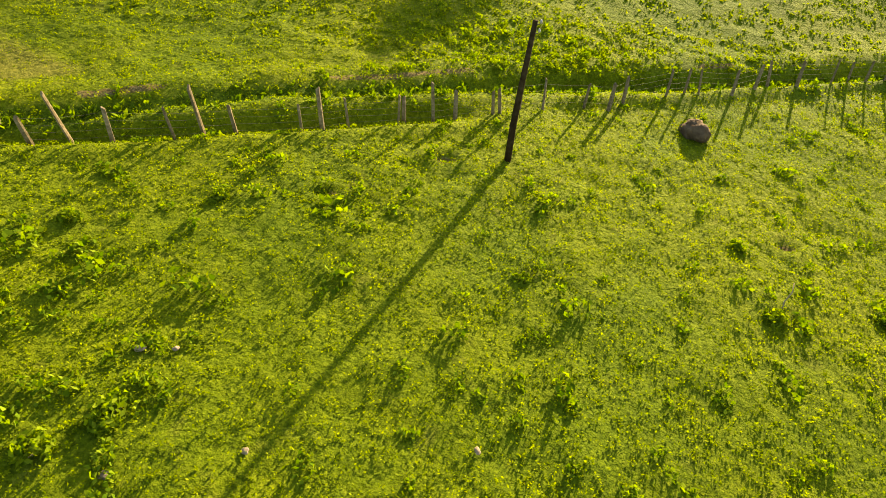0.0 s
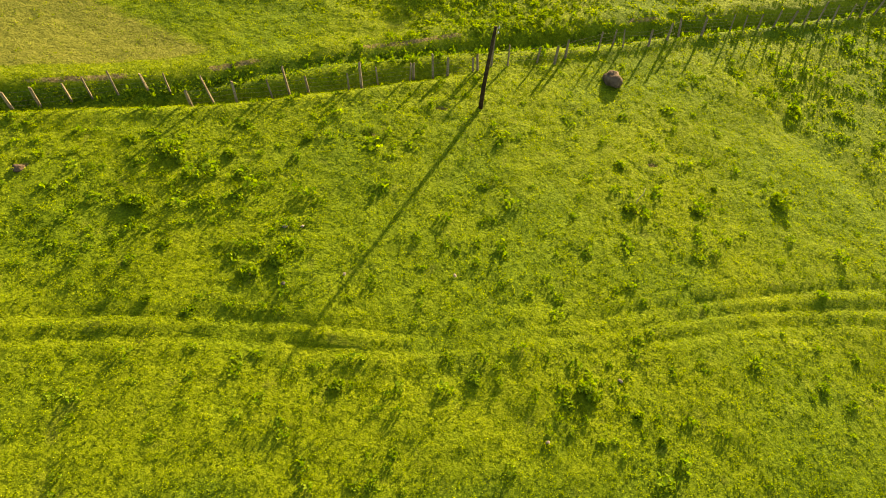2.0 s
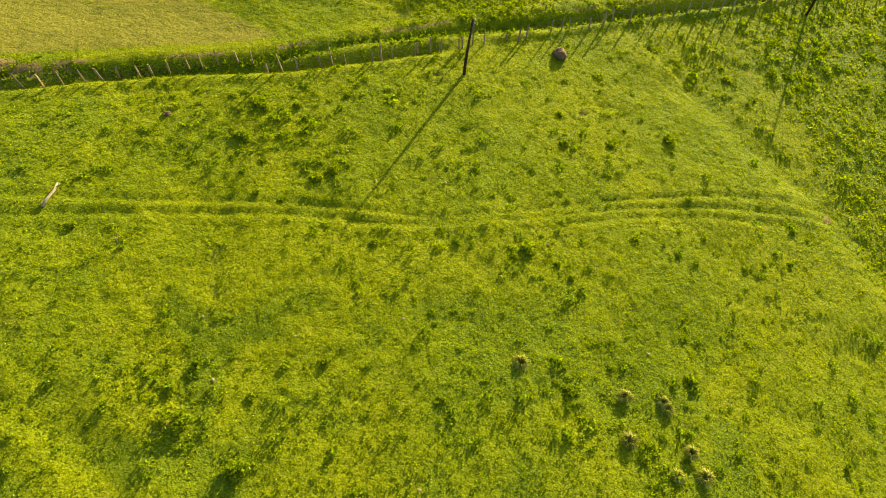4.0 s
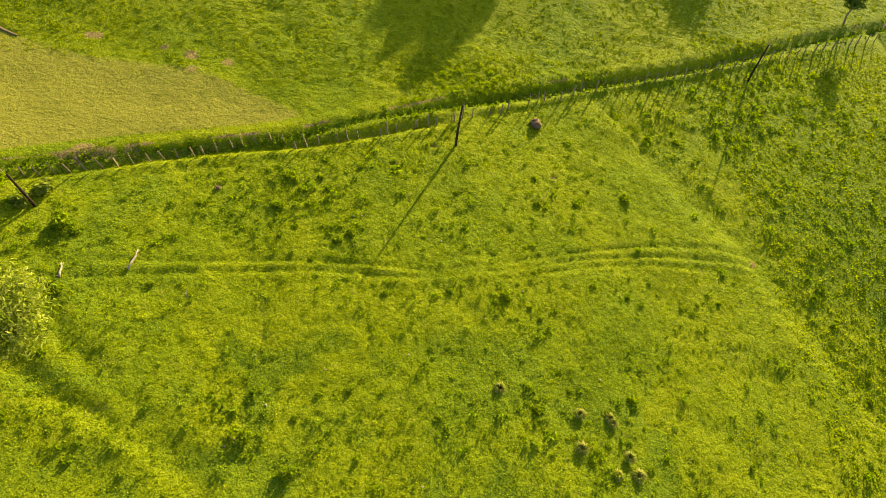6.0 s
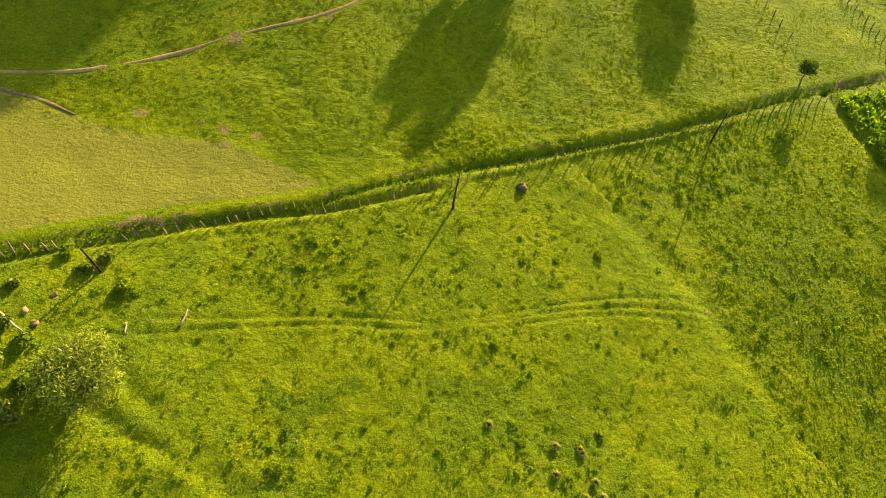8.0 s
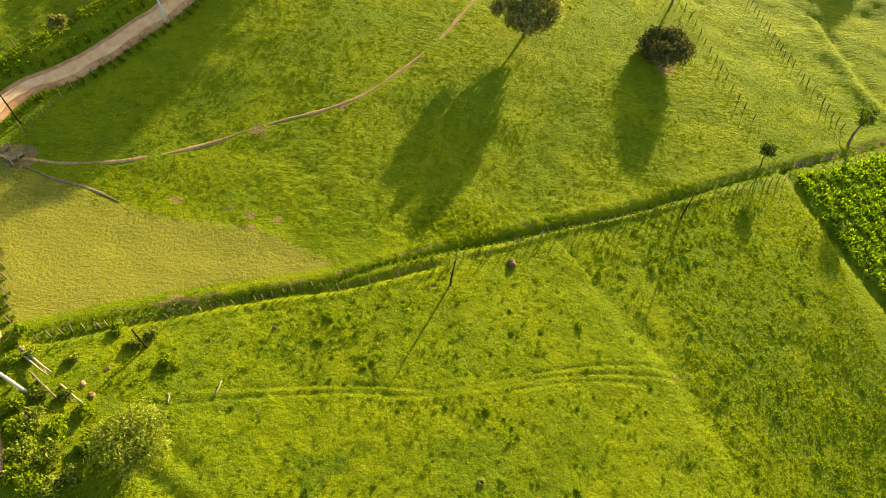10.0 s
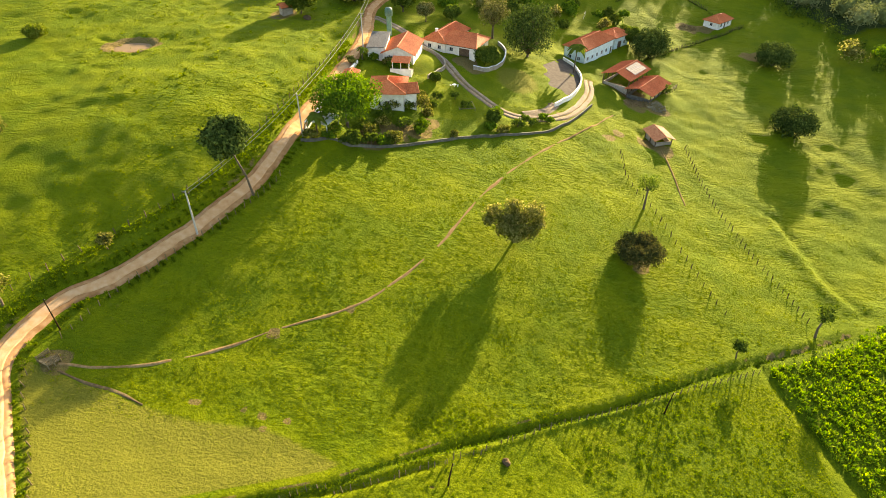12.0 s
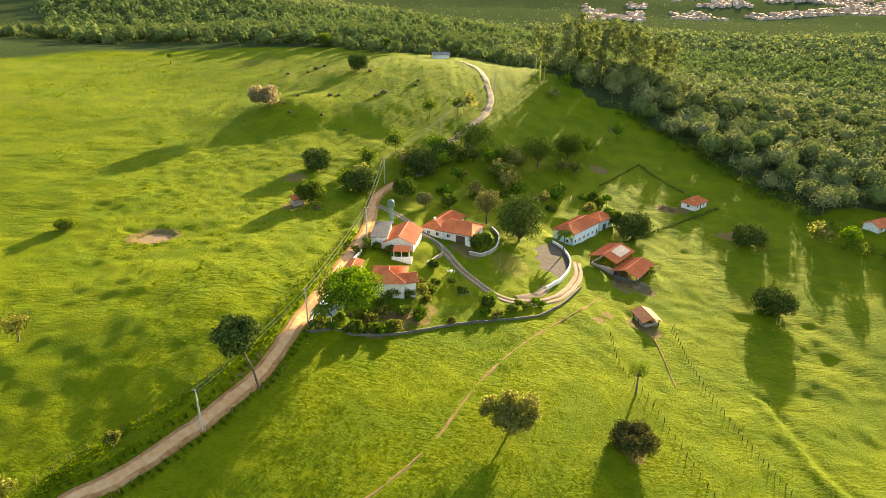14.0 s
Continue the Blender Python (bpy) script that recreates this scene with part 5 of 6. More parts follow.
for i, (x, y, r) in enumerate([(-41.5, -2.1, 1.6), (-38.7, -2.9, 1.4), (-38.7, -5.9, 1.8), (-39.2, -8.7, 1.6), (-35.9, -8.0, 1.3), (-36.9, 9.5, 1), (-34.5, 7.8, 1), (-46.8, 8.2, 1.2), (-40.3, 5.0, 0.8), (-30.4, 5.8, 1), (-33.2, 9.3, 0.9), (-42.7, -3.2, 1.3), (-41.1, -5.4, 1.5), (-40.8, -7.7, 1.4), (-37.2, -8.6, 1.5), (-35.5, -4.5, 1.2), (-41.8, 0.7, 1), (-37.1, -0.8, 1), (-34.8, -3.2, 1.3), (-43.7, -0.7, 1.1), (-39.4, 0.9, 0.8), (-46.1, 4.5, 1), (-44.4, 5.4, 0.9)]):
    bush(x, y, r, "sprawling leafy roadside shrub", WEED_LEAF if i % 2 else LEAF_LONG, seed=90 + i, leaves=320, leaf=0.2, height=r * 1.2, name="shrub", category="shrub")
tree(-30.3, -4.6, 5.4, 8.8, "spreading tree with long yellow-green leaves over the weeds", LEAF_LONG, seed=3, leaves=8200, leaf=0.21, slim=0.26, bare=0.12, lobes=24, gaps=0.6)

# ---- the trampled loading bay at the bend ----
bay = thing("loading_ramp", pose(-58.5, 35.9, 11.65, 0, 0, -29), "weathered wooden cattle loading ramp of grey boards", "ramp")
for k in range(6):
    part("board", Shape().box(-1.2, -1.0 + 0.36 * k, 0.5 - 0.06 * k, 1.2, -0.68 + 0.36 * k, 0.56 - 0.06 * k), POST_WOOD, bay)
for sx in (-1.2, 1.2):
    for sy in (-1.0, 0, 1.0):
        part("post", Shape().tube([(sx, sy, -0.4), (sx, sy, 1.5)], [0.09, 0.08], 7), POST_WOOD, bay)
    for z in (0.8, 1.15, 1.4):
        part("rail", Shape().box(sx - 0.03, -1.1, z - 0.06, sx + 0.03, 1.1, z + 0.06), POST_WOOD, bay)

# ---- fences further off ----
fence("wire_fence", spaced(smooth_line([(72.5, 126.7), (71.9, 108.2), (72.7, 94.3), (74.5, 81.8), (76.6, 69.1), (77.7, 59.3)]), 1.9, rng), "post-and-wire fence running down the slope from the shed", seed=6, meshes=THIN_POSTS, strands=3)
fence("wire_fence", spaced(smooth_line([(51, 117.2), (50, 104), (53.8, 91.4), (56.3, 77.8), (58.0, 67.9), (60.1, 60.5)]), 2.6, rng), "thin post-and-wire fence beside the cattle lane", seed=7, meshes=THIN_POSTS, strands=3)
fence("wire_fence", spaced(smooth_line([(-58.6, 40.4), (-53.7, 49.6), (-46.8, 58.2), (-41.3, 64.7), (-36.3, 70.9), (-32, 78.2), (-30.5, 82.8)]), 1.9, rng), "short grey posts fencing the field from the road", seed=8, strands=3)
fence("wire_fence", spaced(smooth_line([(-47.6, 7.6), (-50.9, 14.5), (-55.0, 22.3), (-59.2, 29.4), (-60.6, 33.6)]), 2.2, rng), "grey posts in the weeds beside the road", seed=12, strands=3)
fence("wire_fence", spaced(smooth_line([(-71, 46), (-65.2, 53.1), (-58.7, 60.7), (-50.9, 68.5), (-42.6, 79.7), (-36.7, 96.7), (-30.4, 123.2), (-24.1, 155.8)]), 3.0, rng), "pale posts and wire along the roadside hedge", seed=9, strands=3, meshes=THIN_POSTS)
fence("wire_fence", spaced(smooth_line([(78.7, 187.4), (97, 201.5), (126.8, 222.4)]), 1.1, rng), "dark post-and-wire fence of the small field", seed=10, strands=3, meshes=THIN_POSTS)
fence("wire_fence", spaced(smooth_line([(104.5, 266.5), (116.7, 236.3)]), 1.1, rng), "dark post-and-wire fence of the small field", seed=11, strands=3, meshes=THIN_POSTS)

# ---- poles and cables by the road ----
ROADSIDE_POLES = [(-43.3, 63.7, 9.5), (-28.6, 96, 10), (-19.2, 146.2, 11), (-17.4, 201.5, 10), (5.5, 255.3, 9.5), (36.6, 320.4, 11)]
tops = []
for i, (x, y, h) in enumerate(ROADSIDE_POLES):
    concrete_pole(x, y, h, "pale grey concrete utility pole by the road", turn=-20 + 12 * i)
    tops.append(Vector((x, y, land_at(x, y) + h - 0.2)))
for a, b in zip(tops[:-1], tops[1:]):
    for k in (-0.5, 0.5):
        cable(a + Vector((k, 0, 0)), b + Vector((k, 0, 0)), 0.9)
wooden_pole(-59.4, 41.9, 6.4, (-0.35, 0.1), "dark wooden pole at the road bend", insulators=1)

# ---- trees one by one ----
for x, y, h, w, kind, seed in [(111.4, 142.4, 9.0, 15.0, 1, 202), (125.6, 189.5, 9.4, 14.6, 1, 203), (79.2, 189.4, 11.2, 15.1, 1, 204), (31.8, 168.3, 18.7, 18.6, 1, 205), (20.9, 178.5, 13.4, 11.2, 0, 206), (-19.4, 103.0, 12.0, 17.5, 3, 207), (-45.1, 210.8, 10.5, 12.3, 1, 208), (-25.6, 188.8, 10.5, 13.7, 1, 209), (-41.1, 173.2, 9.2, 10.7, 2, 210), (-2.4, 215.7, 12.2, 13.9, 1, 211), (5.8, 230.0, 10.5, 10.6, 1, 212), (19.9, 248.6, 13.4, 19.7, 2, 213), (50.5, 246.6, 14.5, 17.6, 2, 214), (67.4, 260.9, 13.3, 14.2, 2, 215)] + [(31.4, 222.0, 8.1, 10.5, 2, 216), (-9.3, 187.3, 9.1, 9.6, 2, 217), (17.1, 154.7, 5.1, 8.1, 2, 218), (-80.8, 278.3, 11.0, 17.0, 6, 219), (-41.8, 348.8, 10.9, 13.2, 1, 220), (-170.1, 394.3, 7.6, 5.0, 4, 221), (50.9, 92.7, 9.9, 6.2, 4, 222), (77.0, 56.6, 8.7, 4.3, 4, 223), (58.0, 50.0, 4.7, 3.6, 4, 224), (-89.9, 86.2, 6.8, 8.2, 5, 225), (-57.4, 58.4, 3.6, 3.4, 5, 226), (-69.2, 45.1, 7.0, 5.2, 5, 227), (-31.3, 450.9, 7.7, 8.5, 2, 228), (-79.0, 461.4, 10.4, 14.4, 2, 229), (-110.8, 147.0, 3.8, 6.8, 7, 230), (-1.5, 179.8, 6.7, 6.4, 0, 231)] + [(7.5, 186.3, 5.4, 6.2, 2, 232), (73.1, 195.7, 6.8, 7.6, 2, 233), (-8.3, 101.0, 3.8, 4.7, 5, 234), (-2.2, 117.8, 4.3, 5.9, 5, 235), (-13.6, 98.4, 3.5, 3.4, 4, 236), (16.7, 119.9, 4.1, 4.3, 2, 237), (6.7, 128.8, 2.5, 2.9, 4, 238), (1.5, 136.2, 2.2, 3.4, 2, 239), (-17.6, 97.2, 3.8, 4.0, 2, 240), (-3.9, 124.7, 2.3, 3.6, 5, 241), (-9.7, 101.6, 2.5, 3.5, 2, 242)]:
    mat_, lab, extra = {
        0: (LEAF_GREY, "open-crowned tree with thin grey-yellow foliage", dict(leaves=3300, leaf=0.25, lobes=13, gaps=0.4, bare=0.28)),
        1: (LEAF_DARK, "dense round dark green mango tree", dict(leaves=6500, leaf=0.36, lobes=15, bare=0.02, sink=1.0)),
        2: (LEAF_MID, "broad leafy green tree", dict(leaves=4200, leaf=0.38, lobes=12, bare=0.1)),
        3: (LEAF_BRIGHT, "fresh bright green spreading garden tree", dict(leaves=9000, leaf=0.3, lobes=17, bare=0.3)),
        4: (LEAF_MID, "slender small tree with sparse leaves", dict(leaves=700, leaf=0.22, lobes=5, bare=0.5, gaps=0.6)),
        6: (LEAF_PALE, "broad pale tree in blossom on the hilltop", dict(leaves=4200, leaf=0.5, lobes=14, bare=0.15, gaps=0.4)),
        5: (LEAF_YELLOW, "small pale yellow-green tree", dict(leaves=900, leaf=0.24, lobes=6, bare=0.3, gaps=0.6)),
        7: (LEAF_LONG, "rounded pale yellow-green shrub on the open hillside", dict(leaves=3600, leaf=0.27, lobes=12, bare=0.02, gaps=0.35)),
    }[kind]
    tree(x, y, h, w, lab, mat_, seed=int(seed), **extra)
tree(17.1, 73.0, 8.2, 11.0, "open-crowned tree with clumps of olive-yellow foliage", LEAF_OLIVE, seed=203, leaves=9000, leaf=0.24, bare=0.22, gaps=0.6, trunk=0.034,
     masses=[(-4.1, 1.4, 6.3, 2.1), (0.0, 2.4, 6.9, 2.1), (4.2, 1.2, 6.5, 2.3), (0.2, -2.4, 4.2, 2.3), (2.9, -1.6, 3.7, 1.9), (-2.4, -1.2, 4.3, 1.7), (-5.4, 0.2, 5.2, 1.2), (5.0, -0.2, 4.6, 1.4), (0.6, -1.2, 2.6, 1.4), (0.2, 0.3, 5.3, 2.0), (1.6, 0.6, 5.4, 1.4), (-1.8, 0.8, 5.4, 1.3)])
tree(44.8, 74.1, 4.6, 11.2, "low domed dark mango tree over bare red earth", LEAF_BROWN, seed=214, leaves=8500, leaf=0.22, bare=0.3, lobes=17, gaps=0.4, trunk=0.05)
tree(-35.2, 74.8, 17.0, 9.6, "tall bare-stemmed roadside tree leaning over the hedge", LEAF_DARK, seed=17, leaves=6000, leaf=0.34, bare=0.48, lobes=8, lean=(-3.2, 0.6), trunk=0.014)
palm(-25.5, 96.7, 6.2, 5.6, "short palm by the white canopy", 1)
palm(46.3, 163.1, 11.0, 6.8, "tall palm beside the pale blue house", 2)
palm(-19.1, 140.9, 4.0, 3.6, "small palm by the roadside wall", 4)
for i, (x, y, r) in enumerate(([(-16.3, 97.7, 2), (-11.7, 100.1, 2.1), (-8.4, 103.2, 1.8), (-6, 116.8, 2), (-3.8, 119.1, 2.1), (-0.6, 117.6, 1.8), (0.9, 122.3, 1.5), (-16.2, 141.3, 1.8), (-11.9, 141.2, 1.8), (-6.7, 139.7, 1.5), (15.6, 116.4, 1.7), (18.7, 116, 1.8), (23.1, 120, 2), (17.9, 123.9, 2.2), (6.1, 109.6, 1.5), (-18.8, 96.6, 2.2), (-21.6, 97.6, 2.1), (-26.6, 95.4, 1.8), (27.6, 122.8, 1.5), (-2.8, 107.8, 1.8), (4, 167.5, 1.5), (75.7, 157.5, 2.4), (33, 126, 1.4), (-9.7, 115.2, 2.7), (-11.7, 111.7, 2.7), (-7.3, 118.5, 2.2)] + [(-14.6, 101.8, 2.7), (-9.9, 105, 2.7), (-6.5, 108.8, 2.4), (-3.6, 113.8, 2.8), (-2.1, 110.5, 2.2), (-8.1, 112, 2.4), (-11.5, 108, 2.2), (0.1, 113.9, 1.8), (-15.6, 104.9, 2.5), (-17.9, 100.3, 2.5), (-22.6, 95, 1.8), (-25.3, 100.4, 2), (-2.3, 125.4, 2), (0.1, 130.9, 1.8), (1.8, 127, 1.7), (-16.7, 137.3, 2), (-10.1, 138.3, 2), (-19.3, 129.1, 1.8), (-21.7, 137.1, 1.8), (13.5, 119.7, 1.7), (25.2, 123.4, 1.8), (21, 122.1, 1.5), (30.6, 126.6, 1.7), (36.3, 130, 1.5)][::2])):
    bush(x, y, r, "garden shrub with glossy leaves", (LEAF_MID, LEAF_BRIGHT, LEAF_YELLOW)[i % 3], seed=120 + i, leaves=520, leaf=0.28, height=r * 1.6, name="shrub", category="shrub")

# ---- the farmstead ----
W = lambda *at: [(a, 1.2, 1.0, 1.1, "w") for a in at]
house("house", -10.7, 120.1, 88, 10.0, 8.6, 4.4, 1.7, "white two-storey house with a red clay tile roof", hip=0.9, openings={"-x": W(2.2, 6.4) + [(4.4, 1.0, 0, 2.1, "d")], "-y": W(2.0, 5.0, 8.0)}, z=17.1, deep=3.0)
house("house", -6.1, 118.6, 10, 4.6, 4.2, 4.0, 1.3, "white gabled house wing with a red clay tile roof", z=17.1, openings={"+x": [(2.1, 1.4, 1.0, 1.3, "w")]})
house("house", -7.9, 148.1, 79, 12.4, 8.8, 3.1, 1.9, "white house with an orange clay tile roof and a porch", z=18.6, openings={"-x": W(2.2) + [(6.0, 2.6, 0, 2.2, "d")], "-y": W(3, 6, 9)})
garage = thing("garage", pose(-14.8, 149.6, 20.1, 0, 0, 87), "long white garage under grey corrugated sheets", "garage")
gs = Shape()
wall_run(gs, -6.3, -2.4, 6.3, -2.4, -2, 2.9, 0.2)
part("wall", gs, PLASTER, garage)
gs = Shape()
wall_run(gs, 6.3, 2.4, -6.3, 2.4, -2, 2.6, 0.2, [(3.0, 1.0, 1.0, 1.0), (8.0, 1.0, 1.0, 1.0)])
part("wall", gs, PLASTER, garage)
for sx in (-6.3, 6.1):
    part("wall", Shape().box(sx, -2.4, -2, sx + 0.2, 2.6, 2.6), PLASTER, garage)
sheetroof = Shape().slab([(-6.7, -2.7, 3.05), (6.7, -2.7, 3.05), (6.7, 2.9, 2.75), (-6.7, 2.9, 2.75)], 0.08)
for k in range(27):
    sheetroof.box(-6.6 + k * 0.5, -2.65, 2.95, -6.45 + k * 0.5, 2.85, 3.07)
part("roof", sheetroof, SHEET, garage)
house("lean_to", -20.8, 124.4, 82, 5.4, 3.2, 2.4, 0.5, "small outbuilding with an orange tile roof by the road wall", z=20.1, category="outbuilding")
canopy = thing("canopy", pose(-24.6, 99.5, 19.3, 0, 0, 70), "white sheet canopy on posts over a paved yard", "canopy")
part("sheet", Shape().slab([(-3.0, -2.9, 2.7), (3.0, -2.9, 2.7), (3.0, 0, 3.05), (-3.0, 0, 3.05)], 0.06).slab([(-3.0, 0, 3.05), (3.0, 0, 3.05), (3.0, 2.9, 2.7), (-3.0, 2.9, 2.7)], 0.06), WHITE_SHEET, canopy)
for sx in (-2.8, 2.8):
    for sy in (-2.7, 2.7):
        part("post", Shape().tube([(sx, sy, -1.5), (sx, sy, 2.7)], [0.08, 0.07], 7), WHITE_METAL, canopy)
house("house", 10.5, 161.5, -27, 12.0, 10.4, 3.2, 2.3, "large pale house with a broad red clay tile roof", z=15.8, deep=4, roof_mat=TILE, hip=0.35, openings={"-y": W(1.6, 4.0) + [(8.4, 3.4, 0, 2.3, "d")], "+x": W(3.0, 7.0)})
house("house", 5.2, 167.0, 60, 15.5, 7.6, 3.4, 2.0, "pale house wing with an orange clay tile roof", z=15.8, deep=4, roof_mat=TILE, hip=0.5, openings={"-x": W(2.0, 5.4), "+y": W(3.0, 7.0, 11.0)}, chimney=(-5.0, 0.8))
porch = thing("porch", pose(-7.8, 138.3, 18.6, 0, 0, -10), "white porch with an orange tiled roof on posts", "porch")
part("roof", Shape().slab([(-2.6, -2.4, 2.7), (2.6, -2.4, 2.7), (2.6, 0.4, 3.5), (-2.6, 0.4, 3.5)], 0.16), TILE, porch)
for k in (-2.3, 0, 2.3):
    part("post", Shape().box(k - 0.09, -2.2, -1.5, k + 0.09, -2.02, 2.68), PLASTER, porch)
part("parapet", Shape().box(-3.0, -2.35, -2.4, 3.0, -2.2, 0.75), PLASTER, porch)
part("deck", Shape().box(-3.0, -2.2, -2.4, 3.0, 0.4, 0.05), STONEWORK, porch)
masonry("retaining_wall", smooth_line([(-3.2, 156.3), (0.7, 154.5), (3.8, 150.6), (4.2, 146.1), (2.4, 141.7), (-0.7, 136)], 0.6), 0.9, 0.3, STONEWORK, "curved low brown masonry wall below the lawn", STONEWORK)
house("house", 55.4, 184.0, 46, 18.0, 8.4, 5.0, 1.9, "long pale blue house with a red clay tile roof", BLUE_PLASTER, hip=0.7, z=6.1, deep=4, openings={"-y": W(2.0, 5.0, 8.0, 11.0, 14.0) + [(17.0, 1.0, 0, 2.1, "d")], "-x": W(2.5, 6.0)})
house("house", 66.8, 195.1, 40, 8.0, 7.0, 4.2, 1.5, "pale blue house wing with a red clay tile roof", BLUE_PLASTER, hip=0.8, z=6.1, deep=4, openings={"-y": [(3.0, 2.2, 0, 2.3, "d")] + W(6.0)})
open_barn(63.8, 164.5, 48, 13.2, 9.6, 3.6, 1.6, "open brick barn with a red roof and solar panels", TILE_OLD, panels=(2, 6), z=4.3, wall_mat=STONEWORK)
open_barn(69.5, 157.6, 49, 13.0, 8.6, 2.8, 1.3, "low open barn with a red tile roof", TILE_OLD, z=2.8, wall_mat=DULL_WALL, walls=1.1)
open_barn(65.3, 129.3, 99, 7.0, 5.4, 2.2, 1.0, "small open shed with an orange sheet roof on bare earth", ORANGE_SHEET, walls=1.2, wall_mat=STONEWORK, name="shed", z=0.8)
house("house", 116.6, 223.9, 39, 9.6, 6.6, 2.9, 1.6, "small white farmhouse with an orange hipped roof", hip=0.6, z=3.8, roof_mat=TILE, openings={"-y": W(2.0, 7.0) + [(4.6, 1.0, 0, 2.1, "d")], "-x": W(3.3)})
house("house", 184.5, 200.9, 25, 11.6, 6.4, 2.9, 1.5, "white farmhouse with an orange roof at the forest edge", z=2.0, openings={"-y": W(2, 5, 9)})
house("hut", -45.7, 172.9, 33, 3.4, 3.0, 2.2, 0.7, "small red-roofed brick hut on the hillside", STONEWORK, z=23.7, category="hut")
house("house", 7.9, 407.6, 10, 11, 6, 3.0, 1.2, "low pale house at the crest of the hill road", z=46.1, roof_mat=SHEET)

tank = thing("water_tank", pose(-12.6, 162.6, 20.1), "tall green water tank tower", "water tank")
part("column", Shape().tube([(0, 0, -1), (0, 0, 5.6)], [0.75, 0.75], 16), GREEN_TANK, tank)
part("vessel", Shape().tube([(0, 0, 5.6), (0, 0, 5.8), (0, 0, 7.6), (0, 0, 8.0), (0, 0, 8.2)], [0.8, 1.15, 1.15, 0.9, 0.3], 18), GREEN_TANK, tank, smooth=True)
part("ladder", Shape().box(0.76, -0.2, 0, 0.8, -0.16, 7.4).box(0.76, 0.16, 0, 0.8, 0.2, 7.4), WIRE, tank)

masonry("garden_wall", smooth_line([(-28.6, 93.5), (-16.2, 97), (-5.7, 101.5), (5.7, 108.1), (21.2, 115.1), (31.3, 120.3), (39.4, 128.9), (48.1, 141.8)]), 0.6, 0.22, DULL_WALL, "low dark stained wall round the garden", DULL_WALL)
masonry("curved_wall", smooth_line([(12.8, 149.5), (17.7, 150.2), (22.3, 157.1), (24.2, 166.9), (22.4, 173.2)], 0.6), 1.2, 0.3, STONEWORK, "curved masonry wall with a white coping", WHITE_METAL)
masonry("curved_wall", smooth_line([(35.9, 136.5), (42.2, 144), (47.5, 156.2), (47.4, 166.6), (44.3, 172)], 0.6), 1.2, 0.3, PLASTER, "curved white wall round the parking yard", WHITE_METAL)
masonry("road_wall", smooth_line([(-28.7, 96.2), (-25.3, 114.9), (-23.3, 125.5), (-20.1, 137.8)]), 0.8, 0.25, PLASTER, "low white roadside garden wall")
yard = Shape().slab([tuple(p) for p in [(36.3, 164, 10.08), (43.8, 172.7, 8.94), (47.8, 166.7, 7.77), (47.9, 157.2, 7.14), (41.3, 142.9, 7.44), (36.3, 137.1, 8.02), (32.5, 133.2, 8.5), (34.3, 147.3, 9.36)]], 0.5)
tagged(part("pavement_yard", yard, YARD), "bare grey-brown parking yard inside the curved wall", "pavement", kind="structure")
strip("driveway_spur", smooth_line([(36.4, 137.9), (31.3, 131.4), (25.8, 128)], 0.8), 1.5, GRAVEL_ROAD, "gravel approach to the parking yard", lift=0.1, across=6)
pen = thing("cattle_pen", pose(75.5, 156.6, 2.8, 0, 0, 48), "dark timber cattle pen beside the barn", "pen")
for k in range(7):
    part("post", Shape().tube([(k * 1.3, 0, -0.5), (k * 1.3, 0, 1.5)], [0.08, 0.07], 6), TIMBER, pen)
for z in (0.4, 0.8, 1.2):
    part("rail", Shape().box(-0.1, -0.03, z - 0.06, 7.9, 0.03, z + 0.06), TIMBER, pen)
def rubble(x, y, radius, count, mat, label, seed):
    """A spread heap of broken tiles and bricks on bare earth, one mass."""
    q = np.random.default_rng(seed)
    s = Shape()
    for _ in range(count):
        a, d = q.uniform(0, 6.28), radius * math.sqrt(q.random())
        px, py = x + d * math.cos(a), y + 0.7 * d * math.sin(a)
        m = pose(px, py, land_at(px, py) + 0.1 + 0.5 * max(0, 1 - d / radius) * q.random(), q.uniform(-40, 40), q.uniform(-40, 40), q.uniform(0, 360))
        w, h = q.uniform(0.12, 0.45), q.uniform(0.08, 0.3)
        s.box(-w, -h, -0.06, w, h, 0.08, m)
    return tagged(part("rubble", s, mat), label, "rubble", kind="stuff")


rubble(64.6, 150.2, 4.4, 150, TRAIL, "spread of broken bricks and earth below the barn", 31)
rubble(70.2, 148.6, 3.2, 90, PALE_WOOD, "heap of pale broken timber below the barn", 32)
rubble(103.6, 219.8, 3.6, 70, TRAIL, "heap of earth and broken bricks by the farmhouse", 33)
goal = thing("football_goal", pose(60.2, 216.7, 8.93, 0, 0, 70), "small white football goal on the lawn", "goal")
part("frame", Shape().tube([(-1.5, 0, -0.2), (-1.5, 0, 2), (1.5, 0, 2), (1.5, 0, -0.2)], [0.05] * 4, 6), WHITE_METAL, goal)
arbor = thing("garden_trellis", pose(9.6, 126.3, 12.72, 0, 0, 8), "square garden bed fenced with pale wooden rails", "trellis")
for k in (-2.1, 2.1):
    part("rail", Shape().box(-2.1, k - 0.05, 0.3, 2.1, k + 0.05, 0.42), PALE_WOOD, arbor)
    part("rail", Shape().box(k - 0.05, -2.1, 0.3, k + 0.05, 2.1, 0.42), PALE_WOOD, arbor)
    for q in (-2.1, 2.1):
        part("post", Shape().box(k - 0.06, q - 0.06, -0.4, k + 0.06, q + 0.06, 0.5), PALE_WOOD, arbor)
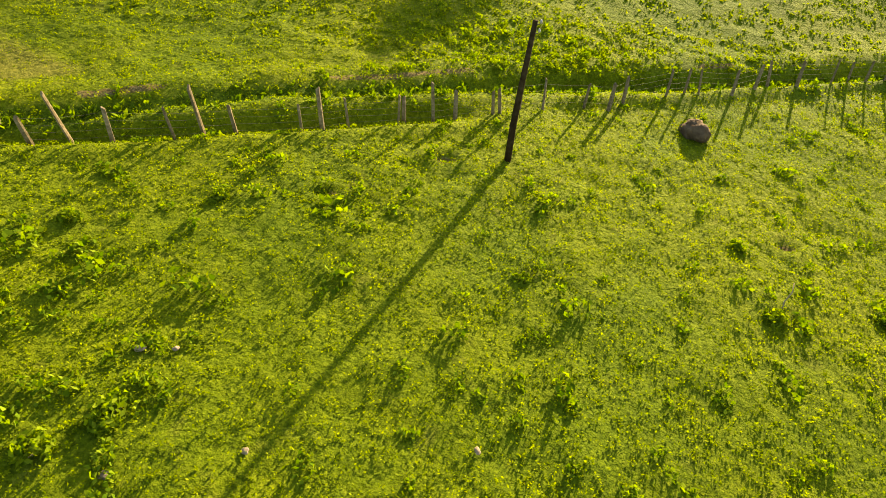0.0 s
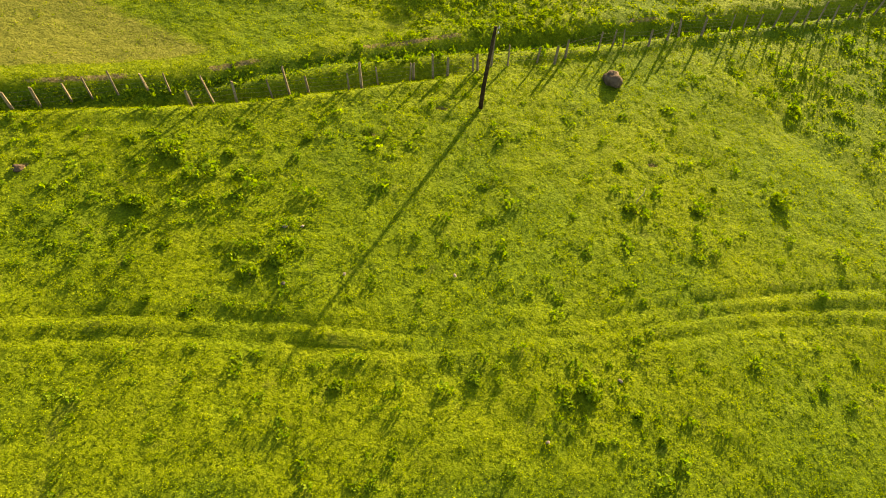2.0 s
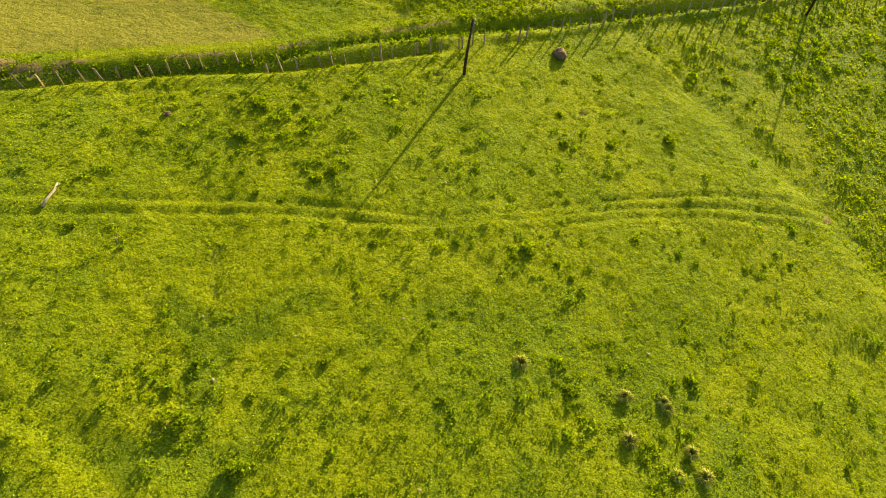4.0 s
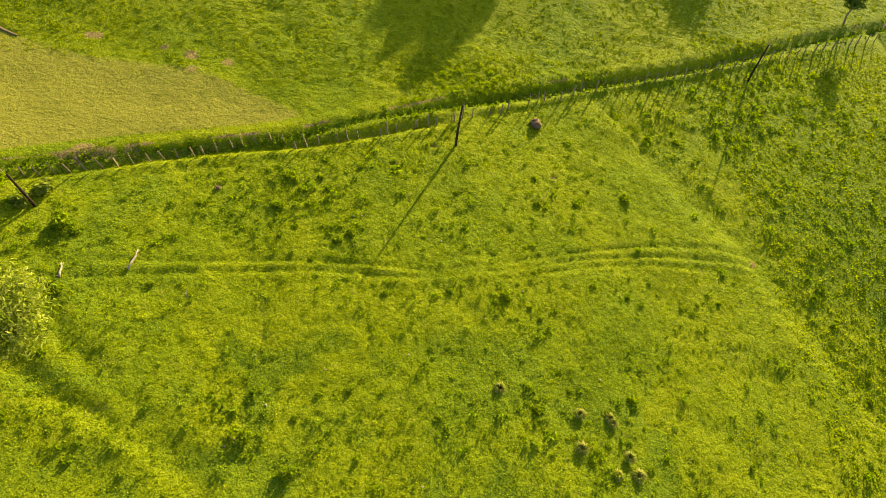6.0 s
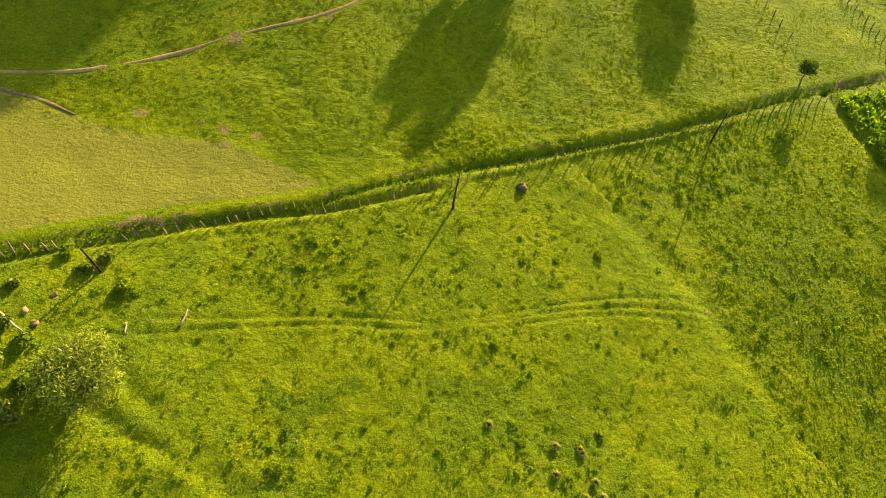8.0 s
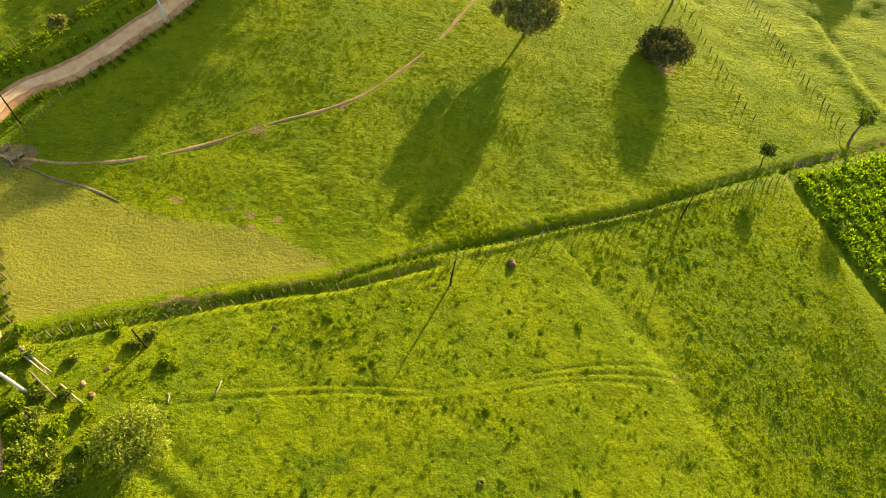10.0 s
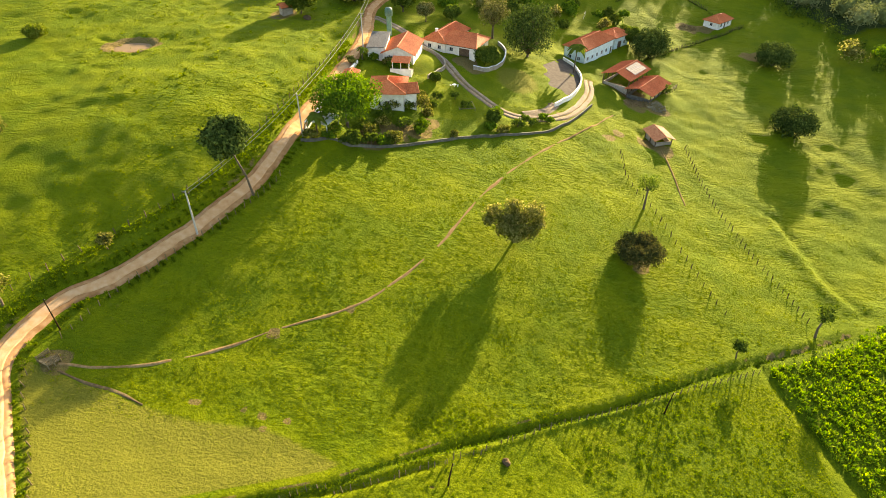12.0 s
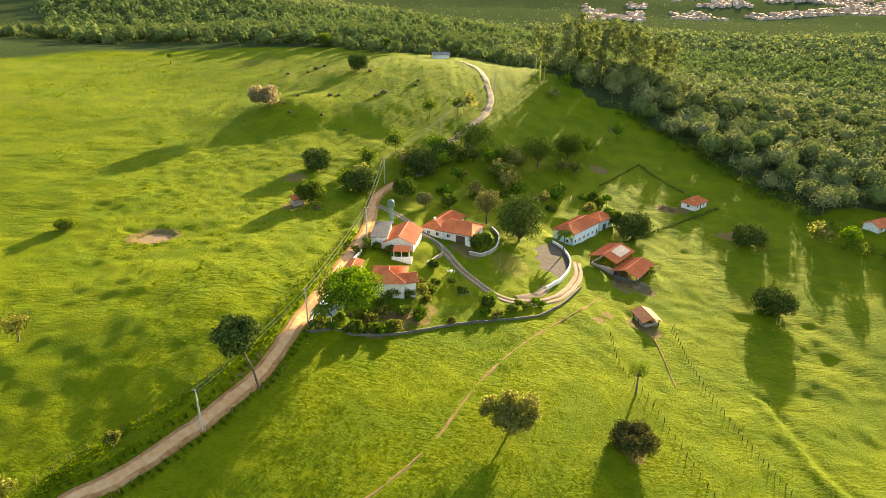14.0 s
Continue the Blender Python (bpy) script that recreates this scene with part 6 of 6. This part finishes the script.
for i, (x, y) in enumerate([(8.9, 125.4), (10.5, 125.5), (8.7, 127.1), (10.3, 127.2), (9.6, 126.3)]):
    bush(x, y, 0.95, "leafy green vegetable plants in the fenced bed", LEAF_MID, seed=300 + i, leaves=160, leaf=0.2, height=0.8, name="bed_plant", category="plant", group="plants in the garden bed")
table = thing("garden_table", pose(6.7, 135.7, 14.35), "white garden table with two stools", "table")
part("tabletop", Shape().tube([(0, 0, 0.7), (0, 0, 0.76)], [0.6, 0.6], 16), WHITE_METAL, table)
part("pedestal", Shape().tube([(0, 0, -0.1), (0, 0, 0.7)], [0.12, 0.08], 8), WHITE_METAL, table)
for k in (-1.0, 1.0):
    part("stool", Shape().tube([(k, 0.3, -0.1), (k, 0.3, 0.4), (k, 0.3, 0.45)], [0.1, 0.1, 0.28], 10), WHITE_METAL, table)
car = thing("car", pose(14.0, 160.6, 14.66, 0, 0, 40), "dark grey car parked under the porch", "car")
part("body", Shape().add([(-2, -0.85, 0.3), (2, -0.85, 0.3), (2, 0.85, 0.3), (-2, 0.85, 0.3), (-2, -0.85, 0.8), (2, -0.85, 0.75), (2, 0.85, 0.75), (-2, 0.85, 0.8)], [(0, 3, 2, 1), (4, 5, 6, 7), (0, 1, 5, 4), (1, 2, 6, 5), (2, 3, 7, 6), (3, 0, 4, 7)]), CAR_GREY, car)
part("cabin", Shape().add([(-1.6, -0.8, 0.79), (1.0, -0.8, 0.77), (1.0, 0.8, 0.77), (-1.6, 0.8, 0.79), (-1.1, -0.65, 1.4), (0.4, -0.65, 1.4), (0.4, 0.65, 1.4), (-1.1, 0.65, 1.4)], [(0, 3, 2, 1), (4, 5, 6, 7), (0, 1, 5, 4), (1, 2, 6, 5), (2, 3, 7, 6), (3, 0, 4, 7)]), GLASS, car)
for wx in (-1.25, 1.25):
    for wy in (-0.85, 0.7):
        part("wheel", Shape().tube([(wx, wy, 0.32), (wx, wy + 0.15, 0.32)], [0.32, 0.32], 14), RUBBER, car)
bus = thing("bus", pose(347.7, 463.1, -6.47, 0, 0, 60), "white bus parked on a forest clearing", "bus")
part("body", Shape().box(-5, -1.25, 0.4, 5, 1.25, 3.0), BUS_WHITE, bus)
part("window_band", Shape().box(-4.6, -1.27, 1.5, 4.6, 1.27, 2.3), GLASS, bus)
for wx in (-3.2, 3.2):
    for wy in (-1.2, 0.95):
        part("wheel", Shape().tube([(wx, wy, 0.5), (wx, wy + 0.25, 0.5)], [0.5, 0.5], 14), RUBBER, bus)

pond_water = Shape().slab([(POND[0] + 5.1 * math.cos(a) * (1 + 0.08 * math.sin(3 * a)), POND[1] + 3.9 * math.sin(a) * (1 + 0.1 * math.cos(2 * a)), land_at(*POND) + 0.2) for a in np.linspace(0, 2 * math.pi, 29)[:-1]], 0.3)
tagged(part("water", pond_water, WATER), "muddy brown pond in a dug hollow", "water", kind="structure")
for i, (x, y, s) in enumerate([(-70.9, 372, 2), (-74.9, 364.4, 1.5), (-66.2, 376.6, 1.3), (-41.3, 361, 2), (-34.8, 346, 1.6), (-23.9, 304.8, 2), (-28, 299.4, 1.4), (-7.6, 317.6, 1.5), (-47.1, 297.3, 1.2), (-66.9, 269.2, 1.1), (-52, 270.3, 1.1), (-71.4, 278.1, 0.9), (-39.9, 260.4, 1), (-66.7, 290.8, 1.2), (-38.6, 169.4, 1.5), (-51.5, 296.5, 1.3), (-87.5, 366.1, 1.4), (-6.1, 325.3, 1.2)]):
    boulder(x, y, (s, s * 0.7, s * 0.55), "grey outcrop boulder on the hill", seed=140 + i, group="boulders on the hill")

# ---- crop field, hedge, woods, turf: uncounted masses ----
rng = np.random.default_rng(21)
xs, ys = scatter(58, 105, -12, 62, 2.1, rng)
keep = (line_distance(xs, ys, CROP_EDGE, 60.0) > 1.8) & (line_distance(xs, ys, DITCH_LINE, 60.0) < -2.0)
clump_field("crop_plants", xs[keep], ys[keep], 0.55, CROP, "dense leafy bright green crop plants", "crop", rng, blades=9, tall=1.1, flat=0.5)

hedge = smooth_line([(-68.8, 41.9), (-64.5, 51.4), (-58.4, 59.7), (-50.5, 67.2), (-44.7, 74.7), (-39.8, 82.9), (-35.5, 97.1), (-29.9, 119.9), (-24.5, 150.8)])
pick = rng.integers(0, len(hedge), 1500)
hx, hy = hedge[pick, 0] + rng.normal(0, 0.8, 1500), hedge[pick, 1] + rng.normal(0, 0.8, 1500)
clump_field("hedge", hx, hy, 0.27, WEED_LEAF, "overgrown green roadside hedge of weeds and grass", "hedge", rng, blades=10, tall=1.2)
pick = rng.integers(0, 110, 1600)
off = np.where(rng.random(1600) < 0.5, 1, -1) * rng.uniform(2.2, 3.8, 1600)
dd = np.gradient(ROAD_LINE, axis=0)
dd /= np.linalg.norm(dd, axis=1)[:, None]
pick = pick % len(ROAD_LINE)
vx, vy = ROAD_LINE[pick, 0] - dd[pick, 1] * off, ROAD_LINE[pick, 1] + dd[pick, 0] * off
clump_field("verge_weeds", vx, vy, 0.4, HERB, "dark green verge weeds along the road", "weeds", rng, blades=8)
pick = rng.integers(0, len(DITCH_LINE), 1100)
dx, dy = DITCH_LINE[pick, 0] + rng.normal(0, 0.4, 1100), DITCH_LINE[pick, 1] + rng.normal(0, 0.4, 1100)
clump_field("ditch_weeds", dx, dy, 0.24, HERB, "dark green weeds along the ditch", "weeds", rng, blades=8)


hx, hy = [], []
for line in ([(74, 184), (97, 201.5), (126.8, 222.4)], [(104.5, 266.5), (116.7, 236.3), (120, 228)], [(104.5, 266.5), (86, 246), (78, 238)]):
    p = smooth_line(line, 0.5)
    hx.append(p[:, 0] + rng.normal(0, 0.25, len(p)))
    hy.append(p[:, 1] + rng.normal(0, 0.25, len(p)))
hx, hy = np.concatenate(hx), np.concatenate(hy)
mound_field("hedge", hx, hy, rng.uniform(0.25, 0.45, len(hx)), LEAF_DARK, "low dark growth along the fences of the small field", "hedge", rng, leaves=16, height=1.3)


def turf(x0, x1, y0, y1, density, size, label, per=4, mat=None, height=0.05, spread=0.1, hole=None, flat=0.35):
    xs, ys = scatter(x0, x1, y0, y1, density, rng)
    thick = rough_noise(xs, ys, 1.6, 41) + 0.6 * rough_noise(xs, ys, 0.5, 42)
    keep = (rng.random(len(xs)) < 0.75 + 0.3 * thick) & (np.abs(line_distance(xs, ys, ROAD_LINE)) > 2.3)
    hay = soft(-2, 3, -line_distance(xs, ys, corner_line, 60.0)) * soft(1.8, 3.0, line_distance(xs, ys, DITCH_LINE, 60.0)) * (xs < 0)
    keep &= rng.random(len(xs)) > 0.85 * hay
    if hole:
        keep &= ~((xs > hole[0]) & (xs < hole[1]) & (ys > hole[2]) & (ys < hole[3]))
    xs, ys = xs[keep], ys[keep]
    return leaf_turf("grass", xs, ys, size, mat or BLADES, label, rng, per, height, spread, flat)


CORE = (-22, 25, -7, 30)
turf(*CORE, 34, 0.036, "short leafy green turf of the pasture", height=0.09, spread=0.13)
turf(-50, 34, -24, 36, 10, 0.056, "short leafy green turf of the pasture", height=0.1, spread=0.2, hole=CORE)
turf(34, 64, -20, 44, 9, 0.09, "coarse weedy turf on the slope", height=0.07, spread=0.25, flat=0.9)


def open_ground(xs, ys):
    """Places off the roads, trails and ditch."""
    return (np.abs(line_distance(xs, ys, ROAD_LINE)) > 3) & (np.abs(line_distance(xs, ys, DRIVE_LINE)) > 2.5) & (np.abs(line_distance(xs, ys, TRAIL_LINE)) > 0.6) & (np.abs(line_distance(xs, ys, DITCH_LINE)) > 0.9)


# coarse turf that thins out over the far field
xs, ys = scatter(-75, 110, 27, 150, 2.6, rng)
thick = (1 - soft(10, 115, np.hypot((xs - 5) * 0.8, ys - 34))) * (0.7 + 0.5 * rough_noise(xs, ys, 7, 43)) + 0.05
hay = soft(-2, 3, -line_distance(xs, ys, corner_line, 60.0)) * (xs < 0) * (ys < 45)
keep = (rng.random(len(xs)) < thick * (1 - 0.7 * hay)) & open_ground(xs, ys) & (line_distance(xs, ys, DITCH_LINE, 60.0) > 1.2)
leaf_turf("grass", xs[keep], ys[keep], 0.1, BLADES, "tufted green turf of the far field", rng, per=6, height=0.06, spread=0.34, flat=0.7)
xs, ys = scatter(-230, 30, 70, 420, 0.2, rng)
keep = (line_distance(xs, ys, ROAD_LINE, 60.0) > 5) & (rng.random(len(xs)) < 0.7 + 0.5 * rough_noise(xs, ys, 14, 49)) & (xs > -0.7 * ys)
xs, ys = xs[keep], ys[keep]
mound_field("grass", xs, ys, 0.42 * rng.lognormal(0, 0.4, len(xs)), BLADES, "coarse grass tufts over the open hillside", "grass", rng, leaves=7, height=0.45, leaf=0.42, flat=1.8)
# lush broad-leaved growth beyond the ditch
xs, ys = scatter(-6, 22, 24, 37, 7.0, rng)
d = line_distance(xs, ys, DITCH_LINE, 60.0)
keep = (d > 0.7) & (rng.random(len(xs)) < np.exp(-(((xs - 4.5) / 6) ** 2 + ((ys - 30.5) / 3.0) ** 2)) + 0.35 * np.exp(-((d - 1.6) / 0.8) ** 2))
xs, ys = xs[keep], ys[keep]
mound_field("ditch_weeds", xs, ys, 0.19 * rng.lognormal(0, 0.3, len(xs)), WEED_LEAF, "lush bright green weeds on the ditch bank", "weeds", rng, leaves=24, height=0.9, leaf=0.27)
WEED_SPOTS = ([(31.0, 30.6, 3), (41.9, 35.0, 3.5), (34.4, 25.9, 3), (24.9, 28.1, 3), (50.1, 38.3, 3), (49.9, 29.7, 3), (48.5, 42.9, 2.5), (38.6, 30.1, 3), (-13.2, 11.8, 3), (-15.9, 9.1, 2.5), (-9.6, 10.7, 2.5), (-7.8, 7.3, 2), (-7.0, 5.2, 1.5), (25.5, 24.9, 3), (22.4, 26.4, 2.5), (6.6, 2.1, 1.2), (9.2, 0.1, 1.2), (-0.3, -5.2, 1.5), (8.0, -8.2, 1.5), (-15.6, -8.8, 2.5), (-4.1, 1.7, 1), (0.3, -9.0, 1.3), (14.1, 15.3, 1.2), (-4.8, 16.2, 1.2), (-20.7, 12.7, 1.5), (11.7, -7.4, 1.2)] + [(-26.2, -9.6, 2.5), (-13.7, -10.8, 2), (-32.2, 4.2, 2.5), (-29.8, 5.7, 2), (-2.8, -10.3, 1.5), (12.9, -10.9, 2), (6.2, 1.6, 1.2), (-10.3, 13.8, 1), (-10.4, 11.2, 1), (-8.2, 7.2, 1.2), (-11.2, 12.7, 1)])
# low weeds through the pasture, thicker in patches
xs, ys = scatter(-44, 60, -18, 40, 5.0, rng)
thick = 0.07 + 0.16 * soft(-0.1, 0.5, rough_noise(xs, ys, 4.2, 45)) + 0.1 * soft(0.1, 0.5, rough_noise(xs, ys, 1.7, 46))
for px, py, pr in WEED_SPOTS:
    thick = thick + 0.5 * np.exp(-((xs - px) ** 2 + (ys - py) ** 2) / pr**2)
e = line_distance(xs, ys, TERRACE, 60.0)
slope = (e > 0.4) & (xs > 12)
strip_ = (e < 0.4) & (e > -4.5) & (xs > 18)
thick = np.where(slope, thick * 0.7 + 0.02, np.where(strip_, thick * 0.3, thick))
keep = (rng.random(len(xs)) < thick) & (line_distance(xs, ys, DITCH_LINE, 60.0) < -0.8) & ((xs < 40) | (line_distance(xs, ys, CROP_EDGE, 60.0) < 0.0))
for rut in (RUT_A, RUT_B):
    keep &= np.abs(line_distance(xs, ys, rut, 5.0)) > 0.3
size = rng.lognormal(0, 0.42, len(xs))
low = keep & ~slope & (size < 1.15)
mound_field("pasture_weeds", xs[low], ys[low], 0.14 * size[low], BLADES, "scattered small grass clumps in the pasture", "weeds", rng, leaves=14, height=0.7, leaf=0.3)
low = keep & ~slope & (size >= 1.15)
mound_field("pasture_weeds", xs[low], ys[low], 0.165 * size[low], HERB, "scattered small leafy weeds in the pasture", "weeds", rng, leaves=36, height=0.95, leaf=0.25)
low = keep & slope & (size < 1.2)
mound_field("slope_weeds", xs[low], ys[low], 0.15 * size[low], BLADES, "low green weeds on the slope", "weeds", rng, leaves=12, height=0.55, leaf=0.32)
low = keep & slope & (size >= 1.2)
mound_field("slope_weeds", xs[low], ys[low], 0.23 * size[low], HERB, "patches of dark green weeds on the slope", "weeds", rng, leaves=32, height=0.9, leaf=0.25)


def quad_ball(rings=4, seg=7):
    """A coarse ball of four-cornered faces."""
    v = [(math.sin(math.pi * (i + 0.35) / (rings - 0.3)) * math.cos(2 * math.pi * j / seg), math.sin(math.pi * (i + 0.35) / (rings - 0.3)) * math.sin(2 * math.pi * j / seg), math.cos(math.pi * (i + 0.35) / (rings - 0.3))) for i in range(rings) for j in range(seg)]
    f = [(i * seg + j, (i + 1) * seg + j, (i + 1) * seg + (j + 1) % seg, i * seg + (j + 1) % seg) for i in range(rings - 1) for j in range(seg)]
    return np.array(v), np.array(f)


BALL, BALL_F = quad_ball()


def wood_mass(name, places, label, seed, leaf, per_tree, mat, slim=False, core=1.05, ruffle=0.3):
    """Far trees that nobody could count: each a stem under rounded, ragged masses of leaf sprays."""
    r = np.random.default_rng(seed)
    vs, fs, k = [], [], 0
    p = np.array(places, float)
    ground_z = land(p[:, 0], p[:, 1])
    for (x, y, h, w), z in zip(places, ground_z):
        if slim:
            lobes = [(r.normal(0, w * 0.14), r.normal(0, w * 0.14), h * u, w * r.uniform(0.14, 0.3)) for u in (0.45, 0.58, 0.68, 0.78, 0.87, 0.95)]
        else:
            n = int(r.integers(5, 9))
            turn = r.uniform(0, 6.28)
            lobes = [(r.normal(0, w * 0.05), r.normal(0, w * 0.05), h - w * 0.26, w * r.uniform(0.24, 0.34))]
            lobes += [(w * 0.3 * math.cos(turn + q * 6.28 / n), w * 0.3 * math.sin(turn + q * 6.28 / n), h - w * r.uniform(0.3, 0.6), w * r.uniform(0.15, 0.27)) for q in range(n)]
        if core:
            a, b, q, rad = lobes[0]
            v = BALL * rad * core * (0.7 + 0.3 * r.random((len(BALL), 1))) * [1, 1, 0.8] + [x + a, y + b, z + q - rad * 0.5]
            vs.append(v)
            fs.append(BALL_F + k)
            k += len(v)
        c, n = crown_points(lobes, per_tree, r, 0.2, 0.45, ruffle)
        v, f = leaf_cards(c + np.array([x, y, z]), n, leaf, r, 0.7)
        vs.append(v)
        fs.append(f + k)
        k += len(v)
        s = 0.16 + 0.004 * h
        v = np.array([[x - s, y, z - 1], [x + s, y, z - 1], [x + s * 0.5, y, z + h * 0.85], [x - s * 0.5, y, z + h * 0.85], [x, y - s, z - 1], [x, y + s, z - 1], [x, y + s * 0.5, z + h * 0.85], [x, y - s * 0.5, z + h * 0.85]])
        vs.append(v)
        fs.append(np.array([[0, 1, 2, 3], [4, 5, 6, 7]]) + k)
        k += 8
    me = array_mesh(name, np.vstack(vs), np.vstack(fs))
    me.materials.append(mat)
    return tagged(new(name, me), label, "forest", kind="stuff")


def plant_area(x0, x1, y0, y1, gap, test, r):
    out = []
    for x in np.arange(x0, x1, gap):
        for y in np.arange(y0, y1, gap):
            px, py = x + r.uniform(-0.45, 0.45) * gap, y + r.uniform(-0.45, 0.45) * gap
            if test(px, py):
                out.append((px, py, r.uniform(7.5, 15.5), r.uniform(0.95, 1.55) * gap))
    return out


EDGE = np.array([(110.6, 321.4), (132, 287.2), (143.3, 243.1), (153.4, 210.8), (158.4, 186.1), (164.4, 165.2)], float)
CREST = np.array([(-900, 560), (-413.7, 606.5), (-255.6, 455.3), (-199, 470.4), (-129.4, 450.3), (-74.2, 443.8), (-22.7, 404.2), (10.5, 437.9), (60, 400), (120, 360)], float)
r = np.random.default_rng(5)
edge_of = lambda x, y: float(line_distance(np.array([x]), np.array([y]), EDGE, 400.0)[0])
bus_spot, house_spot = (347.7, 463.1), (184, 201)
east = plant_area(60, 480, 150, 620, 12.0, lambda x, y: edge_of(x, y) > 10 and np.hypot(x - bus_spot[0], y - bus_spot[1]) > 14 and np.hypot(x - house_spot[0], y - house_spot[1]) > 20, r)
rim = [p for p in east if edge_of(p[0], p[1]) < 48]
for k, leafy in enumerate((WOODS, WOODS_DEEP, WOODS_PALE)):
    wood_mass("forest_edge", [(x, y, h * 1.05, w) for x, y, h, w in rim[k::3]], ("tall dull green trees along the woodland edge", "tall dark green trees along the woodland edge", "tall pale green trees along the woodland edge")[k], 6 + 40 * k, 0.48, 640, leafy, core=1.15, ruffle=0.18)
deep = [p for p in east if edge_of(p[0], p[1]) >= 48]
inner = [p for p in deep if np.hypot(p[0] - 200, p[1] - 250) < 190]
outer = [p for p in deep if np.hypot(p[0] - 200, p[1] - 250) >= 190]
for k, leafy in enumerate((WOODS, WOODS_DEEP, WOODS, WOODS_PALE)):
    wood_mass("forest_east", inner[k::4], "dense mixed green woodland on the valley side", 16 + 40 * k, 0.7, 230, leafy, core=1.2, ruffle=0.16)
    wood_mass("forest_east", outer[k::4], "dense mixed green woodland further up the valley side", 17 + 40 * k, 1.15, 76, leafy, core=1.3, ruffle=0.14)
scrub = plant_area(50, 300, 140, 480, 5.0, lambda x, y: 4 < edge_of(x, y) < 15 and np.hypot(x - house_spot[0], y - house_spot[1]) > 14, r)
wood_mass("forest_scrub", [(x, y, h * 0.3, w * 0.9) for x, y, h, w in scrub], "bushy scrub along the woodland edge", 26, 0.35, 90, LEAF_MID, core=0)
west = plant_area(-560, 110, 300, 640, 13.0, lambda x, y: float(line_distance(np.array([x]), np.array([y]), CREST, 900.0)[0]) > 9, r)
wood_mass("forest_hilltop", west, "dense dark woodland behind the hill crest", 7, 0.8, 120, WOODS_DEEP, core=1.2, ruffle=0.16)
beyond = plant_area(-560, 640, 640, 960, 17.0, lambda x, y: x > -0.6 * y, r)
wood_mass("forest_beyond", beyond, "dense dark woodland on the rising ground beyond the crest", 27, 1.4, 36, WOODS_DEEP, core=1.0, ruffle=0.16)
far = plant_area(-900, 1000, 960, 1400, 27, lambda x, y: x > -0.72 * y, r)
far += [(x, y, h * 1.0, w * 0.9) for x, y, h, w in plant_area(-300, 2200, 1350, 3600, 78, lambda x, y: x > -100, r)]
wood_mass("forest_distant", far, "distant wooded hills", 8, 2.6, 18, WOODS, core=0.85, ruffle=0.14)
gums = [(x + r.normal(0, 2), y + r.normal(0, 6), r.uniform(0.85, 1.1) * 34, r.uniform(8, 12)) for x, y in [(84.9, 367.6), (96.1, 377.6), (107.2, 392.6), (107.5, 372.6), (119, 387.6), (128.7, 397.6), (131.6, 382.6), (142.8, 397.6), (155.9, 407.6), (163.9, 397.6), (67.2, 347.6)] for _ in range(4)]
wood_mass("eucalyptus_stand", gums, "tall slender sunlit eucalyptus trees on the ridge", 9, 0.75, 300, GUM_LEAF, slim=True, core=0)
copse = [(x, y, r.uniform(7, 11), r.uniform(8, 12)) for x, y in [(-14.8, 235.2), (-5.9, 226), (2.6, 234.6), (10, 231.7), (17.8, 237.5), (25.5, 238), (33.6, 241.5), (39.8, 238.8), (5, 224.2), (0.1, 216.7), (29.8, 229), (78.4, 265.8), (70.4, 268.4), (72.9, 333.7), (84.1, 355.9), (100.9, 382.6), (-25.8, 195.7), (-30, 194.5), (-24.2, 214.9), (154.4, 190.8), (162.8, 185.9), (14.5, 282.2), (20.7, 290.8), (99.8, 292.8), (0.2, 274.8), (33.5, 217.1)]] + [(r.uniform(-12, 75), r.uniform(200, 250), r.uniform(3, 7), r.uniform(4, 9)) for _ in range(34)]
wood_mass("copse", copse[::3], "dark green copse behind the farmstead", 10, 0.42, 480, LEAF_MID)
wood_mass("copse", copse[1::3], "olive green copse behind the farmstead", 11, 0.42, 480, LEAF_OLIVE)
wood_mass("copse", copse[2::3], "sunlit fresh green trees behind the farmstead", 12, 0.42, 480, LEAF_BRIGHT)

# the town in the valley
town_s, town_r = Shape(), Shape()
for _ in range(5200):
    x, y = r.uniform(450, 2500), r.uniform(1950, 3400)
    near_town, far_town = 0.235 < x / y < 0.33 and 2050 < y < 2900, x / y > 0.37 and y > 2450
    if not (near_town or far_town) or rough_noise(np.array([x]), np.array([y]), 150, 21)[0] < (-0.35 if near_town else 0.0):
        continue
    z = land_at(x, y)
    a, b, h = r.uniform(5, 11), r.uniform(5, 9), r.uniform(4, 9) * (3 if r.random() < 0.04 else 1)
    m = pose(x, y, z, 0, 0, r.uniform(0, 90))
    town_s.box(-a, -b, -4, a, b, h, m)
    town_r.add([m @ Vector(p) for p in ((-a - 1, -b - 1, h), (a + 1, -b - 1, h), (a + 1, b + 1, h), (-a - 1, b + 1, h), (-a - 1, 0, h + 3), (a + 1, 0, h + 3))], [(0, 1, 5, 4), (2, 3, 4, 5), (0, 4, 3), (1, 2, 5)])
tagged(part("distant_town", town_s, FAR_WALL), "distant town of pale houses in the hazy valley", "town", kind="stuff")
tagged(part("distant_roofs", town_r, FAR_ROOF), "clay roofs of the distant town", "town", kind="stuff")
